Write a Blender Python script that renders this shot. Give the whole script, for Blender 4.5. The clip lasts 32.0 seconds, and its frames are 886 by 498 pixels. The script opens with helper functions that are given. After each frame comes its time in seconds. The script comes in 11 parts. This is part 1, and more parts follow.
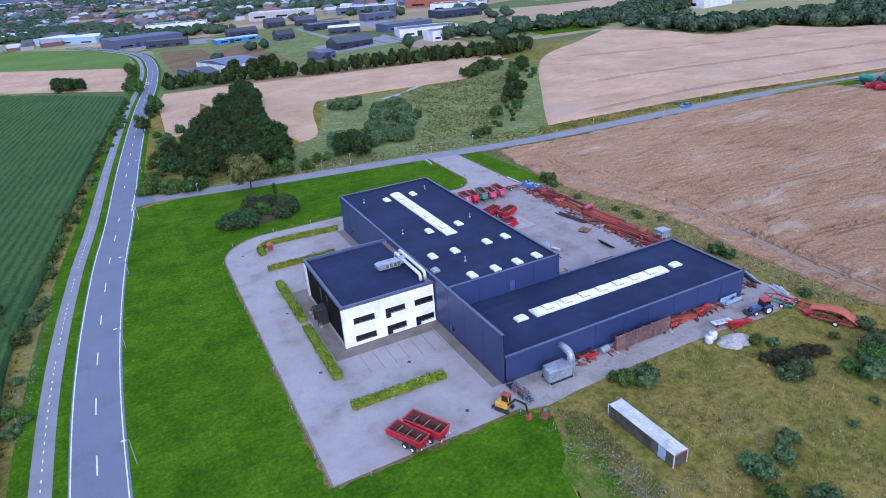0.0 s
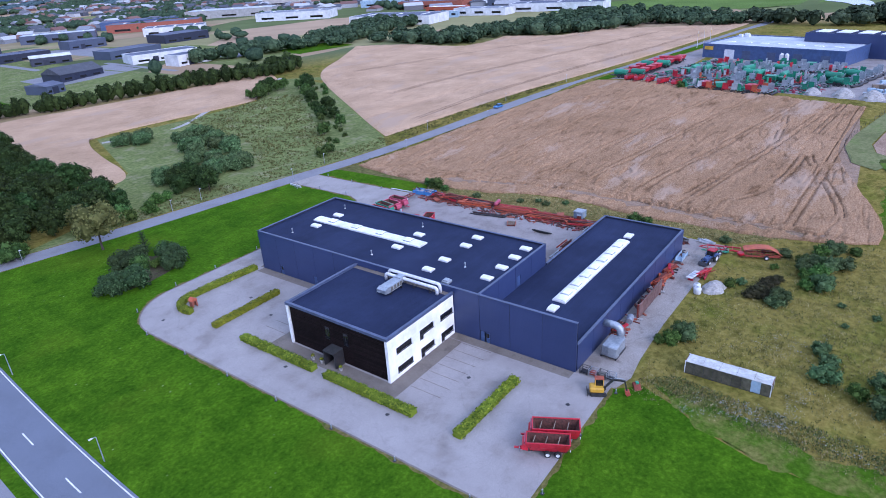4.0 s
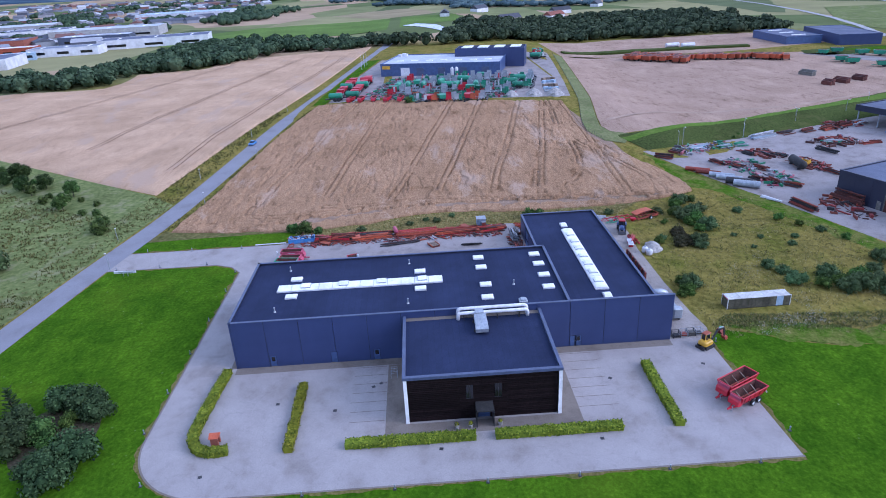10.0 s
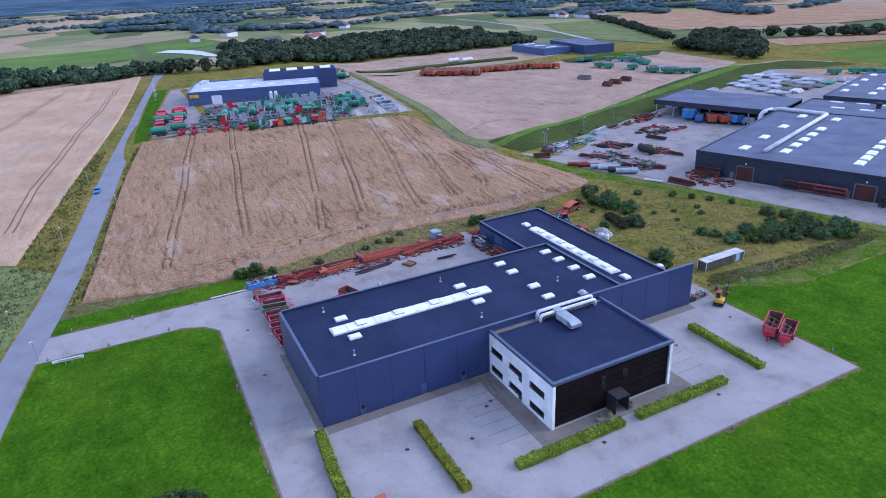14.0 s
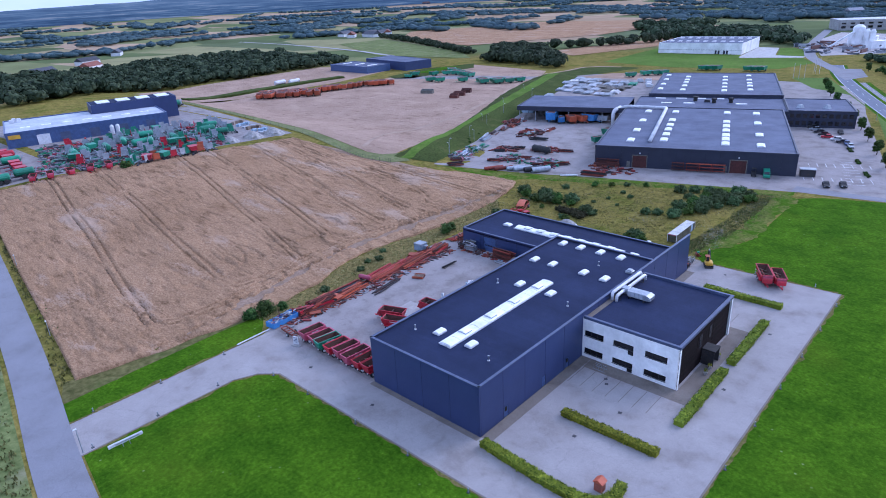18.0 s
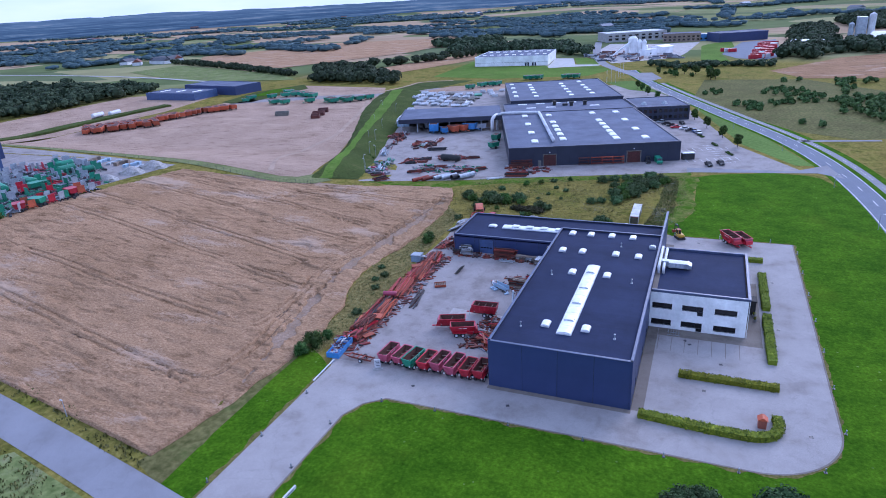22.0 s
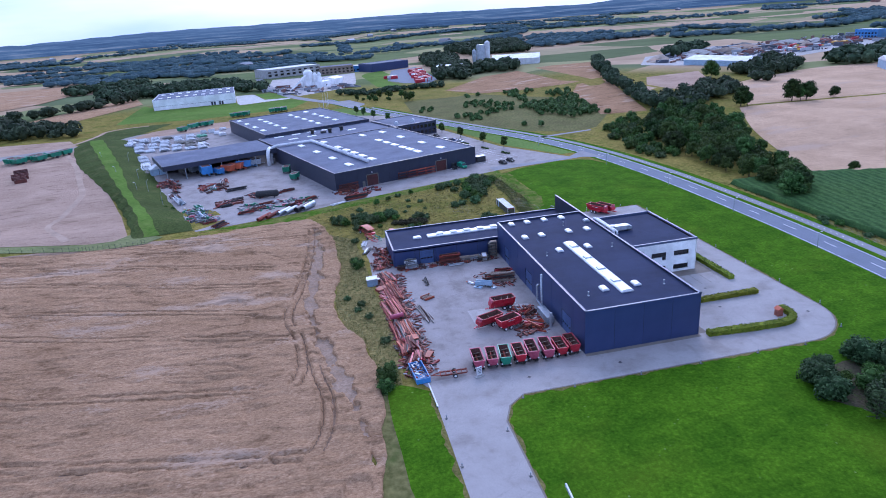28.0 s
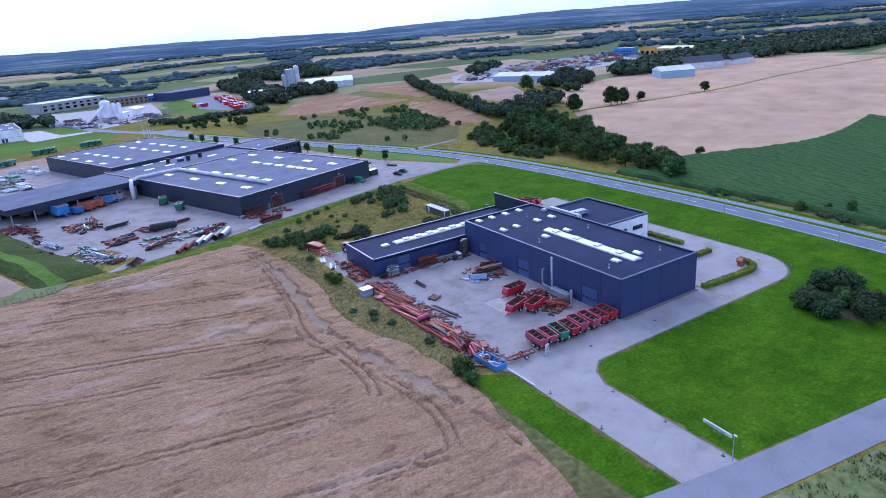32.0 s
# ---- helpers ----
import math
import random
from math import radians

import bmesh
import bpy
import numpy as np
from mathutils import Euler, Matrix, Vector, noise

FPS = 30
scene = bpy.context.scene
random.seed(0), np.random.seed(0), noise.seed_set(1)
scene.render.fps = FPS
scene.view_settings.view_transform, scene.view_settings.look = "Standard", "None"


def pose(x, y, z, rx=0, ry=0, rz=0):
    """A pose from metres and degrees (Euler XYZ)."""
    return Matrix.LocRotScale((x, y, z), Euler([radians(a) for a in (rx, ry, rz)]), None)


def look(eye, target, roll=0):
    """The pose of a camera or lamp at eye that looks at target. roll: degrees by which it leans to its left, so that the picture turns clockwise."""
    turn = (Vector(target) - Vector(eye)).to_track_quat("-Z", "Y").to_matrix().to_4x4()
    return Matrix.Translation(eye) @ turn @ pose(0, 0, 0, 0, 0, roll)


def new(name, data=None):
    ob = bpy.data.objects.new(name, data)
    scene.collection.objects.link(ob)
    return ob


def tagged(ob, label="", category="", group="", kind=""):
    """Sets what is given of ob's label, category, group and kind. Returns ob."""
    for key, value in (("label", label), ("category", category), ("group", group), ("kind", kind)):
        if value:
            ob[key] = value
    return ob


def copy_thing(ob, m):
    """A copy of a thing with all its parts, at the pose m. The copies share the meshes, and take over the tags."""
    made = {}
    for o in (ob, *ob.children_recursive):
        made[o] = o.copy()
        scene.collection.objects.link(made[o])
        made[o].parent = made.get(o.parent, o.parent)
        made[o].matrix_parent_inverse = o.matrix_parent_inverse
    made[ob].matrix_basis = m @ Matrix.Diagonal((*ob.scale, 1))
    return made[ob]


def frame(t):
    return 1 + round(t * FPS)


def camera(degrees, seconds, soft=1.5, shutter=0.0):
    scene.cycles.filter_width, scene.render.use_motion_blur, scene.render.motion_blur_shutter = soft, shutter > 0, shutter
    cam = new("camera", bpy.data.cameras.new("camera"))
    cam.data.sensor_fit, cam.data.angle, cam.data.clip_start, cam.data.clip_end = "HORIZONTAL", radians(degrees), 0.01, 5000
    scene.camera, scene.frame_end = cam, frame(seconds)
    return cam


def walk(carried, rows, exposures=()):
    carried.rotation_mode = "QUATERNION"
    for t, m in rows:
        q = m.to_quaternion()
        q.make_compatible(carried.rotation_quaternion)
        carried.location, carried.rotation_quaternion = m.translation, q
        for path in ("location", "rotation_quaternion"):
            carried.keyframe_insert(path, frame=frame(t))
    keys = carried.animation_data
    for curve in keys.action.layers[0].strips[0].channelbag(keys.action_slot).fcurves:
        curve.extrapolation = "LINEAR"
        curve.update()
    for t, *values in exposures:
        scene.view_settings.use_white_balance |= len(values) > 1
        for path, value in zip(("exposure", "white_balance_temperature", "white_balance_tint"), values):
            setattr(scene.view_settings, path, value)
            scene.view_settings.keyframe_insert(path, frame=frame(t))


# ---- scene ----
cam = camera(69.9, 32.0, 0.95)
# seconds, x, y, z, rx, ry, rz
ROWS = [
    (0.0, 0.85, 7.28, 59.28, 65.289, 3.754, -27.205),
    (0.5, -3.93, 10.52, 59.06, 65.317, 3.664, -30.438),
    (1.0, -8.91, 14.39, 58.88, 65.382, 3.597, -33.599),
    (1.5, -13.43, 18.11, 58.73, 65.445, 3.502, -36.551),
    (2.0, -18.13, 22.45, 58.67, 65.477, 3.457, -39.944),
    (2.5, -22.22, 26.67, 58.55, 65.519, 3.440, -43.090),
    (3.0, -26.49, 31.51, 58.54, 65.542, 3.401, -46.660),
    (3.5, -30.18, 36.14, 58.55, 65.518, 3.338, -50.216),
    (5.5, -42.06, 58.00, 58.69, 65.533, 3.104, -64.768),
    (6.0, -44.25, 64.19, 58.73, 65.568, 3.055, -68.162),
    (6.5, -46.04, 70.00, 58.90, 65.590, 3.047, -71.356),
    (7.0, -47.46, 76.47, 58.91, 65.648, 3.029, -74.791),
    (7.5, -48.55, 82.59, 59.01, 65.703, 2.950, -77.876),
    (8.0, -49.37, 89.18, 59.24, 65.765, 2.930, -81.003),
    (8.5, -49.79, 95.43, 59.34, 65.854, 2.879, -83.850),
    (9.0, -49.92, 102.11, 59.52, 65.902, 2.886, -86.960),
    (9.5, -49.77, 108.50, 59.58, 66.007, 2.811, -89.781),
    (10.0, -49.24, 115.22, 59.77, 66.072, 2.775, -92.805),
    (10.5, -48.58, 121.42, 59.86, 66.154, 2.725, -95.770),
    (11.0, -47.47, 128.00, 59.96, 66.226, 2.664, -99.108),
    (11.5, -46.18, 134.18, 60.01, 66.326, 2.590, -102.128),
    (12.0, -44.45, 140.60, 60.09, 66.446, 2.574, -105.210),
    (12.5, -42.62, 146.56, 60.14, 66.555, 2.555, -107.954),
    (13.0, -40.33, 152.90, 60.30, 66.653, 2.515, -110.960),
    (13.5, -38.00, 158.48, 60.34, 66.740, 2.562, -113.837),
    (14.0, -35.28, 164.57, 60.42, 66.827, 2.557, -116.956),
    (14.5, -32.68, 170.07, 60.53, 66.894, 2.561, -119.767),
    (15.0, -29.49, 175.93, 60.56, 66.989, 2.493, -122.799),
    (15.5, -26.48, 181.13, 60.64, 67.055, 2.543, -125.551),
    (17.5, -12.09, 201.37, 61.38, 67.471, 2.735, -135.206),
    (18.0, -7.47, 205.99, 61.41, 67.583, 2.771, -137.760),
    (18.5, -2.98, 210.07, 61.44, 67.646, 2.837, -140.283),
    (19.0, 2.04, 214.40, 61.43, 67.727, 2.883, -142.985),
    (19.5, 6.80, 218.16, 61.47, 67.789, 2.939, -145.416),
    (20.0, 12.10, 222.08, 61.47, 67.890, 3.006, -148.045),
    (20.5, 17.13, 225.48, 61.51, 67.980, 3.072, -150.503),
    (21.0, 22.75, 228.97, 61.55, 68.110, 3.099, -153.119),
    (21.5, 28.11, 231.89, 61.56, 68.230, 3.146, -155.413),
    (22.0, 34.16, 234.81, 61.53, 68.380, 3.173, -157.795),
    (22.5, 39.73, 237.16, 61.58, 68.520, 3.250, -159.964),
    (23.0, 46.01, 239.47, 61.64, 68.670, 3.288, -162.461),
    (23.5, 51.84, 241.30, 61.70, 68.780, 3.335, -164.816),
    (24.0, 58.19, 243.07, 61.76, 68.901, 3.402, -167.408),
    (24.5, 64.04, 244.30, 61.74, 69.012, 3.508, -169.917),
    (25.0, 70.45, 245.50, 61.72, 69.125, 3.583, -172.914),
    (25.5, 76.34, 246.22, 61.70, 69.199, 3.687, -176.008),
    (27.5, 101.26, 245.80, 61.27, 69.466, 3.984, -188.816),
    (28.0, 107.71, 244.85, 61.10, 69.542, 4.051, -191.952),
    (28.5, 113.60, 243.82, 61.01, 69.643, 4.132, -194.367),
    (29.0, 119.90, 242.48, 60.87, 69.769, 4.205, -196.632),
    (29.5, 125.56, 241.01, 60.71, 69.869, 4.240, -198.897),
    (30.0, 131.64, 239.14, 60.40, 69.976, 4.256, -201.744),
    (30.5, 137.11, 237.28, 60.20, 70.050, 4.301, -204.372),
    (31.0, 142.88, 235.08, 59.94, 70.152, 4.344, -207.083),
    (31.5, 147.98, 232.92, 59.69, 70.252, 4.373, -209.467),
    (32.0, 153.47, 230.39, 59.40, 70.382, 4.326, -212.026),
]
walk(cam, [(t, pose(x, y, z, rx, ry, rz)) for t, x, y, z, rx, ry, rz in ROWS],
     exposures=[(0.0, 0.46, 5130, 25), (6.0, 0.46, 5150, 25), (13.0, 0.40, 5110, 25), (19.0, 0.39, 5040, 26), (25.0, 0.38, 4990, 26), (32.0, 0.38, 4960, 26)])

# ---- sky and sun ----
world = bpy.data.worlds.new("overcast_evening_sky")
scene.world = world
world.use_nodes = True
wn, wl = world.node_tree.nodes, world.node_tree.links
wn.clear()
w_out, w_bg = wn.new("ShaderNodeOutputWorld"), wn.new("ShaderNodeBackground")
w_sky = wn.new("ShaderNodeTexSky")
w_sky.sky_type, w_sky.sun_disc = "NISHITA", False
w_sky.sun_elevation, w_sky.sun_rotation = radians(28), radians(200)
w_sky.air_density, w_sky.dust_density, w_sky.ozone_density = 1.0, 3.0, 1.5
w_tc, w_map = wn.new("ShaderNodeTexCoord"), wn.new("ShaderNodeMapping")
w_map.inputs["Scale"].default_value = (1.0, 1.0, 5.0)
w_noise, w_ramp = wn.new("ShaderNodeTexNoise"), wn.new("ShaderNodeValToRGB")
w_noise.inputs["Scale"].default_value, w_noise.inputs["Detail"].default_value = 3.2, 7.0
w_ramp.color_ramp.elements[0].position, w_ramp.color_ramp.elements[0].color = 0.34, (4.6, 6.1, 8.4, 1)
w_ramp.color_ramp.elements[1].position, w_ramp.color_ramp.elements[1].color = 0.66, (7.3, 8.0, 8.9, 1)
w_mix = wn.new("ShaderNodeMix")
w_mix.data_type = "RGBA"
w_mix.inputs[0].default_value = 0.82
wl.new(w_tc.outputs["Generated"], w_map.inputs["Vector"])
wl.new(w_map.outputs["Vector"], w_noise.inputs["Vector"])
wl.new(w_noise.outputs["Fac"], w_ramp.inputs["Fac"])
wl.new(w_sky.outputs["Color"], w_mix.inputs[6])
wl.new(w_ramp.outputs["Color"], w_mix.inputs[7])
wl.new(w_mix.outputs[2], w_bg.inputs["Color"])
w_bg.inputs["Strength"].default_value = 0.115
wl.new(w_bg.outputs["Background"], w_out.inputs["Surface"])

sun_data = bpy.data.lights.new("sun", "SUN")
sun_data.energy, sun_data.angle, sun_data.color = 1.7, radians(36), (1.0, 0.95, 0.9)
sun = new("sun", sun_data)
sun.matrix_world = look((-50, -160, 95), (0, 0, 0))

# ---- materials ----


def noise_node(nt, scale, detail=5.0, vec=None, rough=0.55):
    n = nt.nodes.new("ShaderNodeTexNoise")
    n.inputs["Scale"].default_value, n.inputs["Detail"].default_value = scale, detail
    n.inputs["Roughness"].default_value = rough
    if vec is not None:
        nt.links.new(vec, n.inputs["Vector"])
    return n


def ramp_node(nt, fac, stops):
    r = nt.nodes.new("ShaderNodeValToRGB")
    el = r.color_ramp.elements
    while len(el) < len(stops):
        el.new(0.5)
    for e, (p, c) in zip(el, stops):
        e.position, e.color = p, (*c, 1.0)
    nt.links.new(fac, r.inputs["Fac"])
    return r


def mix_node(nt, a, b, fac=0.5, mode="MIX"):
    m = nt.nodes.new("ShaderNodeMix")
    m.data_type, m.blend_type = "RGBA", mode
    for sock, v in ((m.inputs[0], fac), (m.inputs[6], a), (m.inputs[7], b)):
        if hasattr(v, "is_linked"):
            nt.links.new(v, sock)
        elif isinstance(v, tuple):
            sock.default_value = (*v, 1.0)
        else:
            sock.default_value = v
    return m.outputs[2]


def math_node(nt, op, a, b=0.0):
    m = nt.nodes.new("ShaderNodeMath")
    m.operation = op
    for sock, v in ((m.inputs[0], a), (m.inputs[1], b)):
        if hasattr(v, "is_linked"):
            nt.links.new(v, sock)
        else:
            sock.default_value = v
    return m.outputs[0]


def base(name, rough=0.7, metal=0.0, spec=0.5):
    """An empty principled material: its tree, its shader, object coordinates."""
    m = bpy.data.materials.new(name)
    m.use_nodes = True
    nt = m.node_tree
    sh = nt.nodes["Principled BSDF"]
    sh.inputs["Roughness"].default_value, sh.inputs["Metallic"].default_value = rough, metal
    sh.inputs["Specular IOR Level"].default_value = spec
    tc = nt.nodes.new("ShaderNodeTexCoord")
    return m, nt, sh, tc.outputs["Object"]


def bumped(nt, sh, height, strength=0.3, distance=0.05):
    b = nt.nodes.new("ShaderNodeBump")
    b.inputs["Strength"].default_value, b.inputs["Distance"].default_value = strength, distance
    nt.links.new(height, b.inputs["Height"])
    nt.links.new(b.outputs["Normal"], sh.inputs["Normal"])


def surface(name, dark, light, fine=4.0, coarse=0.25, rough=0.7, metal=0.0, bump=0.2, vary=0.0, stain=None, amount=0.35, spec=0.5):
    """Two-scale surface: fine grain between two colours, coarse tone, a stain colour, random tone from thing to thing."""
    m, nt, sh, co = base(name, rough, metal, spec)
    n1, n2 = noise_node(nt, fine, 6.0, co), noise_node(nt, coarse, 4.0, co)
    col = ramp_node(nt, n1.outputs["Fac"], ((0.3, dark), (0.7, light))).outputs["Color"]
    tone = ramp_node(nt, n2.outputs["Fac"], ((0.3, (0.78, 0.78, 0.78)), (0.7, (1.15, 1.15, 1.15)))).outputs["Color"]
    col = mix_node(nt, col, tone, 1.0, "MULTIPLY")
    if stain:
        n3 = noise_node(nt, coarse * 2.7, 8.0, co, 0.7)
        mask = ramp_node(nt, n3.outputs["Fac"], ((0.52, (0, 0, 0)), (0.68, (amount, amount, amount)))).outputs["Color"]
        col = mix_node(nt, col, stain, mask)
    if vary:
        oi = nt.nodes.new("ShaderNodeObjectInfo")
        hsv = nt.nodes.new("ShaderNodeHueSaturation")
        v = math_node(nt, "ADD", math_node(nt, "MULTIPLY", oi.outputs["Random"], 2 * vary), 1.0 - vary)
        nt.links.new(v, hsv.inputs["Value"])
        nt.links.new(col, hsv.inputs["Color"])
        col = hsv.outputs["Color"]
    nt.links.new(col, sh.inputs["Base Color"])
    if bump:
        bumped(nt, sh, n1.outputs["Fac"], bump)
    return m


def foliage(name, dark, mid, light, vary=0.25):
    """Leaves: tone differs from clump to clump and from tree to tree."""
    m, nt, sh, co = base(name, 0.8, 0.0, 0.1)
    geo = nt.nodes.new("ShaderNodeNewGeometry")
    col = ramp_node(nt, geo.outputs["Random Per Island"], ((0.0, dark), (0.55, mid), (1.0, light))).outputs["Color"]
    n = noise_node(nt, 0.5, 3.0, co)
    tone = ramp_node(nt, n.outputs["Fac"], ((0.3, (0.65, 0.65, 0.65)), (0.7, (1.2, 1.2, 1.2)))).outputs["Color"]
    col = mix_node(nt, col, tone, 1.0, "MULTIPLY")
    oi = nt.nodes.new("ShaderNodeObjectInfo")
    hsv = nt.nodes.new("ShaderNodeHueSaturation")
    nt.links.new(math_node(nt, "ADD", math_node(nt, "MULTIPLY", oi.outputs["Random"], 2 * vary), 1.0 - vary), hsv.inputs["Value"])
    nt.links.new(math_node(nt, "ADD", math_node(nt, "MULTIPLY", oi.outputs["Random"], 0.05), 0.475), hsv.inputs["Hue"])
    nt.links.new(col, hsv.inputs["Color"])
    nt.links.new(hsv.outputs["Color"], sh.inputs["Base Color"])
    return m


def island_paint(name, cols, rough=0.6, metal=0.0):
    """Each loose piece of the mesh takes one of several paints."""
    m, nt, sh, co = base(name, rough, metal)
    geo = nt.nodes.new("ShaderNodeNewGeometry")
    r = ramp_node(nt, geo.outputs["Random Per Island"], [(i / len(cols), c) for i, c in enumerate(cols)])
    r.color_ramp.interpolation = "CONSTANT"
    n = noise_node(nt, 2.0, 5.0, co)
    tone = ramp_node(nt, n.outputs["Fac"], ((0.3, (0.7, 0.7, 0.7)), (0.7, (1.15, 1.15, 1.15)))).outputs["Color"]
    nt.links.new(mix_node(nt, r.outputs["Color"], tone, 1.0, "MULTIPLY"), sh.inputs["Base Color"])
    return m


def lawn_material():
    m, nt, sh, co = base("mown_lawn", 1.0, 0.0, 0.02)
    n1, n2, n3 = noise_node(nt, 1.6, 8.0, co, 0.7), noise_node(nt, 0.11, 5.0, co), noise_node(nt, 0.03, 3.0, co)
    c1 = ramp_node(nt, n1.outputs["Fac"], ((0.25, (0.024, 0.061, 0.003)), (0.55, (0.055, 0.134, 0.005)), (0.8, (0.112, 0.220, 0.012)))).outputs["Color"]
    c2 = ramp_node(nt, n2.outputs["Fac"], ((0.3, (0.66, 0.72, 0.7)), (0.7, (1.28, 1.16, 1.1)))).outputs["Color"]
    col = mix_node(nt, c1, c2, 1.0, "MULTIPLY")
    n4 = noise_node(nt, 0.38, 5.0, co, 0.6)
    col = mix_node(nt, col, ramp_node(nt, n4.outputs["Fac"], ((0.32, (0.74, 0.78, 0.8)), (0.68, (1.22, 1.16, 1.1)))).outputs["Color"], 1.0, "MULTIPLY")
    worn = ramp_node(nt, n3.outputs["Fac"], ((0.55, (0, 0, 0)), (0.75, (0.35, 0.35, 0.35)))).outputs["Color"]
    col = mix_node(nt, col, (0.13, 0.16, 0.012), worn)
    vor = nt.nodes.new("ShaderNodeTexVoronoi")
    vor.inputs["Scale"].default_value = 0.42
    nt.links.new(co, vor.inputs["Vector"])
    spots = ramp_node(nt, vor.outputs["Distance"], ((0.05, (1, 1, 1)), (0.09, (0, 0, 0)))).outputs["Color"]
    patchy = ramp_node(nt, n2.outputs["Fac"], ((0.48, (0, 0, 0)), (0.6, (0.55, 0.55, 0.55)))).outputs["Color"]
    col = mix_node(nt, col, (0.26, 0.34, 0.12), mix_node(nt, spots, patchy, 1.0, "MULTIPLY"))
    nt.links.new(col, sh.inputs["Base Color"])
    bumped(nt, sh, n1.outputs["Fac"], 0.6, 0.08)
    return m


def rough_material():
    """Unmown meadow: straw, green and bare tones, at several scales; far off it turns into a patchwork of farmland."""
    m, nt, sh, co = base("rough_meadow_and_farmland", 1.0, 0.0, 0.02)
    n1, n2, n3 = noise_node(nt, 0.9, 9.0, co, 0.72), noise_node(nt, 0.09, 6.0, co, 0.6), noise_node(nt, 0.02, 4.0, co)
    green = ramp_node(nt, n1.outputs["Fac"], ((0.25, (0.042, 0.055, 0.010)), (0.5, (0.124, 0.136, 0.021)), (0.75, (0.218, 0.224, 0.047)))).outputs["Color"]
    straw = ramp_node(nt, n1.outputs["Fac"], ((0.25, (0.085, 0.070, 0.020)), (0.5, (0.208, 0.172, 0.044)), (0.75, (0.345, 0.285, 0.092)))).outputs["Color"]
    mask = ramp_node(nt, n2.outputs["Fac"], ((0.30, (0, 0, 0)), (0.52, (1, 1, 1)))).outputs["Color"]
    near = mix_node(nt, green, straw, mask)
    near = mix_node(nt, near, ramp_node(nt, n3.outputs["Fac"], ((0.3, (0.8, 0.85, 0.8)), (0.7, (1.15, 1.1, 1.1)))).outputs["Color"], 1.0, "MULTIPLY")
    n4 = noise_node(nt, 0.3, 7.0, co, 0.7)
    near = mix_node(nt, near, ramp_node(nt, n4.outputs["Fac"], ((0.34, (0.58, 0.62, 0.54)), (0.5, (0.95, 0.94, 0.90)), (0.68, (1.16, 1.12, 1.08)))).outputs["Color"], 1.0, "MULTIPLY")
    mp = nt.nodes.new("ShaderNodeMapping")
    mp.inputs["Rotation"].default_value, mp.inputs["Scale"].default_value = (0, 0, 0.6), (1.0, 1.9, 1.0)
    nt.links.new(co, mp.inputs["Vector"])
    warp = noise_node(nt, 0.0016, 3.0, co)
    off = nt.nodes.new("ShaderNodeVectorMath")
    off.operation = "MULTIPLY_ADD"
    nt.links.new(warp.outputs["Color"], off.inputs[0])
    off.inputs[1].default_value = (240, 240, 0)
    nt.links.new(mp.outputs["Vector"], off.inputs[2])
    vor = nt.nodes.new("ShaderNodeTexVoronoi")
    vor.inputs["Scale"].default_value = 0.0052
    nt.links.new(off.outputs["Vector"], vor.inputs["Vector"])
    sep = nt.nodes.new("ShaderNodeSeparateColor")
    nt.links.new(vor.outputs["Color"], sep.inputs["Color"])
    fields = ramp_node(nt, sep.outputs[0], ((0.0, (0.12, 0.15, 0.06)), (0.14, (0.36, 0.26, 0.165)), (0.3, (0.19, 0.205, 0.09)), (0.42, (0.10, 0.125, 0.055)),
                                            (0.52, (0.40, 0.29, 0.19)), (0.68, (0.27, 0.255, 0.125)), (0.8, (0.12, 0.145, 0.07)), (0.9, (0.29, 0.24, 0.14))))
    fields.color_ramp.interpolation = "CONSTANT"
    far = mix_node(nt, fields.outputs["Color"], ramp_node(nt, n3.outputs["Fac"], ((0.3, (0.8, 0.8, 0.8)), (0.7, (1.1, 1.1, 1.1)))).outputs["Color"], 1.0, "MULTIPLY")
    lng = nt.nodes.new("ShaderNodeVectorMath")
    lng.operation = "DISTANCE"
    nt.links.new(co, lng.inputs[0])
    lng.inputs[1].default_value = (120, 0, 0)
    ring = ramp_node(nt, math_node(nt, "DIVIDE", lng.outputs["Value"], 1000.0), ((0.36, (0, 0, 0)), (0.42, (1, 1, 1)))).outputs["Color"]
    nt.links.new(mix_node(nt, near, far, ring), sh.inputs["Base Color"])
    bumped(nt, sh, n1.outputs["Fac"], 0.8, 0.25)
    return m


def half_mown_material():
    """Lawn that runs out into rough grass: green and olive in patches."""
    m, nt, sh, co = base("half_mown_grass", 1.0, 0.0, 0.02)
    n1, n2 = noise_node(nt, 1.3, 8.0, co, 0.72), noise_node(nt, 0.2, 6.0, co, 0.68)
    green = ramp_node(nt, n1.outputs["Fac"], ((0.25, (0.024, 0.058, 0.004)), (0.55, (0.06, 0.125, 0.007)), (0.8, (0.12, 0.205, 0.02)))).outputs["Color"]
    olive = ramp_node(nt, n1.outputs["Fac"], ((0.25, (0.055, 0.062, 0.014)), (0.5, (0.14, 0.145, 0.035)), (0.75, (0.24, 0.22, 0.07)))).outputs["Color"]
    mask = ramp_node(nt, n2.outputs["Fac"], ((0.42, (0, 0, 0)), (0.6, (1, 1, 1)))).outputs["Color"]
    nt.links.new(mix_node(nt, green, olive, mask), sh.inputs["Base Color"])
    bumped(nt, sh, n1.outputs["Fac"], 0.8, 0.15)
    return m


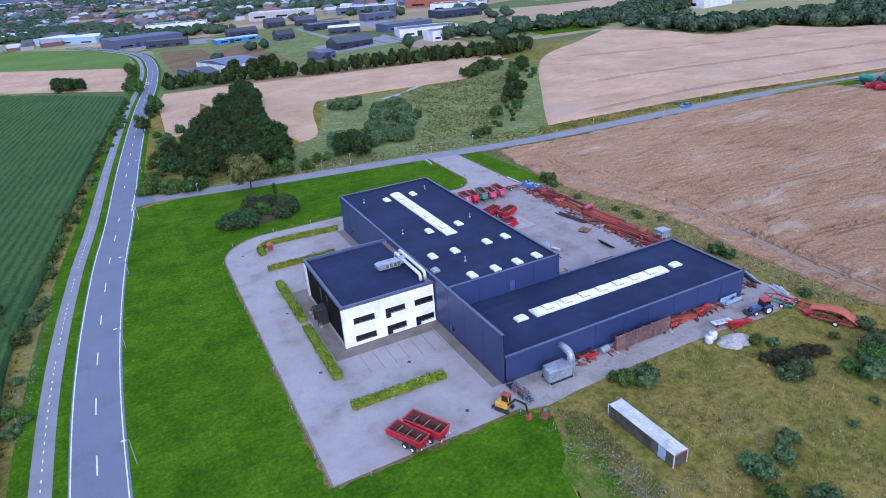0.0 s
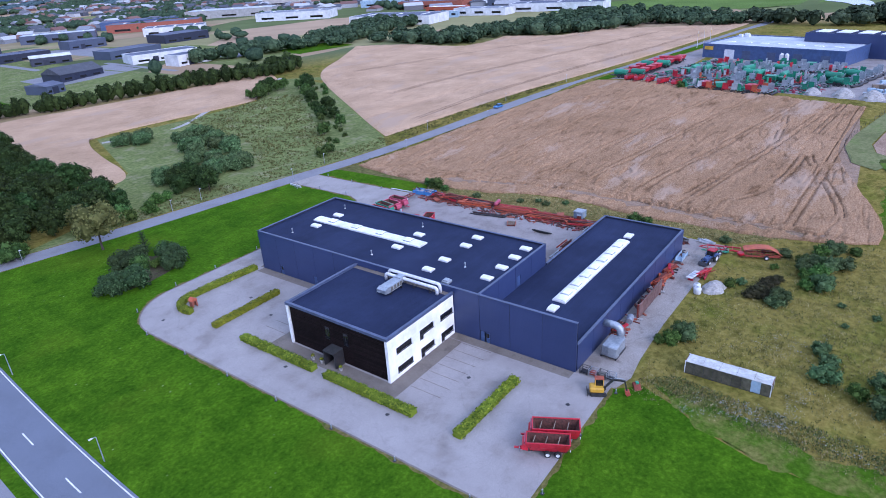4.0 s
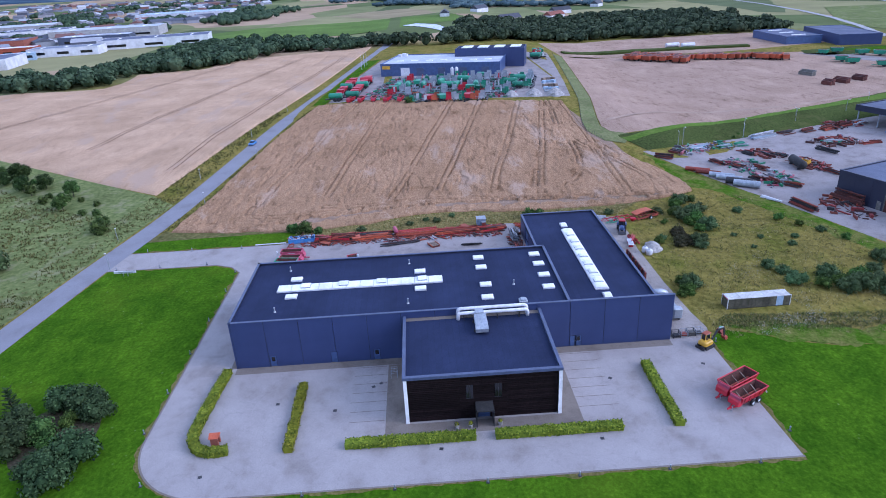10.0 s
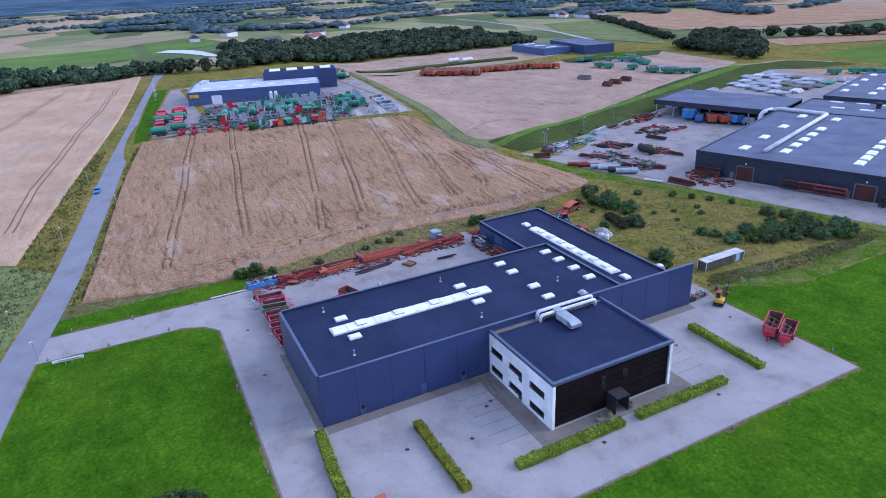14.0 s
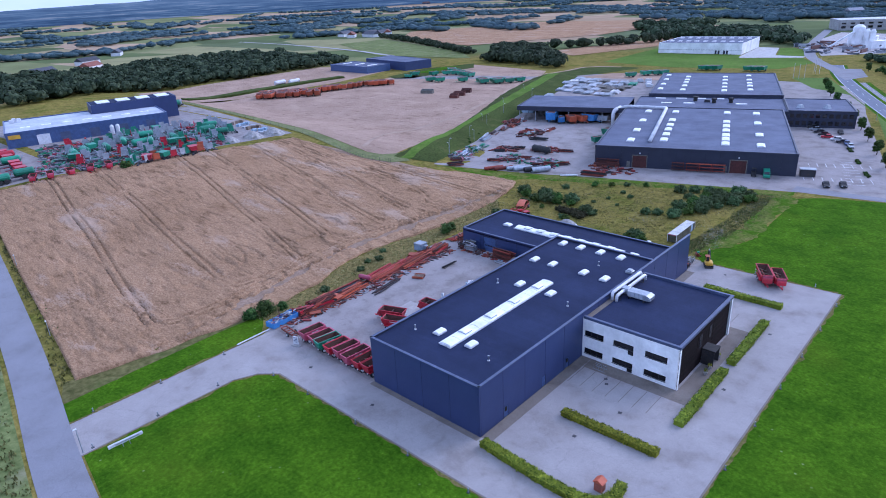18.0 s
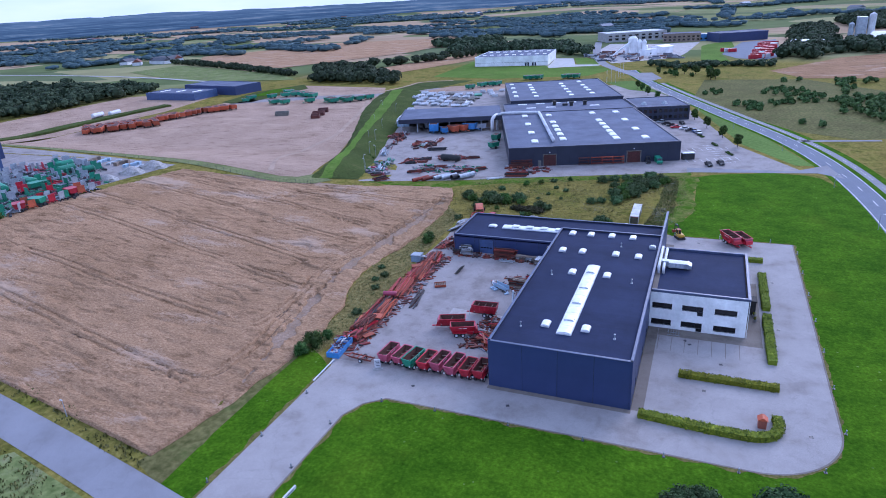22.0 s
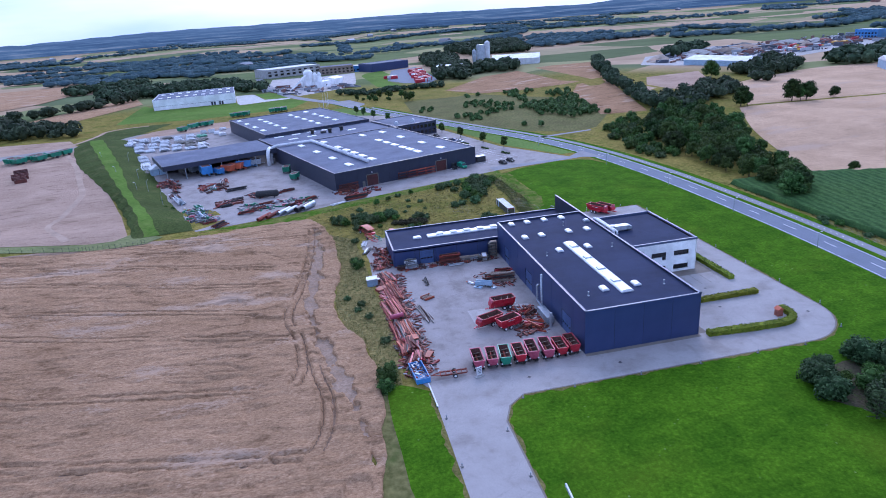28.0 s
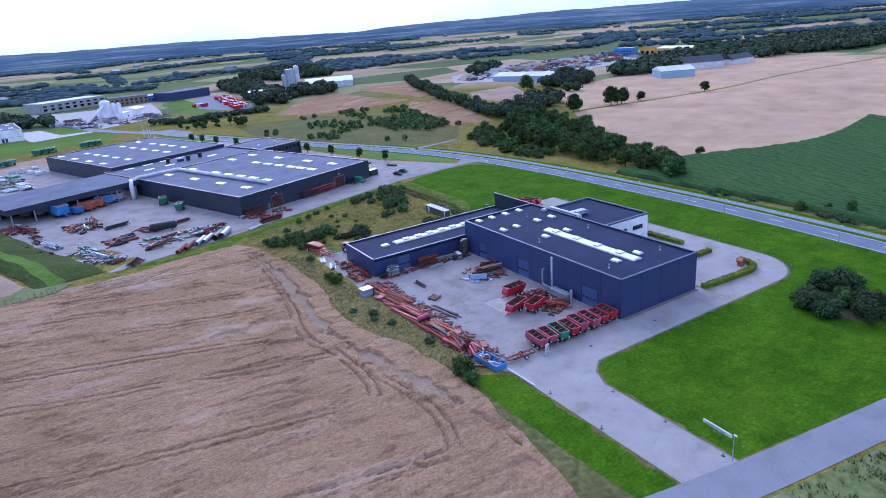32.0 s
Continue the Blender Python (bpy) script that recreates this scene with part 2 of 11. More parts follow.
def wheat_material(name, dark, mid, light, streak=1.0):
    m, nt, sh, co = base(name, 1.0, 0.0, 0.03)
    mp = nt.nodes.new("ShaderNodeMapping")
    mp.inputs["Scale"].default_value = (0.6, 1.5, 1.0)
    mp.inputs["Rotation"].default_value = (0, 0, 0.12)
    nt.links.new(co, mp.inputs["Vector"])
    n1, n2, n3 = noise_node(nt, 2.0, 9.0, mp.outputs["Vector"], 0.78), noise_node(nt, 0.05, 5.0, co, 0.6), noise_node(nt, 2.5, 6.0, co, 0.7)
    col = ramp_node(nt, n1.outputs["Fac"], ((0.25, dark), (0.5, mid), (0.78, light))).outputs["Color"]
    col = mix_node(nt, col, ramp_node(nt, n2.outputs["Fac"], ((0.3, (0.82, 0.8, 0.78)), (0.7, (1.12, 1.12, 1.14)))).outputs["Color"], 1.0, "MULTIPLY")
    col = mix_node(nt, col, ramp_node(nt, n3.outputs["Fac"], ((0.3, (0.70, 0.67, 0.65)), (0.7, (1.18, 1.18, 1.18)))).outputs["Color"], 0.8, "MULTIPLY")
    n4 = noise_node(nt, 0.22, 7.0, mp.outputs["Vector"], 0.7)
    col = mix_node(nt, col, ramp_node(nt, n4.outputs["Fac"], ((0.34, (0.50, 0.47, 0.44)), (0.44, (0.95, 0.94, 0.93)), (0.7, (1.1, 1.1, 1.1)))).outputs["Color"], streak, "MULTIPLY")
    n5 = noise_node(nt, 0.045, 5.0, mp.outputs["Vector"], 0.6)
    bare = ramp_node(nt, mix_node(nt, n5.outputs["Fac"], n1.outputs["Fac"], 0.22), ((0.555, (0, 0, 0)), (0.62, (0.8, 0.8, 0.8)))).outputs["Color"]
    col = mix_node(nt, col, (0.45, 0.325, 0.235), bare)
    nt.links.new(col, sh.inputs["Base Color"])
    bumped(nt, sh, n1.outputs["Fac"], 0.9, 0.4)
    return m


def corn_material():
    m, nt, sh, co = base("maize_crop", 1.0, 0.0, 0.03)
    wv = nt.nodes.new("ShaderNodeTexWave")
    wv.wave_type, wv.bands_direction = "BANDS", "X"
    mp = nt.nodes.new("ShaderNodeMapping")
    mp.inputs["Rotation"].default_value = (0, 0, 0.13)
    nt.links.new(co, mp.inputs["Vector"])
    nt.links.new(mp.outputs["Vector"], wv.inputs["Vector"])
    wv.inputs["Scale"].default_value, wv.inputs["Distortion"].default_value, wv.inputs["Detail Scale"].default_value = 0.13, 1.2, 1.5
    n1, n2 = noise_node(nt, 1.6, 7.0, co, 0.7), noise_node(nt, 0.03, 4.0, co)
    rows = ramp_node(nt, wv.outputs["Fac"], ((0.1, (0.040, 0.082, 0.028)), (0.75, (0.062, 0.120, 0.038)))).outputs["Color"]
    grain = ramp_node(nt, n1.outputs["Fac"], ((0.3, (0.55, 0.6, 0.6)), (0.7, (1.3, 1.25, 1.2)))).outputs["Color"]
    col = mix_node(nt, rows, grain, 1.0, "MULTIPLY")
    col = mix_node(nt, col, ramp_node(nt, n2.outputs["Fac"], ((0.3, (0.85, 0.9, 0.95)), (0.7, (1.15, 1.1, 1.0)))).outputs["Color"], 1.0, "MULTIPLY")
    nt.links.new(col, sh.inputs["Base Color"])
    bumped(nt, sh, n1.outputs["Fac"], 0.8, 0.3)
    return m


def paving_material(name, dark, light, mark, tyre=0.35, cloud=1.0):
    """Paving or asphalt: fine chips, wide cloudy tone, dark tyre-worn sweeps, cracks."""
    m, nt, sh, co = base(name, 0.9, 0.0, 0.15)
    n1, n2, n3 = noise_node(nt, 9.0, 6.0, co, 0.7), noise_node(nt, 0.16, 6.0, co, 0.6), noise_node(nt, 0.6, 6.0, co, 0.65)
    col = ramp_node(nt, n1.outputs["Fac"], ((0.3, dark), (0.7, light))).outputs["Color"]
    col = mix_node(nt, col, ramp_node(nt, n2.outputs["Fac"], ((0.3, (0.66, 0.63, 0.61)), (0.48, (0.95, 0.94, 0.94)), (0.72, (1.12, 1.12, 1.13)))).outputs["Color"], cloud, "MULTIPLY")
    blot = ramp_node(nt, n3.outputs["Fac"], ((0.55, (0, 0, 0)), (0.75, (tyre, tyre, tyre)))).outputs["Color"]
    col = mix_node(nt, col, mark, blot)
    vor = nt.nodes.new("ShaderNodeTexVoronoi")
    vor.feature = "DISTANCE_TO_EDGE"
    vor.inputs["Scale"].default_value = 0.12
    wob = nt.nodes.new("ShaderNodeVectorMath")
    wob.operation = "MULTIPLY_ADD"
    nt.links.new(n3.outputs["Color"], wob.inputs[0])
    wob.inputs[1].default_value = (2.5, 2.5, 0)
    nt.links.new(co, wob.inputs[2])
    nt.links.new(wob.outputs["Vector"], vor.inputs["Vector"])
    crack = ramp_node(nt, vor.outputs["Distance"], ((0.0, (0.3, 0.3, 0.3)), (0.006, (0, 0, 0)))).outputs["Color"]
    col = mix_node(nt, col, mark, crack)
    nt.links.new(col, sh.inputs["Base Color"])
    bumped(nt, sh, n1.outputs["Fac"], 0.25, 0.02)
    return m


def cladding_material(name, dark, light):
    """Steel sandwich panels: faint horizontal ribs, slight tone from panel to panel, dust."""
    m, nt, sh, co = base(name, 0.42, 0.0, 0.5)
    wv = nt.nodes.new("ShaderNodeTexWave")
    wv.wave_type, wv.bands_direction = "BANDS", "Z"
    nt.links.new(co, wv.inputs["Vector"])
    wv.inputs["Scale"].default_value = 1.6
    n1, n2 = noise_node(nt, 0.35, 5.0, co), noise_node(nt, 5.0, 6.0, co, 0.7)
    col = ramp_node(nt, n1.outputs["Fac"], ((0.3, dark), (0.7, light))).outputs["Color"]
    col = mix_node(nt, col, ramp_node(nt, n2.outputs["Fac"], ((0.35, (0.93, 0.93, 0.93)), (0.7, (1.05, 1.05, 1.05)))).outputs["Color"], 1.0, "MULTIPLY")
    oi = nt.nodes.new("ShaderNodeObjectInfo")
    hsv = nt.nodes.new("ShaderNodeHueSaturation")
    nt.links.new(math_node(nt, "ADD", math_node(nt, "MULTIPLY", oi.outputs["Random"], 0.14), 0.93), hsv.inputs["Value"])
    nt.links.new(col, hsv.inputs["Color"])
    nt.links.new(hsv.outputs["Color"], sh.inputs["Base Color"])
    bumped(nt, sh, wv.outputs["Fac"], 0.25, 0.02)
    return m


def roofing_material(name, dark, light, seam):
    """Roofing felt: welded strips about a metre wide, cloudy weathering, puddle rims."""
    m, nt, sh, co = base(name, 0.85, 0.0, 0.12)
    br = nt.nodes.new("ShaderNodeTexBrick")
    br.inputs["Scale"].default_value = 1.0
    br.inputs["Brick Width"].default_value, br.inputs["Row Height"].default_value = 8.0, 1.0
    br.inputs["Mortar Size"].default_value = 0.02
    br.inputs["Color1"].default_value, br.inputs["Color2"].default_value, br.inputs["Mortar"].default_value = (1, 1, 1, 1), (0.9, 0.9, 0.9, 1), (0.7, 0.7, 0.7, 1)
    nt.links.new(co, br.inputs["Vector"])
    n1, n2, n3 = noise_node(nt, 7.0, 6.0, co, 0.7), noise_node(nt, 0.12, 6.0, co, 0.62), noise_node(nt, 0.5, 7.0, co, 0.7)
    col = ramp_node(nt, n1.outputs["Fac"], ((0.3, dark), (0.7, light))).outputs["Color"]
    col = mix_node(nt, col, br.outputs["Color"], 0.8, "MULTIPLY")
    col = mix_node(nt, col, ramp_node(nt, n2.outputs["Fac"], ((0.3, (0.75, 0.75, 0.78)), (0.7, (1.2, 1.2, 1.2)))).outputs["Color"], 1.0, "MULTIPLY")
    blot = ramp_node(nt, n3.outputs["Fac"], ((0.6, (0, 0, 0)), (0.8, (0.3, 0.3, 0.3)))).outputs["Color"]
    nt.links.new(mix_node(nt, col, seam, blot), sh.inputs["Base Color"])
    bumped(nt, sh, n1.outputs["Fac"], 0.2, 0.02)
    return m


def wood_canopy(name, *tones):
    """Crowns of far woods: leaf-scale mottling and relief."""
    m, nt, sh, co = base(name, 0.9, 0.0, 0.05)
    n1, n2 = noise_node(nt, 0.55, 6.0, co, 0.75), noise_node(nt, 0.06, 3.0, co)
    col = ramp_node(nt, n1.outputs["Fac"], ((0.32, tones[0]), (0.5, tones[1]), (0.7, tones[2]))).outputs["Color"]
    col = mix_node(nt, col, ramp_node(nt, n2.outputs["Fac"], ((0.3, (0.75, 0.8, 0.85)), (0.7, (1.25, 1.2, 1.05)))).outputs["Color"], 1.0, "MULTIPLY")
    nt.links.new(col, sh.inputs["Base Color"])
    bumped(nt, sh, n1.outputs["Fac"], 1.0, 1.2)
    return m


M_GROUND, M_LAWN = rough_material(), lawn_material()
M_WHEAT = wheat_material("ripe_wheat", (0.14, 0.077, 0.041), (0.385, 0.243, 0.139), (0.63, 0.425, 0.267), 0.8)
M_PALEWHEAT = wheat_material("pale_ripe_wheat", (0.33, 0.215, 0.125), (0.53, 0.365, 0.232), (0.72, 0.52, 0.355), 0.35)
M_OLIVEGRASS = surface("olive_rough_grass", (0.07, 0.072, 0.022), (0.175, 0.158, 0.06), 0.8, 0.05, 0.95, bump=0.8, stain=(0.075, 0.10, 0.025), amount=0.75, spec=0.03)
M_MARGIN = half_mown_material()
M_PALEEARTH = surface("pale_driven_earth", (0.325, 0.232, 0.168), (0.455, 0.34, 0.257), 2.0, 0.12, 1.0, bump=0.5, stain=(0.33, 0.23, 0.165), amount=0.85, spec=0.03)
# soil and crushed straw, darkened: the shade in the ruts is painted in
M_RUTSHADE = surface("crushed_straw_with_rut_shade", (0.13, 0.085, 0.055), (0.25, 0.165, 0.108), 1.5, 0.2, 1.0, bump=0.5, spec=0.03)
M_STUBBLE = wheat_material("bare_levelled_earth", (0.27, 0.183, 0.128), (0.40, 0.287, 0.212), (0.53, 0.40, 0.31), 0.7)
M_OCHRE = wheat_material("ochre_crop", (0.20, 0.12, 0.06), (0.33, 0.20, 0.11), (0.42, 0.28, 0.16))
M_GREENCROP = surface("pale_green_crop", (0.085, 0.145, 0.03), (0.15, 0.22, 0.055), 0.8, 0.02, 1.0, spec=0.03)
M_MOWN = surface("bright_mown_grass", (0.070, 0.130, 0.018), (0.128, 0.200, 0.034), 0.8, 0.03, 1.0, bump=0.3, stain=(0.16, 0.19, 0.05), amount=0.5, spec=0.03)
M_STRAWGRASS = surface("straw_and_olive_grass", (0.085, 0.072, 0.022), (0.30, 0.235, 0.09), 1.3, 0.16, 1.0, bump=0.8, stain=(0.105, 0.118, 0.03), amount=0.65, spec=0.03)
M_PALEGRASS = surface("pale_dry_mown_grass", (0.13, 0.145, 0.058), (0.215, 0.222, 0.10), 1.0, 0.08, 1.0, bump=0.4, stain=(0.10, 0.16, 0.035), amount=0.6, spec=0.03)
M_BANK = surface("rough_bank_grass", (0.030, 0.046, 0.012), (0.085, 0.108, 0.029), 1.6, 0.06, 1.0, bump=0.8, stain=(0.125, 0.12, 0.045), amount=0.55, spec=0.03)
M_CORN = corn_material()
M_PAVE = paving_material("pale_grey_paving", (0.262, 0.242, 0.232), (0.375, 0.348, 0.334), (0.15, 0.135, 0.126), 0.32, 0.85)
M_YARD = paving_material("grey_yard_paving", (0.235, 0.212, 0.203), (0.328, 0.298, 0.286), (0.13, 0.115, 0.105), 0.55)
M_APRON = paving_material("mossy_brown_paving_strip", (0.15, 0.13, 0.11), (0.24, 0.21, 0.18), (0.09, 0.08, 0.06), 0.5)
M_SLAB = paving_material("pale_concrete_slab", (0.33, 0.305, 0.29), (0.45, 0.425, 0.41), (0.19, 0.17, 0.16), 0.4)
M_MUDDY = paving_material("muddy_stony_paving", (0.19, 0.165, 0.145), (0.42, 0.39, 0.36), (0.11, 0.088, 0.07), 0.75)
M_ASPHALT = paving_material("worn_asphalt", (0.125, 0.14, 0.178), (0.185, 0.203, 0.248), (0.10, 0.108, 0.13), 0.12, 0.35)
M_SIDEROAD = paving_material("pale_worn_asphalt", (0.19, 0.19, 0.207), (0.262, 0.26, 0.28), (0.12, 0.12, 0.13), 0.2, 0.5)
M_GRAVEL = surface("pale_gravel", (0.26, 0.24, 0.22), (0.44, 0.42, 0.4), 3.0, 0.15, 0.95, bump=0.6, stain=(0.14, 0.15, 0.08), amount=0.5)
M_PAINT = surface("white_road_paint", (0.6, 0.6, 0.62), (0.78, 0.78, 0.8), 6.0, 0.5, 0.7, stain=(0.3, 0.3, 0.32))
M_BLUE = cladding_material("dark_blue_steel_cladding", (0.0285, 0.043, 0.116), (0.036, 0.0525, 0.137))
M_BLUETRIM = surface("blue_grey_metal_flashing", (0.058, 0.075, 0.138), (0.085, 0.106, 0.178), 3.0, 0.4, 0.45)
M_BLUEDOOR = surface("mid_blue_painted_steel", (0.05, 0.085, 0.19), (0.07, 0.11, 0.24), 3.0, 0.6, 0.4)
M_JOINT = surface("dark_panel_joint", (0.012, 0.016, 0.035), (0.02, 0.025, 0.05), 3.0, 0.6, 0.6, bump=0)
M_ROOF = roofing_material("dark_roofing_felt", (0.0172, 0.0238, 0.0565), (0.0285, 0.0378, 0.081), (0.053, 0.0615, 0.102))
M_ROOFGREY = roofing_material("grey_roofing_felt", (0.105, 0.12, 0.168), (0.155, 0.17, 0.225), (0.20, 0.21, 0.245))
M_DARKCLAD = cladding_material("near_black_steel_cladding", (0.019, 0.023, 0.044), (0.027, 0.032, 0.058))
M_GREYCLAD = cladding_material("slate_grey_cladding", (0.06, 0.075, 0.12), (0.075, 0.09, 0.14))
M_WHITEWALL = surface("white_rendered_wall", (0.84, 0.84, 0.83), (0.90, 0.90, 0.89), 2.0, 0.25, 0.75, stain=(0.66, 0.65, 0.63), amount=0.1)
M_OFFWHITE = surface("off_white_steel", (0.55, 0.56, 0.58), (0.72, 0.72, 0.74), 2.0, 0.2, 0.6, stain=(0.35, 0.34, 0.33))
M_WHITECLAD = surface("white_sheet_cladding", (0.78, 0.785, 0.80), (0.88, 0.88, 0.89), 2.0, 0.15, 0.55, stain=(0.62, 0.62, 0.62), amount=0.3)
M_DIRTYWHITE = surface("dirty_white_roof_sheet", (0.42, 0.42, 0.41), (0.60, 0.60, 0.58), 2.5, 0.35, 0.7, stain=(0.25, 0.22, 0.17), amount=0.6)
M_HUTBLUE = surface("grey_blue_painted_steel", (0.17, 0.235, 0.31), (0.24, 0.31, 0.39), 3.0, 0.6, 0.55, stain=(0.2, 0.2, 0.19))
M_BOARD = surface("black_stained_boards", (0.007, 0.004, 0.004), (0.016, 0.010, 0.010), 3.0, 0.5, 0.8, vary=0.4, spec=0.12)
M_BLACK = surface("black_rubber", (0.012, 0.012, 0.013), (0.03, 0.03, 0.03), 6.0, 0.8, 0.8, stain=(0.11, 0.1, 0.08))
M_DARKSTEEL = surface("dark_steel", (0.03, 0.03, 0.035), (0.07, 0.07, 0.075), 5.0, 0.5, 0.5, 0.5, stain=(0.12, 0.07, 0.04))
M_GALV = surface("galvanised_steel", (0.30, 0.335, 0.37), (0.46, 0.49, 0.53), 3.0, 0.6, 0.5, 0.6, stain=(0.3, 0.31, 0.33))
M_DOME = surface("milky_acrylic_dome", (0.80, 0.81, 0.82), (0.88, 0.88, 0.88), 1.2, 0.4, 0.35, bump=0.05, stain=(0.55, 0.55, 0.53), amount=0.4)
M_RED = surface("faded_red_paint", (0.38, 0.008, 0.022), (0.50, 0.017, 0.036), 3.0, 0.5, 0.45, vary=0.18, stain=(0.2, 0.05, 0.045))
M_PINK = surface("sun_bleached_red_paint", (0.40, 0.05, 0.10), (0.52, 0.11, 0.17), 2.0, 0.4, 0.55, vary=0.15, stain=(0.3, 0.05, 0.06))
M_GREENPAINT = surface("green_machine_paint", (0.02, 0.18, 0.10), (0.03, 0.26, 0.15), 3.0, 0.4, 0.45, vary=0.2, stain=(0.1, 0.12, 0.09))
M_ORANGE = surface("orange_red_primer", (0.36, 0.068, 0.026), (0.47, 0.105, 0.042), 3.0, 0.5, 0.6, vary=0.3, stain=(0.16, 0.05, 0.03), amount=0.5)
M_RUST = surface("rusty_red_steel", (0.13, 0.022, 0.013), (0.30, 0.056, 0.032), 4.0, 0.6, 0.75, vary=0.55, stain=(0.07, 0.03, 0.022), amount=0.6)
M_DARKRUST = surface("dark_rusted_steel", (0.045, 0.013, 0.010), (0.14, 0.038, 0.024), 4.0, 0.6, 0.8, vary=0.5, stain=(0.03, 0.018, 0.015), amount=0.6)
M_RUSTIN = surface("rust_brown_inside", (0.04, 0.016, 0.012), (0.125, 0.043, 0.03), 4.0, 0.7, 0.85)
M_BLUEPAINT = surface("bright_blue_paint", (0.04, 0.16, 0.40), (0.07, 0.23, 0.50), 3.0, 0.5, 0.45, vary=0.2, stain=(0.2, 0.22, 0.25))
M_PALEBLUE = surface("pale_blue_painted_steel", (0.26, 0.38, 0.5), (0.36, 0.47, 0.58), 3.0, 0.6, 0.5, stain=(0.3, 0.28, 0.25))
M_YELLOW = surface("yellow_machine_paint", (0.55, 0.30, 0.02), (0.68, 0.40, 0.04), 3.0, 0.6, 0.45, stain=(0.25, 0.16, 0.05))
M_GREYBOX = surface("weathered_grey_panels", (0.09, 0.085, 0.07), (0.17, 0.16, 0.14), 2.0, 0.6, 0.7, vary=0.2, stain=(0.06, 0.07, 0.04), amount=0.6)
M_WOOD = surface("weathered_timber", (0.16, 0.12, 0.09), (0.28, 0.22, 0.17), 5.0, 0.6, 0.8, vary=0.25)
M_CONC = surface("weathered_concrete", (0.3, 0.29, 0.28), (0.44, 0.43, 0.42), 3.0, 0.3, 0.85, vary=0.15, stain=(0.18, 0.18, 0.15))
M_BARK = surface("tree_bark", (0.03, 0.023, 0.017), (0.08, 0.062, 0.045), 6.0, 0.8, 0.9)
M_LEAF = foliage("dark_broadleaf_foliage", (0.0112, 0.0209, 0.005), (0.0277, 0.0499, 0.0122), (0.057, 0.0903, 0.024))
M_LEAFMID = foliage("mid_green_foliage", (0.0198, 0.0389, 0.009), (0.0521, 0.0922, 0.0204), (0.1026, 0.1575, 0.04))
M_WILLOW = foliage("grey_green_willow_foliage", (0.0279, 0.049, 0.017), (0.0739, 0.1171, 0.0422), (0.133, 0.189, 0.08))
M_BED = foliage("clipped_blue_green_foliage", (0.0136, 0.0259, 0.009), (0.037, 0.0614, 0.0218), (0.0741, 0.1103, 0.0432))
M_OLIVE = foliage("olive_brown_foliage", (0.045, 0.05, 0.014), (0.10, 0.104, 0.03), (0.17, 0.165, 0.055))
M_BRAMBLE = foliage("bramble_foliage", (0.018, 0.020, 0.008), (0.042, 0.042, 0.018), (0.078, 0.072, 0.032))
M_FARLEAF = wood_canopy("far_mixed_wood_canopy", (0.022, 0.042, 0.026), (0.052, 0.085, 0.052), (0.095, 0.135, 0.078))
# lighter and bluer than leaves are: aerial haze put into the colour
M_HAZEWOOD = wood_canopy("distant_hazed_canopy", (0.047, 0.080, 0.096), (0.082, 0.127, 0.147), (0.12, 0.168, 0.18))
# greyer than the near leaves: haze of the distance put into the colour
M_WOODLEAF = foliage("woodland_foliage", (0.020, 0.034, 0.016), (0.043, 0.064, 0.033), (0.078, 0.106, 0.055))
M_PALETRACK = surface("pale_trodden_earth", (0.215, 0.148, 0.102), (0.345, 0.25, 0.182), 2.2, 0.35, 1.0, bump=0.8, stain=(0.30, 0.19, 0.11), amount=0.85, spec=0.03)
M_HEDGE = foliage("yellow_green_hedge", (0.042, 0.075, 0.008), (0.15, 0.185, 0.016), (0.32, 0.335, 0.03), 0.1)
M_WEED = foliage("meadow_weeds", (0.13, 0.115, 0.04), (0.27, 0.228, 0.09), (0.42, 0.35, 0.195), 0.1)
M_WEEDGREEN = foliage("green_weeds", (0.052, 0.066, 0.018), (0.115, 0.128, 0.036), (0.205, 0.20, 0.075), 0.1)
M_FLOWER = surface("white_flower_heads", (0.20, 0.20, 0.165), (0.32, 0.315, 0.27), 6.0, 1.0, 0.8)
M_TILE = surface("red_roof_tiles", (0.19, 0.06, 0.04), (0.3, 0.11, 0.075), 3.0, 0.3, 0.8, vary=0.3)
M_SLATE = surface("dark_slate_roof", (0.035, 0.038, 0.05), (0.07, 0.072, 0.085), 3.0, 0.3, 0.7, vary=0.3)
M_TOWN = island_paint("town_walls_and_roofs", [(0.34, 0.35, 0.37), (0.17, 0.085, 0.07), (0.08, 0.088, 0.115), (0.20, 0.105, 0.085), (0.24, 0.255, 0.29), (0.12, 0.13, 0.16), (0.46, 0.47, 0.5), (0.15, 0.145, 0.155), (0.07, 0.08, 0.10)], 0.8)
M_MACHINES = island_paint("machine_paints", [(0.02, 0.19, 0.09), (0.30, 0.04, 0.07), (0.05, 0.05, 0.055), (0.02, 0.2, 0.1), (0.16, 0.16, 0.18), (0.3, 0.3, 0.32), (0.10, 0.10, 0.12), (0.02, 0.15, 0.075), (0.07, 0.07, 0.08), (0.38, 0.12, 0.14), (0.22, 0.22, 0.24)], 0.5)
M_SCRAP = island_paint("scrap_steel_paints", [(0.17, 0.04, 0.025), (0.30, 0.07, 0.03), (0.07, 0.022, 0.018), (0.24, 0.035, 0.03), (0.12, 0.032, 0.022), (0.30, 0.31, 0.34), (0.05, 0.045, 0.045), (0.20, 0.048, 0.03), (0.06, 0.02, 0.016)], 0.7)
M_HEATH = surface("brown_heath_ground", (0.12, 0.08, 0.04), (0.23, 0.155, 0.09), 0.9, 0.05, 0.95, bump=0.5, stain=(0.07, 0.11, 0.03), amount=0.7, spec=0.03)
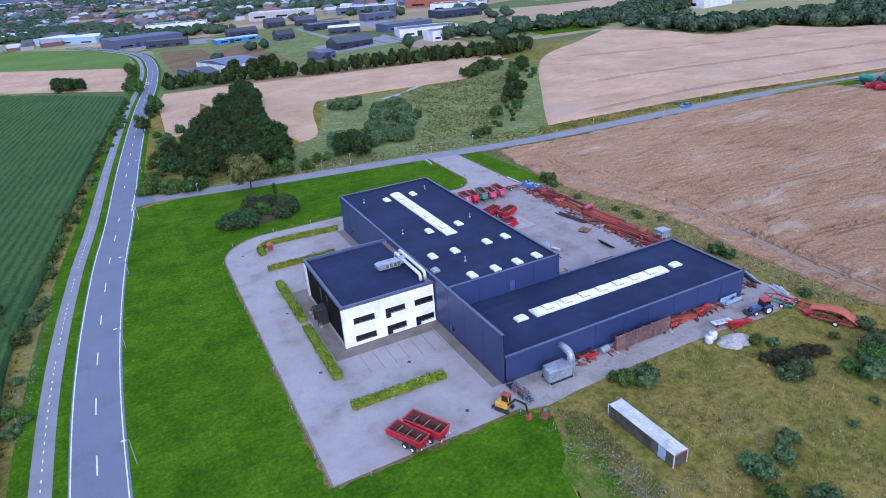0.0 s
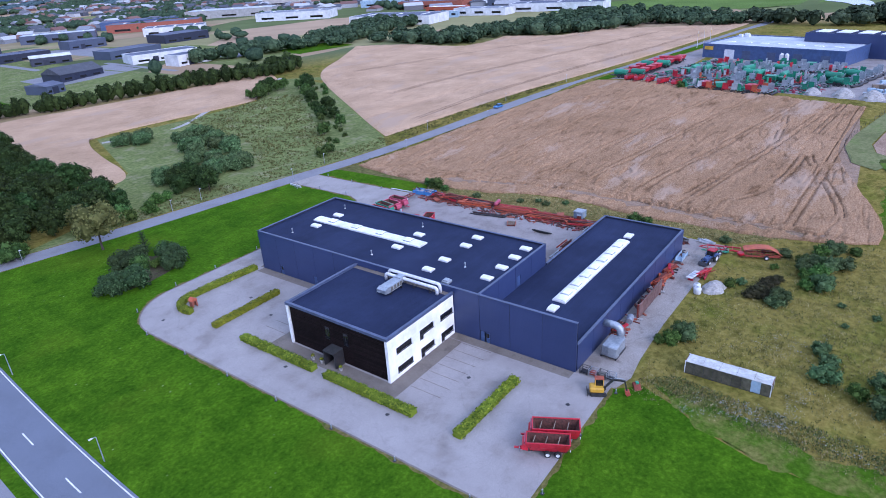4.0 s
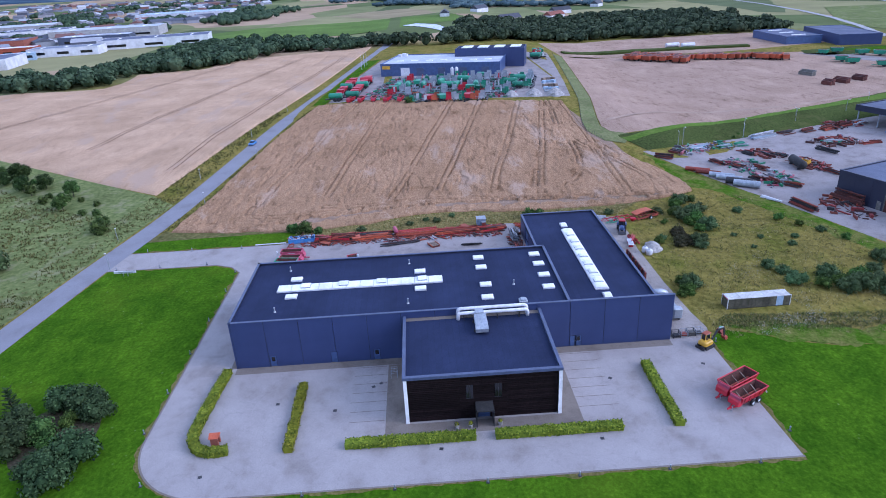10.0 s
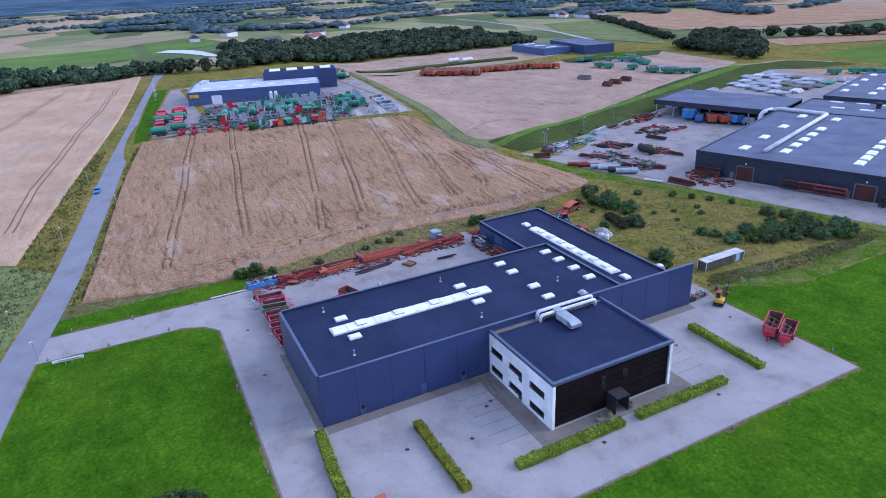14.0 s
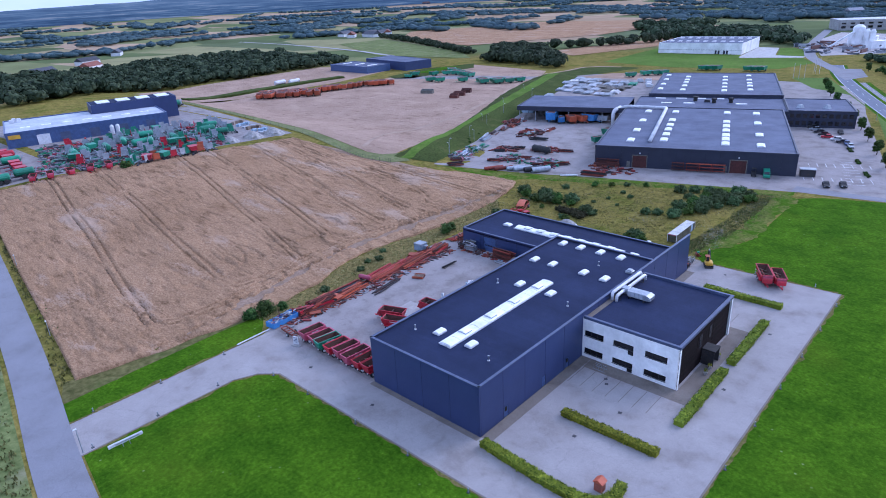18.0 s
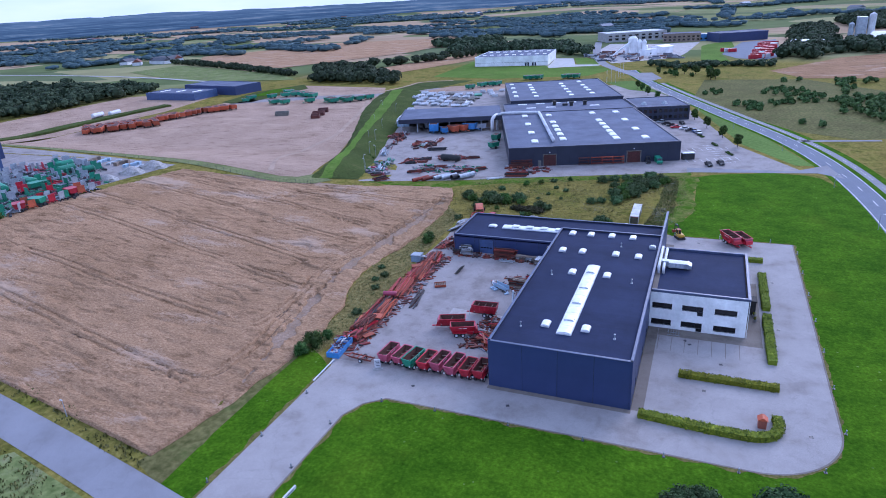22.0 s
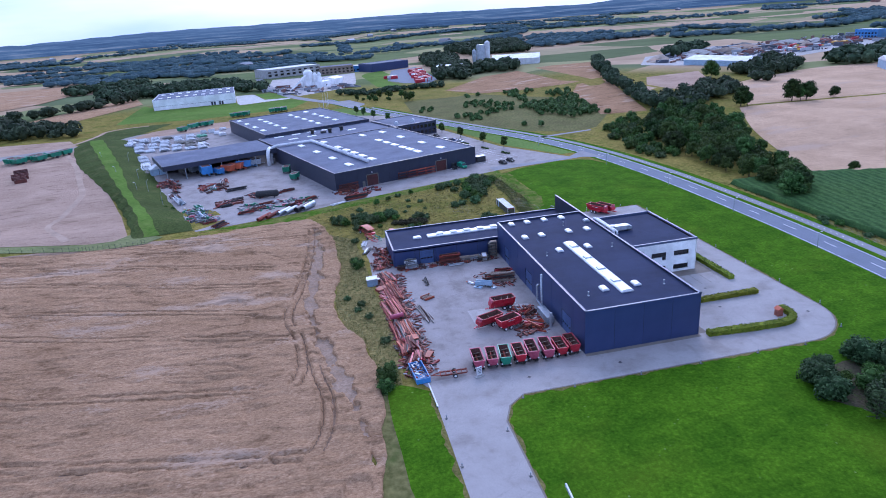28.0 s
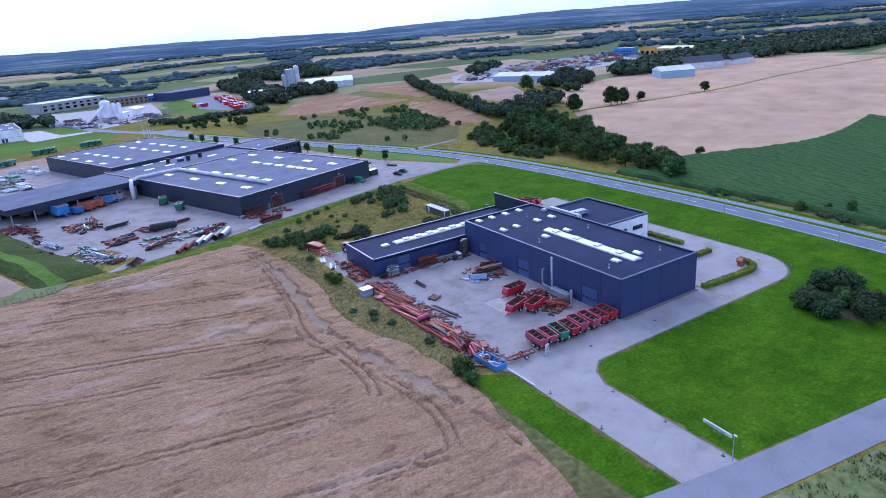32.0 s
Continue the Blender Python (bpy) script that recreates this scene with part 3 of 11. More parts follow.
M_WATER = surface("still_water", (0.3, 0.34, 0.4), (0.36, 0.4, 0.46), 0.1, 0.02, 0.15, bump=0.02)
M_SCRUB = surface("green_scrub_grass", (0.088, 0.118, 0.034), (0.205, 0.232, 0.085), 0.8, 0.05, 0.95, bump=0.7, stain=(0.27, 0.25, 0.15), amount=0.75, spec=0.03)
M_PALEROOF = surface("pale_blue_grey_roof_sheet", (0.40, 0.43, 0.48), (0.50, 0.53, 0.58), 1.0, 0.12, 0.6, stain=(0.2, 0.21, 0.24), amount=0.5)
M_YOUNG = foliage("young_pine_foliage", (0.0279, 0.0504, 0.014), (0.0655, 0.1037, 0.0286), (0.1187, 0.1628, 0.056))
M_BUSH = foliage("leafy_bush_foliage", (0.0217, 0.0446, 0.0075), (0.0588, 0.1075, 0.0204), (0.1187, 0.1837, 0.04))
M_MOSSBOX = surface("mossy_brown_panels", (0.045, 0.042, 0.026), (0.10, 0.092, 0.062), 2.0, 0.6, 0.8, vary=0.25, stain=(0.05, 0.065, 0.02), amount=0.7)
M_SOIL = surface("dark_bark_mulch", (0.045, 0.04, 0.024), (0.10, 0.085, 0.055), 3.0, 0.4, 0.95, bump=0.6, stain=(0.06, 0.10, 0.02), amount=0.9, spec=0.03)
M_RUSTWALL = surface("rust_streaked_grey_steel", (0.11, 0.055, 0.047), (0.20, 0.12, 0.105), 2.0, 0.4, 0.75, vary=0.3, stain=(0.10, 0.03, 0.022), amount=0.9)
M_DARKRED = surface("dim_red_gateway_inside", (0.045, 0.010, 0.008), (0.085, 0.02, 0.015), 2.0, 0.5, 0.7)
M_BRICKRED = surface("red_brick_shelter", (0.24, 0.07, 0.045), (0.34, 0.11, 0.07), 5.0, 0.8, 0.8)


def glass_material():
    m, nt, sh, co = base("dark_window_glass", 0.06, 0.0, 0.6)
    n = noise_node(nt, 0.4, 3.0, co)
    nt.links.new(ramp_node(nt, n.outputs["Fac"], ((0.3, (0.006, 0.006, 0.008)), (0.7, (0.016, 0.017, 0.022)))).outputs["Color"], sh.inputs["Base Color"])
    return m


M_GLASS = glass_material()


def hills_material():
    """Wooded hills and fields many kilometres off; blue haze is put into a colour that glows."""
    m, nt, sh, co = base("hazy_far_hills", 1.0, 0.0, 0.0)
    mp = nt.nodes.new("ShaderNodeMapping")
    mp.inputs["Scale"].default_value = (0.0042, 0.0042, 0.15)
    nt.links.new(co, mp.inputs["Vector"])
    n1, n2 = noise_node(nt, 1.0, 8.0, mp.outputs["Vector"], 0.62), noise_node(nt, 4.0, 6.0, mp.outputs["Vector"], 0.6)
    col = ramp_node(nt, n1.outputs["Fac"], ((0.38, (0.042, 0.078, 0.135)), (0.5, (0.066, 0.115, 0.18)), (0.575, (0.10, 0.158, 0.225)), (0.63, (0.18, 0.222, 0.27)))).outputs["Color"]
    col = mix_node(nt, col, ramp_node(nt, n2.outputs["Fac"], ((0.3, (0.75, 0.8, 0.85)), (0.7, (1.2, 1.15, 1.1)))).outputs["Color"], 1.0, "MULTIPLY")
    # paler blue towards the top: thicker haze, put into the colour
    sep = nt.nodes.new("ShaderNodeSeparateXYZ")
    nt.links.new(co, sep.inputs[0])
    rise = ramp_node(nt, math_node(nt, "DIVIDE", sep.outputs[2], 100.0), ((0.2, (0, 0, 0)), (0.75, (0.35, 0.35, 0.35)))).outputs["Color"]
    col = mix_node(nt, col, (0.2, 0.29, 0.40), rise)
    # black base, added glow: the hills shine by themselves
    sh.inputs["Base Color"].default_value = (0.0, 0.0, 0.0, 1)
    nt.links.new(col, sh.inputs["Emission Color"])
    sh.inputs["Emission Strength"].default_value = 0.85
    return m


M_HILLS = hills_material()

# ---- mesh tools ----


class Mesh:
    """Collects vertices and faces of one part."""

    def __init__(self):
        self.v, self.f = [], []

    def add(self, verts, faces, m=None):
        k = len(self.v)
        self.v += [tuple(m @ Vector(p)) for p in verts] if m is not None else [tuple(p) for p in verts]
        self.f += [tuple(i + k for i in q) for q in faces]
        return self

    def box(self, x0, y0, z0, x1, y1, z1, m=None, c=0.0):
        """A box between two corners; c: width of the chamfer along the upright edges and the top."""
        if c:
            loop = ((x0 + c, y0), (x1 - c, y0), (x1, y0 + c), (x1, y1 - c), (x1 - c, y1), (x0 + c, y1), (x0, y1 - c), (x0, y0 + c))
            cx, cy = (x0 + x1) / 2, (y0 + y1) / 2
            inner = [(px + (c if px < cx else -c), py + (c if py < cy else -c)) for px, py in loop]
            vs = [(px, py, z0) for px, py in loop] + [(px, py, z1 - c) for px, py in loop] + [(px, py, z1) for px, py in inner]
            fs = [tuple(range(7, -1, -1)), tuple(range(16, 24))]
            for k in (0, 8):
                fs += [(k + i, k + (i + 1) % 8, k + 8 + (i + 1) % 8, k + 8 + i) for i in range(8)]
            return self.add(vs, fs, m)
        vs = [(x, y, z) for z in (z0, z1) for x, y in ((x0, y0), (x1, y0), (x1, y1), (x0, y1))]
        return self.add(vs, [(3, 2, 1, 0), (4, 5, 6, 7), (0, 1, 5, 4), (1, 2, 6, 5), (2, 3, 7, 6), (3, 0, 4, 7)], m)

    def tube(self, a, b, r, n=8, r2=None, caps=True):
        """A round bar from a to b, tapering to r2."""
        a, b = Vector(a), Vector(b)
        r2 = r if r2 is None else r2
        q = (b - a).to_track_quat("Z", "Y")
        ring = [q @ Vector((math.cos(2 * math.pi * i / n), math.sin(2 * math.pi * i / n), 0)) for i in range(n)]
        vs = [a + r * p for p in ring] + [b + r2 * p for p in ring]
        fs = [(i, (i + 1) % n, n + (i + 1) % n, n + i) for i in range(n)]
        if caps:
            fs += [tuple(range(n - 1, -1, -1)), tuple(range(n, 2 * n))]
        return self.add(vs, fs)

    def bar(self, a, b, w, h):
        """A square bar from a to b."""
        a, b = Vector(a), Vector(b)
        d = (b - a).normalized()
        s = d.cross(Vector((0, 0, 1)))
        s = s.normalized() if s.length > 1e-4 else Vector((1, 0, 0))
        u = s.cross(d).normalized()
        vs = [p + s * i * w / 2 + u * j * h / 2 for p in (a, b) for i, j in ((-1, -1), (1, -1), (1, 1), (-1, 1))]
        return self.add(vs, [(3, 2, 1, 0), (4, 5, 6, 7), (0, 1, 5, 4), (1, 2, 6, 5), (2, 3, 7, 6), (3, 0, 4, 7)])

    def lathe(self, profile, centre=(0, 0, 0), n=12, axis="z"):
        """Turns (radius, height) points round an axis."""
        vs, k = [], len(profile)
        for i in range(n):
            c, s = math.cos(2 * math.pi * i / n), math.sin(2 * math.pi * i / n)
            for r, h in profile:
                p = {"z": (r * c, r * s, h), "y": (r * c, h, r * s), "x": (h, r * c, r * s)}[axis]
                vs.append((p[0] + centre[0], p[1] + centre[1], p[2] + centre[2]))
        fs = [(i * k + j, ((i + 1) % n) * k + j, ((i + 1) % n) * k + j + 1, i * k + j + 1) for i in range(n) for j in range(k - 1)]
        return self.add(vs, fs)

    def prism(self, outline, y0, y1, m=None):
        """An outline in x and z, drawn out along y."""
        n = len(outline)
        vs = [(x, y0, z) for x, z in outline] + [(x, y1, z) for x, z in outline]
        fs = [tuple(range(n)), tuple(range(2 * n - 1, n - 1, -1))] + [(i, n + i, n + (i + 1) % n, (i + 1) % n) for i in range(n)]
        return self.add(vs, fs, m)

    def data(self, name, material, smooth=False):
        me = bpy.data.meshes.new(name)
        me.from_pydata(self.v, [], self.f)
        me.materials.append(material)
        if smooth:
            me.polygons.foreach_set("use_smooth", [True] * len(me.polygons))
        me.update()
        return me


def part(name, mesh, material, parent=None, label="", at=None, smooth=False):
    """Links a mesh as one object under a thing or a part."""
    ob = new(name, mesh.data(name, material, smooth) if isinstance(mesh, Mesh) else mesh)
    if parent is not None:
        ob.parent = parent
    if at is not None:
        ob.matrix_basis = at
    return tagged(ob, label)


def thing(name, label, category, at=None, group="", kind=""):
    ob = new(name)
    ob.empty_display_size = 0.5
    if at is not None:
        ob.matrix_basis = at
    return tagged(ob, label, category, group, kind)


def solid(name, mesh, material, label, category, at=None, group="", kind="", smooth=False):
    """A thing that is one mesh."""
    ob = part(name, mesh, material, None, "", at, smooth)
    return tagged(ob, label, category, group, kind)


# ---- lie of the land ----


def step(a, b, v):
    u = min(max((v - a) / (b - a), 0.0), 1.0)
    return u * u * (3 - 2 * u)


def land(x, y):
    """Height of the ground."""
    z = step(95, 235, x) * (6.0 - 2.0 * step(130, 170, y)) * (step(-5, 45, y) * 0.85 + 0.15)
    z += 4.0 * step(45, 125, -x) * step(-60, 0, -y)
    r = math.hypot(x - 60, y - 100)
    if r > 700:
        n = noise.fractal((x / 1500.0, y / 1500.0, 3.3), 1.0, 2.0, 4)
        z += step(700, 3900, r) * (24.0 + 26.0 * n) - 4.0 * step(700, 1300, r)
    return z


def inside(poly, x, y):
    k, hit = len(poly), False
    for i in range(k):
        (x0, y0), (x1, y1) = poly[i], poly[(i + 1) % k]
        if (y0 > y) != (y1 > y) and x < (x1 - x0) * (y - y0) / (y1 - y0) + x0:
            hit = not hit
    return hit


def smooth_line(points, n=6):
    """A Catmull-Rom line through points."""
    out = []
    for i in range(len(points) - 1):
        p = [Vector(points[max(0, min(len(points) - 1, i + k))]) for k in (-1, 0, 1, 2)]
        for j in range(n):
            t = j / n
            out.append(tuple(0.5 * (2 * p[1] + (p[2] - p[0]) * t + (2 * p[0] - 5 * p[1] + 4 * p[2] - p[3]) * t * t + (3 * p[1] - p[0] - 3 * p[2] + p[3]) * t ** 3)))
    return out + [tuple(points[-1])]


def ragged(poly, amp=1.0, run=1.2):
    """The same outline with an uneven, grown-over edge."""
    out = []
    for (x0, y0), (x1, y1) in zip(poly, poly[1:] + poly[:1]):
        n = max(1, int(math.hypot(x1 - x0, y1 - y0) / run))
        for i in range(n):
            x, y = x0 + (x1 - x0) * i / n, y0 + (y1 - y0) * i / n
            out.append((x + amp * noise.fractal((x * 0.3, y * 0.3, 7.7), 1.0, 2.0, 3), y + amp * noise.fractal((x * 0.3, y * 0.3, 2.2), 1.0, 2.0, 3)))
    return out


def patch(name, poly, material, label, lift=0.03, cell=12.0, category="ground", kind="structure", skirt=0.0):
    """A piece of ground cover: a polygon cut into cells and laid on the land; skirt: how high a crop stands."""
    bm = bmesh.new()
    bm.faces.new([bm.verts.new((x, y, 0)) for x, y in poly])
    xs, ys = [p[0] for p in poly], [p[1] for p in poly]
    for lo, hi, ax in ((min(xs), max(xs), 0), (min(ys), max(ys), 1)):
        for k in range(1, int((hi - lo) / cell) + 1):
            co, no = [0, 0, 0], [0, 0, 0]
            co[ax], no[ax] = lo + k * cell + 0.013, 1
            bmesh.ops.bisect_plane(bm, geom=bm.verts[:] + bm.edges[:] + bm.faces[:], plane_co=co, plane_no=no)
    for v in bm.verts:
        v.co.z = land(v.co.x, v.co.y) + lift + skirt
    if skirt:
        rim = [e for e in bm.edges if e.is_boundary]
        got = bmesh.ops.extrude_edge_only(bm, edges=rim)["geom"]
        for v in got:
            if isinstance(v, bmesh.types.BMVert):
                v.co.z -= skirt + lift + 0.1
    bmesh.ops.recalc_face_normals(bm, faces=bm.faces[:])
    if sum(f.normal.z for f in bm.faces) < 0:
        bmesh.ops.reverse_faces(bm, faces=bm.faces[:])
    me = bpy.data.meshes.new(name)
    bm.to_mesh(me)
    bm.free()
    me.materials.append(material)
    return tagged(new(name, me), label, category, "", kind)


def ribbon(line, left, right, lift):
    """A strip along a line, from left to right of it, laid on the land."""
    m, n = Mesh(), len(line)
    for i, p in enumerate(line):
        a, b = Vector(line[max(0, i - 1)]), Vector(line[min(n - 1, i + 1)])
        d = (b - a).normalized()
        s = Vector((d.y, -d.x))
        for off in (left, right):
            q = Vector(p) + s * off
            m.v.append((q.x, q.y, land(p[0], p[1]) + lift))
    m.f = [(2 * i, 2 * i + 1, 2 * i + 3, 2 * i + 2) for i in range(n - 1)]
    return m


def dashes(line, off, width, on, gap, lift, phase=0.0):
    """Short painted strokes along a line."""
    m, run, start = Mesh(), 0.0, None
    pts = [Vector(line[0])]
    for p in line[1:]:
        a, b = pts[-1], Vector(p)
        k = max(1, int((b - a).length / 0.6))
        pts += [a.lerp(b, j / k) for j in range(1, k + 1)]
    stroke = []
    for a, b in zip(pts, pts[1:]):
        run += (b - a).length
        if (run + phase) % (on + gap) < on:
            stroke.append(a)
        elif len(stroke) > 1:
            s = ribbon([tuple(p) for p in stroke], off - width / 2, off + width / 2, lift)
            m.add(s.v, s.f)
            stroke = []
        else:
            stroke = []
    return m


def axis_cuts(spans):
    out = []
    for lo, hi, st in spans:
        k = max(1, round((hi - lo) / st))
        out += [lo + (hi - lo) * i / k for i in range(k)]
    return out + [spans[-1][1]]


gx = axis_cuts(((-4650, -1800, 190), (-1800, -600, 60), (-600, -120, 24), (-120, 80, 10), (80, 260, 5), (260, 300, 10), (300, 600, 24), (600, 1800, 60), (1800, 4700, 190)))
gy = axis_cuts(((-4650, -1800, 190), (-1800, -600, 60), (-600, -150, 24), (-150, -30, 10), (-30, 60, 5), (60, 260, 10), (260, 700, 24), (700, 1800, 60), (1800, 4700, 190)))
gm = Mesh()
gm.v = [(x, y, land(x, y)) for y in gy for x in gx]
gm.f = [(j * len(gx) + i, j * len(gx) + i + 1, (j + 1) * len(gx) + i + 1, (j + 1) * len(gx) + i) for j in range(len(gy) - 1) for i in range(len(gx) - 1)]
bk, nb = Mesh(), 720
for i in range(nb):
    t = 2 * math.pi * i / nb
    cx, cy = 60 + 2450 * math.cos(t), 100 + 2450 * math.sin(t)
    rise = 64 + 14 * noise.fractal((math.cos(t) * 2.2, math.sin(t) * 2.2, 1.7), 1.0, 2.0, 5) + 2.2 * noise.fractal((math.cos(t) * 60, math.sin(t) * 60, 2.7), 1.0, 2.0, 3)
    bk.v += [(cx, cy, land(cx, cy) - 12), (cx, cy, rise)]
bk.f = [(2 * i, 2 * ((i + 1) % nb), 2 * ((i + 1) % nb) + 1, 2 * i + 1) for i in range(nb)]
solid("backdrop", bk, M_HILLS, "wooded hills on the horizon, blue haze in their colour", "backdrop", kind="structure")
solid("ground", gm, M_GROUND, "rough green and straw meadow and farmland to the horizon", "ground", kind="structure", smooth=True)

# ---- roads ----
MAIN = smooth_line([(95, -300), (81, -248), (57, -182), (27, -108), (5, -54), (-6.5, -12), (-12.5, 35), (-14.2, 82), (-14, 118), (-11.5, 158), (-8, 193),
                    (-2.5, 258), (7.5, 356), (18.5, 445), (26, 540), (24, 630), (5, 700), (-30, 790)], 10)
SIDE = smooth_line([(-8, 207), (8, 204.2), (37, 198.6), (65, 194.6), (88, 191.2), (131, 183.6), (230, 169.5), (330, 156), (418, 144), (480, 136), (560, 128)], 10)
solid("road", ribbon(MAIN, -3.5, 3.95, 0.05), M_ASPHALT, "grey asphalt country road with white markings", "road", kind="structure")
solid("edge_line", ribbon(MAIN, 3.45, 3.62, 0.056), M_PAINT, "solid white edge line of the country road", "road marking", kind="structure")
solid("edge_line", ribbon(MAIN, -3.3, -3.13, 0.056), M_PAINT, "solid white edge line of the country road", "road marking", kind="structure")
solid("centre_line", dashes(MAIN, 0.0, 0.2, 5.0, 10.0, 0.056), M_PAINT, "dashed white centre line of the country road", "road marking", kind="structure")
solid("cycle_path", ribbon(MAIN[14:], -8.1, -5.3, 0.05), M_SIDEROAD, "asphalt cycle path beside the country road", "path", kind="structure")
solid("path_line", dashes(MAIN[14:], -6.7, 0.17, 1.2, 0.9, 0.056), M_PAINT, "dashed white line of the cycle path", "road marking", kind="structure")
solid("grass_verge", ribbon(MAIN, -5.3, -3.5, 0.035), M_LAWN, "mown grass strip between road and cycle path", "verge", kind="structure")
solid("grass_verge", ribbon(MAIN[14:], -10.6, -8.1, 0.035), M_LAWN, "mown grass edge beside the cycle path", "verge", kind="structure")
solid("grass_verge", ribbon(MAIN, 3.95, 5.6, 0.02), M_LAWN, "mown grass edge beside the country road", "verge", kind="structure")
solid("side_road", ribbon(SIDE, -3.2, 3.2, 0.056), M_SIDEROAD, "pale worn asphalt side road between fields", "road", kind="structure")
patch("junction", [(-10.5, 196), (-7, 193), (-3.5, 200.5), (2, 202.2), (2, 208.6), (-2, 211.5), (-3, 219), (-6, 224)], M_ASPHALT, "flared asphalt mouth of the side road", 0.064, 40, "road")
solid("stop_line", dashes([(-4.6, 198), (-2.6, 216)], 0, 0.3, 0.7, 0.5, 0.072), M_PAINT, "dashed white give-way line at the junction", "road marking", kind="structure")

# ---- lawns, crops, paving ----


def corner(cx, cy, r, a0, a1, n=9):
    """Points on a rounded corner."""
    return [(cx + r * math.cos(math.radians(a0 + (a1 - a0) * i / n)), cy + r * math.sin(math.radians(a0 + (a1 - a0) * i / n))) for i in range(n + 1)]


patch("lawn", [(-10, 20), (-10.5, 60), (-10.2, 120), (-7.5, 165), (-3.8, 198), (8, 200.6), (37, 195.2), (65, 191.2), (84.5, 188.2), (84.2, 164), (82.5, 160), (79.5, 157.4), *corner(24.6, 145, 12.3, 90, 180),
               (12.3, 68.2), (40.5, 68.6), (43.5, 65), (41.5, 60), (38.4, 55), (36.4, 49), (36.0, 42), (36.2, 21), (36.6, 9.4), (31, 5), (13, -0.6), (3, 1.0), (-1, 4), (-5, 14)],
      M_LAWN, "bright green mown lawn round the car park", 0.034, 10)
patch("lawn_margin", ragged([(44.4, 64.6), (41.4, 59.7), (38.2, 54.7), (36.2, 48.7), (35.8, 42), (36.0, 21), (36.4, 9.0), (43.0, 6), (42.0, 24), (41.5, 42), (45.0, 58)], 1.8, 0.9),
      M_MARGIN, "half-mown grass where the lawn runs into the meadow", 0.039, 8)
patch("lawn_strip", [(94.5, 187.2), (94.5, 151.5), (97.5, 149), (101.2, 146.6), (101.9, 150), (102.1, 158), (101.8, 166), (101.7, 174), (101.3, 181), (101.0, 186)], M_LAWN, "mown grass strip beside the driveway", 0.036, 10)
patch("wheat_verge", ragged([(99.5, 186.2), (99.5, 150), (98.5, 149), (101, 146.5), (104.4, 146.5), (105.2, 165), (108, 183)], 0.5), M_OLIVEGRASS, "dark rough grass between lawn and wheat", 0.03, 10)
patch("pavement", [(12.5, 68.4), *corner(24.6, 145, 12.1, 180, 90), (79.7, 157.1), (82.7, 159.7), (84.4, 163.5), (84.6, 189.4), (94.3, 187.9), (94.3, 151), (95.6, 148.5),
                   (65, 148.6), (64.9, 148.5), (41.4, 148.5), (41.4, 92.2), (41.4, 70.3), (40.8, 68.8)], M_PAVE, "pale grey paved car park and driveway", 0.045, 12, "pavement")
patch("yard", [(64.6, 148.62), (95.6, 148.52), (97.0, 143), (97.2, 120), (99.0, 100), (98.5, 84), (99.5, 72), (92.8, 72), (92.8, 92), (64.6, 92)], M_YARD, "grey paved works yard with tyre marks", 0.041, 12, "pavement")
patch("back_paving", [(40.8, 68.2), (41.4, 75), (92.8, 75), (99.5, 75), (99, 67.5), (89, 67), (79, 68), (62, 68.2), (50, 67.8), (44.5, 67.2)], M_MUDDY, "muddy stony paving behind the hall", 0.035, 12, "pavement")
patch("apron", [(39.6, 75), (41.45, 75), (41.45, 97.2), (39.6, 97.2)], M_APRON, "brown mossy paving strip along the hall", 0.05, 12, "pavement")
patch("apron", [(39.6, 119.9), (41.45, 119.9), (41.45, 148.2), (39.6, 148.2)], M_APRON, "brown mossy paving strip along the hall", 0.05, 12, "pavement")
patch("apron", [(21.6, 94.5), (39.5, 94.5), (39.5, 97.2), (24.2, 97.2), (24.2, 119.9), (39.5, 119.9), (39.5, 122.8), (21.6, 122.8)], M_APRON, "brown paved strip round the office block", 0.05, 12, "pavement")
patch("apron", [(41.4, 148.3), (64.8, 148.3), (64.8, 149.3), (41.4, 149.3)], M_APRON, "brown mossy paving strip along the hall", 0.05, 30, "pavement")
patch("concrete_slab", [(81, 123.2), (80.8, 131.8), (68, 132.5), (67.4, 124)], M_SLAB, "paler concrete slab in the yard", 0.049, 30, "pavement")
for k in range(7):
    for y0, y1 in ((88.6, 94.4), (122.9, 128.2)):
        solid("bay_line", Mesh().box(25.4 + 2.3 * k, y0, 0, 25.5 + 2.3 * k, y1, 0.054), M_APRON, "dark joint between parking bays", "joint line", kind="structure")
kerb_line = [(12.4, 68.3), *corner(24.6, 145, 12.2, 180, 90, 14), (79.7, 157.2), (82.8, 159.7), (84.5, 163.5), (84.7, 188.5)]
solid("kerb", ribbon(kerb_line, -0.14, 0.14, 0.07), M_APRON, "low dark mossy edging of the car park", "kerb", kind="structure")

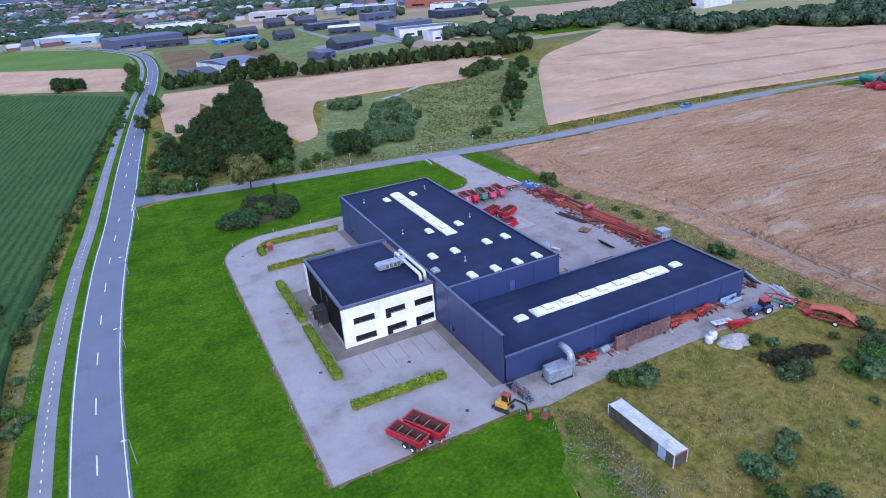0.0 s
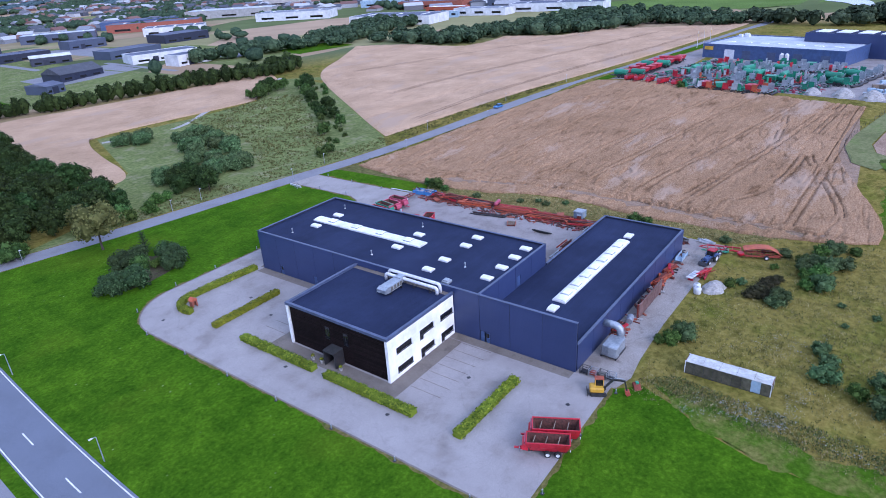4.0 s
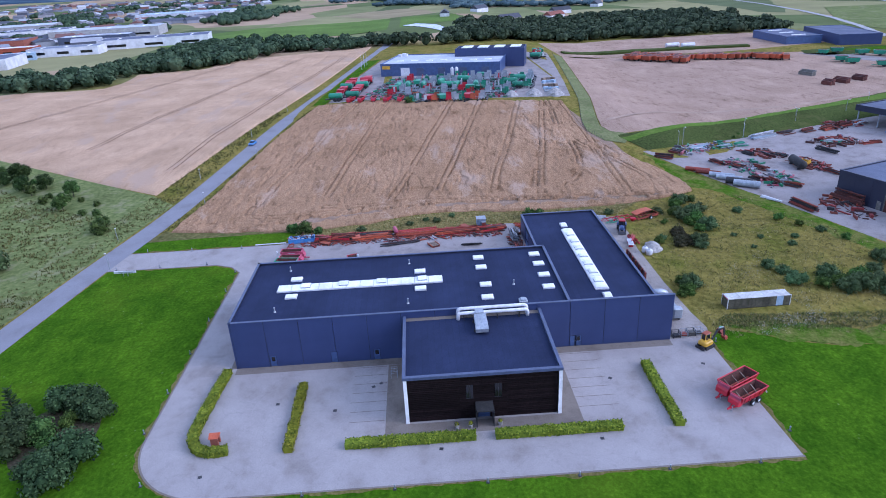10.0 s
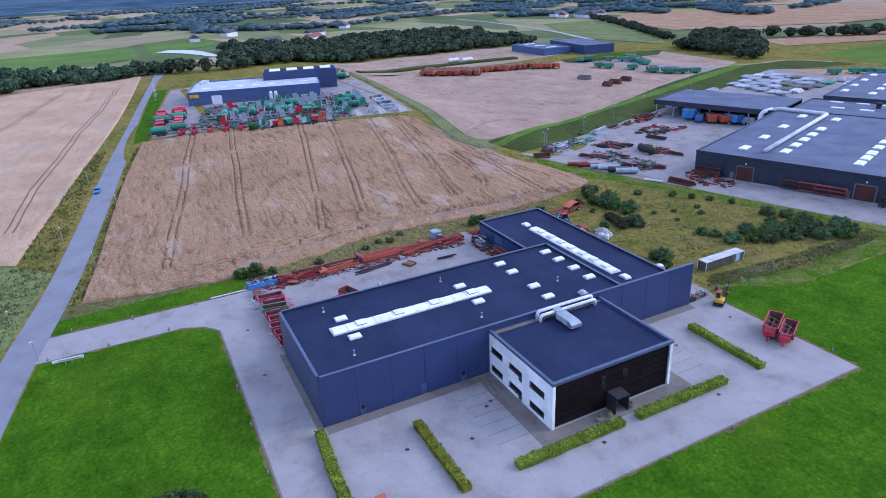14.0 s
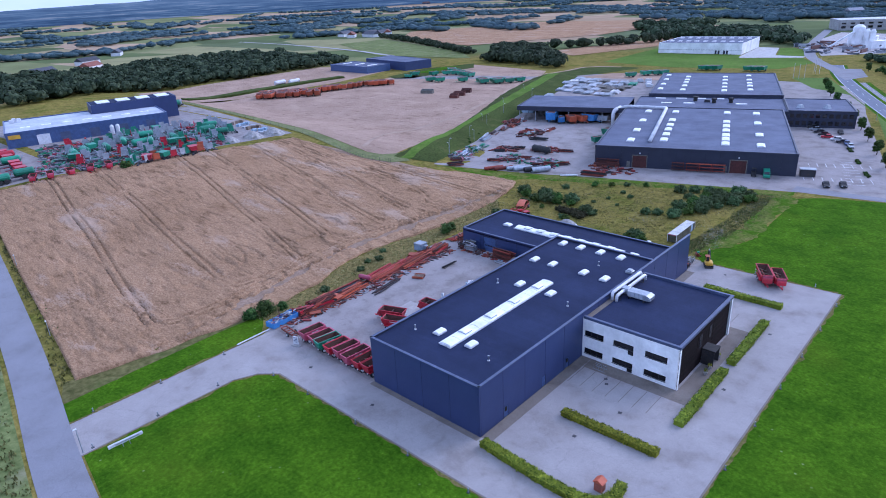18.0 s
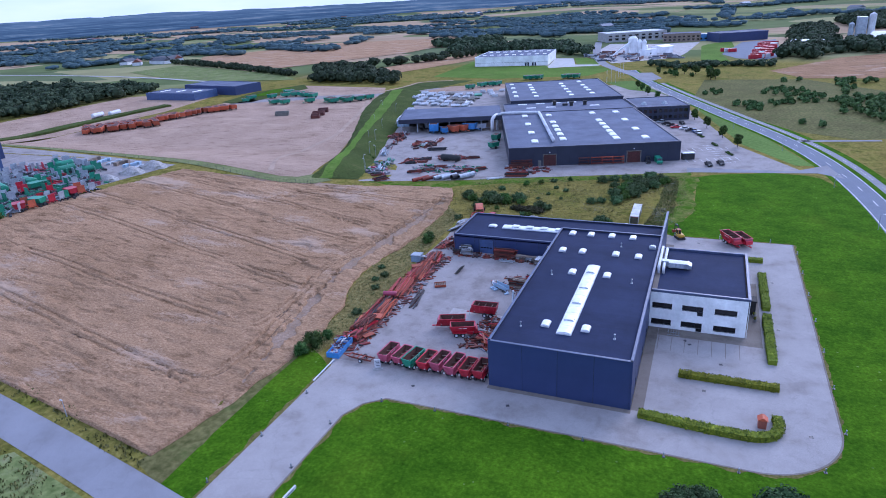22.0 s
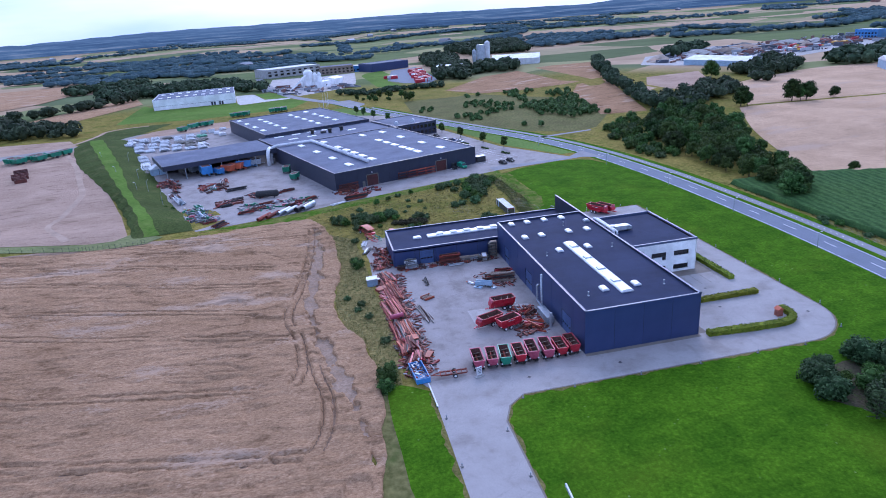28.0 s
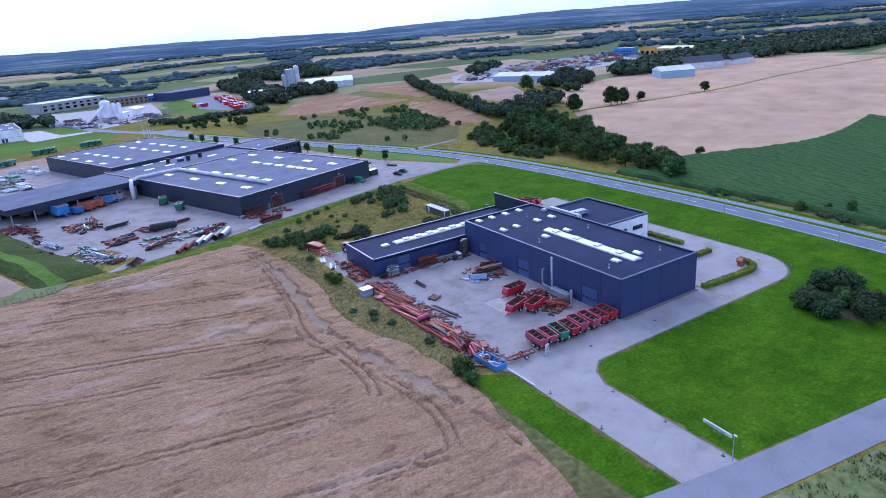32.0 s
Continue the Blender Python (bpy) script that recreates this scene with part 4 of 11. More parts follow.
M_WORN = surface("worn_yellowed_grass_edge", (0.085, 0.085, 0.022), (0.20, 0.165, 0.06), 2.0, 0.3, 1.0, bump=0.5, stain=(0.05, 0.09, 0.012), amount=0.8, spec=0.03)
for line in (kerb_line, [(40.6, 68.62), (12.4, 68.3)], [(94.45, 187.4), (94.45, 151.2)], [(84.4, 189.2), (65, 192.2), (37, 196.2), (8, 201.5)]):
    wear, pts = Mesh(), []
    for a, b in zip(line, line[1:]):
        n = max(1, int(math.dist(a, b) / 0.6))
        pts += [tuple(Vector(a).lerp(Vector(b), i / n)) for i in range(n)]
    for i, p in enumerate(pts):
        d = (Vector(pts[min(i + 1, len(pts) - 1)]) - Vector(pts[max(i - 1, 0)])).normalized()
        out = Vector((-d.y, d.x))
        w = 0.5 + 0.75 * noise.fractal((p[0] * 0.35, p[1] * 0.35, 5.1), 1.0, 2.0, 3)
        for off in (-0.05, max(0.12, w)):
            q = Vector(p) + out * off
            wear.v.append((q.x, q.y, land(q.x, q.y) + 0.048))
    wear.f = [(2 * i, 2 * i + 1, 2 * i + 3, 2 * i + 2) for i in range(len(pts) - 1)]
    solid("worn_edge", wear, M_WORN, "yellowed worn grass along the paving edge", "verge", kind="structure")

# tall crops: a field is a sheet that stands crop-high, with sprayer tracks pressed into it


def crop(name, corners, nu, nv, material, label, height=0.55, tracks=(), tangle=0.0, seed=0.0, trodden=None):
    """A four-sided field: corners in order; tracks: places across it (0 to 1) of the wheel ruts that run its length."""
    sides = [smooth_line(c, 8) for c in corners]

    def along(line, t):
        f = t * (len(line) - 1)
        i = min(int(f), len(line) - 2)
        return Vector(line[i]).lerp(Vector(line[i + 1]), f - i)
    s0, s1, t0, t1 = sides  # v=0, v=1 along u; u=0, u=1 along v
    c00, c10, c01, c11 = (Vector(p) for p in (s0[0], s0[-1], s1[0], s1[-1]))
    m = Mesh()
    for j in range(nv + 1):
        v = j / nv
        for i in range(nu + 1):
            u = i / nu
            p = (1 - v) * along(s0, u) + v * along(s1, u) + (1 - u) * along(t0, v) + u * along(t1, v)
            p -= (1 - u) * (1 - v) * c00 + u * (1 - v) * c10 + (1 - u) * v * c01 + u * v * c11
            if trodden is not None:
                p.x += 0.8 * (1 - v) ** 8 * noise.fractal((p.x * 0.05, p.y * 0.16, seed), 1.0, 2.0, 3) * min(1.0, 8 * u, 8 * (1 - u))
            z = height * (0.85 + 0.3 * noise.noise((p.x * 0.35, p.y * 0.35, seed)))
            if tangle:
                a = noise.fractal((p.x * 0.035, p.y * 0.09, seed + 5), 1.0, 2.0, 3)
                z -= tangle * step(0.12, 0.4, a) * height * (0.5 + noise.noise((p.x * 0.5, p.y * 1.3, seed)) * 0.5)
            for tr in tracks:
                w = tr + 0.012 * noise.noise((v * 4, tr * 9, seed))
                d = abs(u - w) * (c10 - c00).length
                if abs(d - 1.0) < 0.5:
                    z *= 0.12
            z = max(z, 0.02)
            if trodden is not None:
                lane = noise.fractal((p.x * 0.04, p.y * 0.22, seed + 9), 1.0, 2.0, 2)
                z *= 1.0 - 0.8 * (1.0 - step(0.0, 0.065, abs(lane))) * step(-0.05, 0.25, noise.noise((p.x * 0.05, p.y * 0.05, seed + 2)))
                z *= 1.0 - 0.38 * step(0.15, 0.4, noise.noise((p.x * 0.22, p.y * 0.75, seed + 4)))
                pressed = trodden(p.x, p.y)
                if pressed:
                    z = -0.12 if pressed == 1 else 0.16 + 0.1 * noise.noise((p.x * 1.3, p.y * 1.3, seed))
            if i in (0, nu) or j in (0, nv):
                z = 0.02
            m.v.append((p.x, p.y, land(p.x, p.y) + 0.04 + z))
    n = nu + 1
    m.f = [(j * n + i, j * n + i + 1, j * n + n + i + 1, j * n + n + i) for j in range(nv) for i in range(nu)]
    return solid(name, m, material, label, "field", kind="structure", smooth=True)


HEADLAND = smooth_line([(105.5, 174), (106.3, 162), (108.4, 149), (110.5, 136), (113.2, 124), (114.2, 112), (113.8, 100), (112.8, 86), (112, 70), (112, 52)], 24)
SPOTS = ((125.5, 104, 7.0, 4.0), (124.5, 116, 4.2, 4.6), (157.5, 161.3, 4.2, 2.0), (108.5, 172, 2.4, 2.2), (170, 69.5, 14.0, 2.0), (133, 103, 4.0, 1.6), (114.4, 163, 2.0, 1.4), (118.8, 92, 3.0, 1.6))
CURVED = [smooth_line(l, 16) for l in ([(221, 61), (205, 62), (178, 64.5), (156, 64), (136, 67), (122, 74)], [(213, 77), (190, 74), (165, 73), (150, 77), (123, 83.5)], [(178, 64), (160, 61.5), (143, 55), (126, 50), (119, 52)])]
TURNS = [smooth_line(l, 10) for l in ([(124, 143.4), (118.6, 144.0), (116.8, 140), (116.3, 135), (117, 125), (119.3, 116), (118.5, 107), (117, 100), (114.9, 83), (113.6, 66), (113.4, 52)],
                                      [(120, 163.2), (115.2, 163.4), (112.9, 159), (112, 153), (112.3, 147), (113.6, 140), (114.3, 133)])]
RUTS = [(Vector(a), Vector(b)) for a, b in (((119, 163.2), (242, 141.5)), ((122, 143.6), (238, 127)), ((119, 124.7), (234, 99)), ((125, 110.7), (229, 87.5)), ((123, 95), (223, 73)), ((117, 82.5), (219, 63)), ((115, 58.5), (216, 55.5)))]


def rut_sway(t, k):
    return 0.9 * noise.noise((t * 0.025, k * 3.1, 0.2)) * min(1.0, t / 20.0)


def trodden_wheat(x, y):
    """1 where the wheat is pressed down to the soil (sprayer ruts, headland), 2 where it only lies flat."""
    p = Vector((x, y))
    for k, (a, b) in enumerate(RUTS):
        d = (b - a).normalized()
        t = (p - a).dot(d)
        off = (p - a).dot(Vector((-d.y, d.x))) - rut_sway(t, k)
        if t > 0 and abs(abs(off) - 0.95) < 0.17 and noise.noise((t * 0.12, 0.5, k * 1.7)) > -0.42:
            return True
    if y < 88:
        for line in CURVED:
            d = math.sqrt(min((x - cx) ** 2 + (y - cy) ** 2 for cx, cy in line))
            if 0.72 < d < 1.12 and noise.noise((x * 0.12, y * 0.12, 6.1)) > -0.1:
                return True
    n = noise.fractal((x * 0.3, y * 0.3, 4.4), 1.0, 2.0, 3)
    if any(((x - cx) / rx) ** 2 + ((y - cy) / ry) ** 2 < 0.75 + 0.9 * n for cx, cy, rx, ry in SPOTS):
        return 2
    if x > 125 or y > 176 or y < 48:
        return False
    for line in TURNS:
        d = math.sqrt(min((x - cx) ** 2 + (y - cy) ** 2 for cx, cy in line))
        if 0.7 < d < 1.15 and noise.noise((x * 0.15, y * 0.15, 3.3)) > -0.3:
            return True
    d = math.sqrt(min((x - px) ** 2 + (y - py) ** 2 for px, py in HEADLAND))
    return d < 1.15 + 1.7 * n + 0.7 * noise.noise((y * 0.06, 0.3, 1.1)) - 1.2 * step(146, 158, y)


crop("wheat_field", ([(107, 181.5), (104.0, 165), (102.9, 147), (104.0, 131), (108.6, 119), (109.0, 108), (107.4, 97), (106.2, 84), (107.2, 64), (109.4, 50), (113.2, 41.5)],
                     [(246, 160.5), (240, 130), (230, 95), (219, 54)],
                     [(107, 181.5), (131, 178), (190, 170), (246, 160.5)],
                     [(113.2, 41.5), (123, 41.5), (140, 47), (160, 54), (179, 56.5), (219, 54)]), 380, 230, M_WHEAT, "ripe tan wheat field with wheel tracks and flattened patches",
     0.75, (), 0.8, 1.0, trodden_wheat)
patch("field_soil", [(108.5, 179), (106, 165), (104.8, 148), (106, 132), (110.2, 119), (110.6, 108), (109, 97), (108, 84), (109, 64), (111, 50), (115, 43.5), (140, 48.5), (165, 50), (216, 56), (228, 96), (238, 130), (243, 158), (190, 168), (131, 176)], M_PALETRACK, "pale bare soil under the trodden wheat", 0.03, 5, "ground")
crop("wheat_field", ([(137, 196), (160, 232), (216, 312), (270, 350), (322, 385)],
                     [(480, 148), (470, 190), (440, 245), (405, 262), (395, 300)],
                     [(137, 196), (240, 178), (340, 164), (480, 148)],
                     [(322, 385), (338, 350), (340, 300), (395, 300)]), 110, 110, M_PALEWHEAT, "ripe tan wheat field across the side road", 0.6, (0.2, 0.5, 0.8), 0.6, 7.0)
crop("wheat_field", ([(56, 240), (66, 250), (84, 310), (160, 300)], [(22, 398), (80, 392), (150, 372), (212, 350)],
                     [(56, 240), (48, 300), (36, 350), (22, 398)], [(160, 300), (175, 312), (200, 330), (212, 350)]), 60, 60, M_PALEWHEAT, "wheat field behind the wood", 0.5, (), 0.5, 11.0)


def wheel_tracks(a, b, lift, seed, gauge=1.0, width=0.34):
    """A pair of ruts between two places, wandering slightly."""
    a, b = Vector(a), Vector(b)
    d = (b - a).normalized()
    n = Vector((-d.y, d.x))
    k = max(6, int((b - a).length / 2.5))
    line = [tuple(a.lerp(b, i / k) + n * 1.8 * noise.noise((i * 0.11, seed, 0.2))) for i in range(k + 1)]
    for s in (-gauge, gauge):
        solid("wheel_track", ribbon(line, s - width / 2, s + width / 2, lift), M_RUTSHADE, "wheel rut through the wheat, shade in its colour", "wheel track", kind="structure")


# dark ribbons along the ruts stand in for the shade inside them
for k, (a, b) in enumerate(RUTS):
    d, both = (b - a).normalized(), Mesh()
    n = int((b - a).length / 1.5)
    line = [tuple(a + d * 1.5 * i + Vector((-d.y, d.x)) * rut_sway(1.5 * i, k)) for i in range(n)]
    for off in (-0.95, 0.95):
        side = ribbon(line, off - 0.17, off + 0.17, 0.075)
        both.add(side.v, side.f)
    solid("wheel_track", both, M_RUTSHADE, "pair of sprayer ruts through the wheat, shade in their colour", "wheel track", kind="structure")
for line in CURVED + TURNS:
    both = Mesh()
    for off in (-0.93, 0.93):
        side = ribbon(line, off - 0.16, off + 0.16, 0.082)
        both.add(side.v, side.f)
    solid("wheel_track", both, M_RUTSHADE, "pair of curved ruts through the wheat, shade in their colour", "wheel track", kind="structure")


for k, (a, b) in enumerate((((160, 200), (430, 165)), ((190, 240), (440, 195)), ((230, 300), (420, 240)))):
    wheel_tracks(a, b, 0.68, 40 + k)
patch("wheat_strip", [(13, 285), (22, 285), (32, 330), (40, 385), (22, 398), (16, 360)], M_PALEWHEAT, "small wheat field between wood and road", 0.05, 20, "field", skirt=0.4)
patch("scrubland", [(14, 206.5), (40, 202.5), (88, 195), (128, 188), (137, 197), (165, 240), (214, 308), (204, 326), (180, 312), (160, 298), (122, 302), (86, 308), (66, 248), (54, 236), (40, 215)], M_SCRUB, "green scrubland with rough grass", 0.03, 20, "ground")
solid("footpath", ribbon(smooth_line([(84, 300), (104, 292), (122, 296), (138, 306), (160, 306), (185, 322), (205, 332)], 8), -1.3, 1.3, 0.06), M_GRAVEL, "pale winding footpath through scrubland", "path", kind="structure")
patch("estate_ground", [(30, 424), (100, 414), (212, 368), (300, 416), (300, 560), (250, 700), (120, 760), (36, 690), (32, 560)], M_SCRUB, "rough green ground on the works estate", 0.04, 40, "ground")
patch("heath", [(36, 490), (60, 482), (120, 470), (134, 500), (128, 560), (150, 600), (96, 620), (40, 640), (36, 560)], M_HEATH, "brown heath and waste ground on the estate", 0.05, 40, "ground")
for lot in ([(140, 470), (200, 470), (205, 520), (145, 525)], [(200, 430), (270, 440), (275, 520), (205, 530)], [(170, 560), (260, 560), (265, 680), (175, 690)], [(60, 430), (100, 435), (100, 480), (62, 480)], [(20, 690), (90, 670), (100, 720), (25, 740)]):
    patch("estate_lot", lot, M_SIDEROAD, "paved lot on the works estate", 0.09, 60, "pavement")
patch("estate_lawn", [(92, 425), (105, 425), (108, 470), (96, 470)], M_LAWN, "mown lawn beside a shed", 0.09, 60)
patch("estate_lawn", [(280, 400), (330, 395), (340, 430), (290, 440)], M_LAWN, "mown lawn on the works estate", 0.09, 60)
patch("bare_field", [(371, 20.5), (223, 41), (190, 47), (178.5, 48.6), (171.5, 47), (169, 43), (179, 11), (203, -55), (228, -129), (262, -200), (342, -213), (359, -61), (372, -30)], M_STUBBLE,
      "levelled bare earth storage field", 0.12, 7, "field")
crop("maize_field", ([(-26.5, 60), (-26.5, 90), (-28, 126), (-24, 166), (-17.5, 234), (3, 405)], [(-190, 70), (-150, 180), (-110, 330), (-66, 478)],
                     [(-26.5, 60), (-60, 62), (-120, 82), (-190, 70)], [(3, 405), (-18, 430), (-40, 452), (-66, 478)]), 90, 160, M_CORN, "tall dark green maize field in rows", 1.9, (), 0.1, 21.0)
patch("wheat_strip", [(-67, 492), (-40, 469), (6, 428), (13, 537), (-79, 617), (-170, 690), (-170, 590)], M_PALEWHEAT, "narrow tan wheat field beyond the maize", 0.05, 30, "field", skirt=0.5)
patch("green_field", [(-80, 626), (13, 546), (14, 640), (-10, 722), (-101, 834), (-240, 960), (-240, 780)], M_GREENCROP, "pale green crop field", 0.05, 40, "field")
crop("wheat_field", ([(-57, 64), (-158, 94), (-330, 120), (-520, 60)], [(-110, -53), (-226, -41), (-330, -50), (-483, -45)],
                     [(-57, 64), (-68, 34), (-84, -6), (-110, -53)], [(-520, 60), (-510, 20), (-490, -20), (-483, -45)]), 90, 60, M_PALEWHEAT, "rolling ripe wheat field beyond the road", 0.5, (0.3, 0.6), 0.4, 31.0)
crop("wheat_field", ([(-118, -57), (-226, -44.5), (-330, -53.5), (-486, -49)], [(-150, -130), (-250, -170), (-320, -165), (-430, -190)],
                     [(-118, -57), (-134, -84), (-142, -105), (-150, -130)], [(-486, -49), (-470, -100), (-450, -140), (-430, -190)]), 60, 30, M_PALEWHEAT, "ripe wheat field behind a row of trees", 0.5, (), 0.4, 33.0)
patch("ochre_field", [(-21, -244), (-2, -286), (-57, -366), (-129, -376), (-176, -376), (-126, -240), (-92, -233), (-47, -242)], M_OCHRE, "ochre stubble field", 0.09, 30, "field")
patch("ochre_field", [(-75, -190), (-92, -222), (-119, -230), (-76, -86), (-53, -97)], M_OCHRE, "ochre stubble field", 0.09, 30, "field")
patch("ochre_field", [(-144, -212), (-192, -219), (-158, -148), (-112, -112), (-92, -116)], M_STUBBLE, "pale bare field between tree rows", 0.05, 30, "field")
patch("field_hedge_strip", ragged([(386, 16), (396, 16), (398.5, -30), (398, -68), (394, -113), (387, -111), (390, -66), (389, -30)], 1.5, 6), M_BANK, "dark green overgrown strip between fields", 0.1, 12, "hedge", skirt=1.2)
for line in ([(258, -172), (240, -130), (228, -101), (214, -60), (206, -35), (203, -5), (200, 20), (186, 44)],):
    solid("wheel_track", ribbon(smooth_line(line, 8), -1.2, 1.2, 0.16), M_PALEEARTH, "pale worn vehicle track over bare earth", "wheel track", kind="structure")
patch("stubble_field", [(372, 20), (374, -40), (372, -90), (395, -190), (470, -150), (468, -40), (455, 20)], M_STUBBLE, "pale stubble field before the wood", 0.05, 30, "field")
# embankment between the storage field and the factory yard
em, top = Mesh(), Mesh()
# middle line of the mown top, its half width, the spread of the yard slope and of the field slope
em_rows = [((161.5, 45), 2.4, 10.0, 3.0), ((172.5, 12), 2.0, 10.5, 3.0), ((185.5, -23), 1.8, 11.5, 3.5), ((202.5, -73), 3.4, 12.0, 7.0), ((215.5, -110), 3.8, 12.5, 10.0), ((234.5, -163), 4.2, 13.0, 9.0), ((240.5, -180), 3.6, 11.0, 6.0)]
em_line, em_form = smooth_line([r[0] for r in em_rows], 8), smooth_line([(r[1], r[2]) for r in em_rows], 8)
em_left = smooth_line([(r[3], 0) for r in em_rows], 8)
for i, p in enumerate(em_line):
    d = (Vector(em_line[min(len(em_line) - 1, i + 1)]) - Vector(em_line[max(0, i - 1)])).normalized()
    s = Vector((-d.y, d.x))
    k = step(0, 6, i) * step(0, 5, len(em_line) - 1 - i)
    w, right, left = em_form[i][0], em_form[i][1], em_left[i][0]
    for off, up in ((-w - right, 0.0), (-w - right * 0.45, 1.5), (-w, 2.5), (w, 2.5), (w + left * 0.5, 1.5), (w + left, 0.1)):
        q = Vector(p) + s * (off + 0.35 * math.sin(i * 1.7 + off))
        em.v.append((q.x, q.y, land(q.x, q.y) + up * k + (0.05 if up < 0.05 else 0.15)))
em.f = [(i * 6 + j, i * 6 + j + 1, i * 6 + j + 7, i * 6 + j + 6) for i in range(len(em_line) - 1) for j in range(5)]
for i in range(len(em_line)):
    a, b = Vector(em.v[i * 6 + 2]), Vector(em.v[i * 6 + 3])
    top.v += [tuple(a.lerp(b, 0.08) + Vector((0, 0, 0.06))), tuple(a.lerp(b, 0.97) + Vector((0, 0, 0.06)))]
top.f = [(2 * i, 2 * i + 1, 2 * i + 3, 2 * i + 2) for i in range(len(em_line) - 1)]
solid("bank_path", top, M_MOWN, "bright mown grass path along the bank", "path", kind="structure")
solid("embankment", em, M_BANK, "long grassed earth bank", "bank", kind="structure")
patch("factory_yard", [(149, 43), (176, -17), (184, -57), (215, -125), (236, -190), (185, -215), (87, -215), (62, -205), (46, -130), (24, -43), (2, -2), (38, 3), (104, 24), (110, 27)], M_YARD,
      "wide grey paved factory yard and car park", 0.04, 20, "pavement")
patch("yard_edge_grass", ragged([(149, 44), (110.5, 27.4), (104.4, 24.4), (38.4, 3.4), (39, 8.5), (70, 19.5), (103, 31), (111, 34), (118, 41)], 1.4), M_MARGIN, "fresh green grass along the factory yard edge", 0.03, 10)
patch("factory_lawn", [(84, -195), (63, -180), (42, -130), (21, -43), (5, -12), (-1, -12), (11, -54), (33, -108), (62, -180), (86, -238), (105, -232)], M_GREENCROP, "mown pale grass along the road", 0.06, 20)
patch("entry_road", [(40, 2.8), (-1, -2.5), (-8, 3), (-5, -14), (6, -4), (40, -3)], M_SIDEROAD, "asphalt entrance to the factory yard", 0.058, 40, "road")
patch("far_junction", [(97, -281), (88, -258), (76, -232), (68, -250), (78, -284)], M_SIDEROAD, "asphalt junction of the main road", 0.06, 40, "road")
solid("far_road", ribbon(smooth_line([(168, -590), (152, -480), (140, -412), (126, -355), (111, -316), (95, -284), (82, -258)], 6), -4, 4, 0.12), M_SIDEROAD, "distant pale road", "road", kind="structure")
patch("path", [(1, -51), (-29, -56), (-29, -58.5), (1, -54)], M_SIDEROAD, "narrow asphalt path", 0.05, 40, "path")
patch("dealer_yard", [(251, 157), (305, 151), (385, 137), (388, 27), (340, 33), (262, 43.5), (228, 48.5), (232, 73), (242, 122)], M_YARD, "paved machinery dealer yard", 0.06, 14, "pavement")
patch("dealer_verge", [(249, 165), (390, 147), (390, 138), (305, 152), (249, 158)], M_LAWN, "mown verge of the dealer yard", 0.045, 14, "ground")
patch("field_verge", [(383, 24), (223, 46.5), (186, 54), (174, 55), (162, 52), (158, 46), (168, 41), (172, 47.4), (179, 49), (190, 47.4), (223, 41.4), (371, 20.9)], M_PALEGRASS, "pale mown grass margin beside a fence", 0.16, 7, "ground")
patch("warehouse_lawn", [(250, -262), (256, -380), (241, -352), (239, -332), (172, -339), (166, -318), (126, -336), (111, -306), (123, -268), (191, -249)], M_MOWN, "mown grass round a white warehouse", 0.07, 20)
patch("warehouse_lawn", [(160, -400), (139, -400), (126, -346), (147, -346)], M_MOWN, "mown grass beside a pale drive", 0.07, 20)
patch("warehouse_drive", [(168, -319), (171, -341), (178, -400), (161, -400), (148, -345), (126.5, -345), (126, -336.5), (147, -329)], M_CONC, "pale paved drive beside the warehouse", 0.06, 20, "pavement")
patch("earth_lot", ragged([(224, -180), (212, -206), (178, -222), (146, -226), (148, -200), (176, -186)], 2.0, 8), M_STUBBLE, "bare brown earth behind the stock yard", 0.08, 14)
patch("bank_grass", ragged([(252, -180), (246, -226), (226, -240), (205, -240), (216, -205), (234, -176)], 1.5, 8), M_BANK, "dark rough grass behind the stock yard", 0.09, 14)
solid("bank_track", ribbon(smooth_line([(262, -176), (253, -186), (248, -210), (247, -226), (238, -235), (222, -238)], 6), -1.4, 1.4, 0.16), M_PALEEARTH, "pale track curving over rough grass", "track", kind="structure")
patch("green_field", [(800, 60), (760, 300), (620, 420), (560, 300), (620, 150), (700, 60)], M_GREENCROP, "bright green field beyond the wood", 0.3, 60, "field")
patch("lake", smooth_line([(655, 126), (632, 108), (600, 96), (568, 86), (572, 80), (610, 84), (650, 92), (676, 112)], 5), M_WATER, "pale still lake beyond the wood", 0.4, 60, "water")
patch("far_lawn", [(49, -506), (42, -530), (20, -553), (18, -490), (30, -416), (22, -345), (30, -336), (46, -366)], M_MOWN, "bright lawn before a dark building", 0.1, 20)
patch("lorry_lot", [(29.6, -416), (17.6, -490), (10, -540), (-24, -566), (-20, -440), (-15, -385), (-3, -360), (18, -378)], M_ASPHALT, "asphalt lot full of parked machines", 0.1, 20, "pavement")
patch("plant_yard", [(66, -392), (118, -352), (136, -410), (150, -470), (150, -560), (90, -545), (52, -560), (60, -440)], M_SLAB, "pale concrete plant yard", 0.09, 40, "pavement")
patch("quarry_yard", [(-186, -300), (-208, -262), (-285, -246), (-400, -285), (-470, -300), (-480, -400), (-330, -420), (-230, -372)], M_GRAVEL, "pale gravel depot yard", 0.2, 60, "pavement")

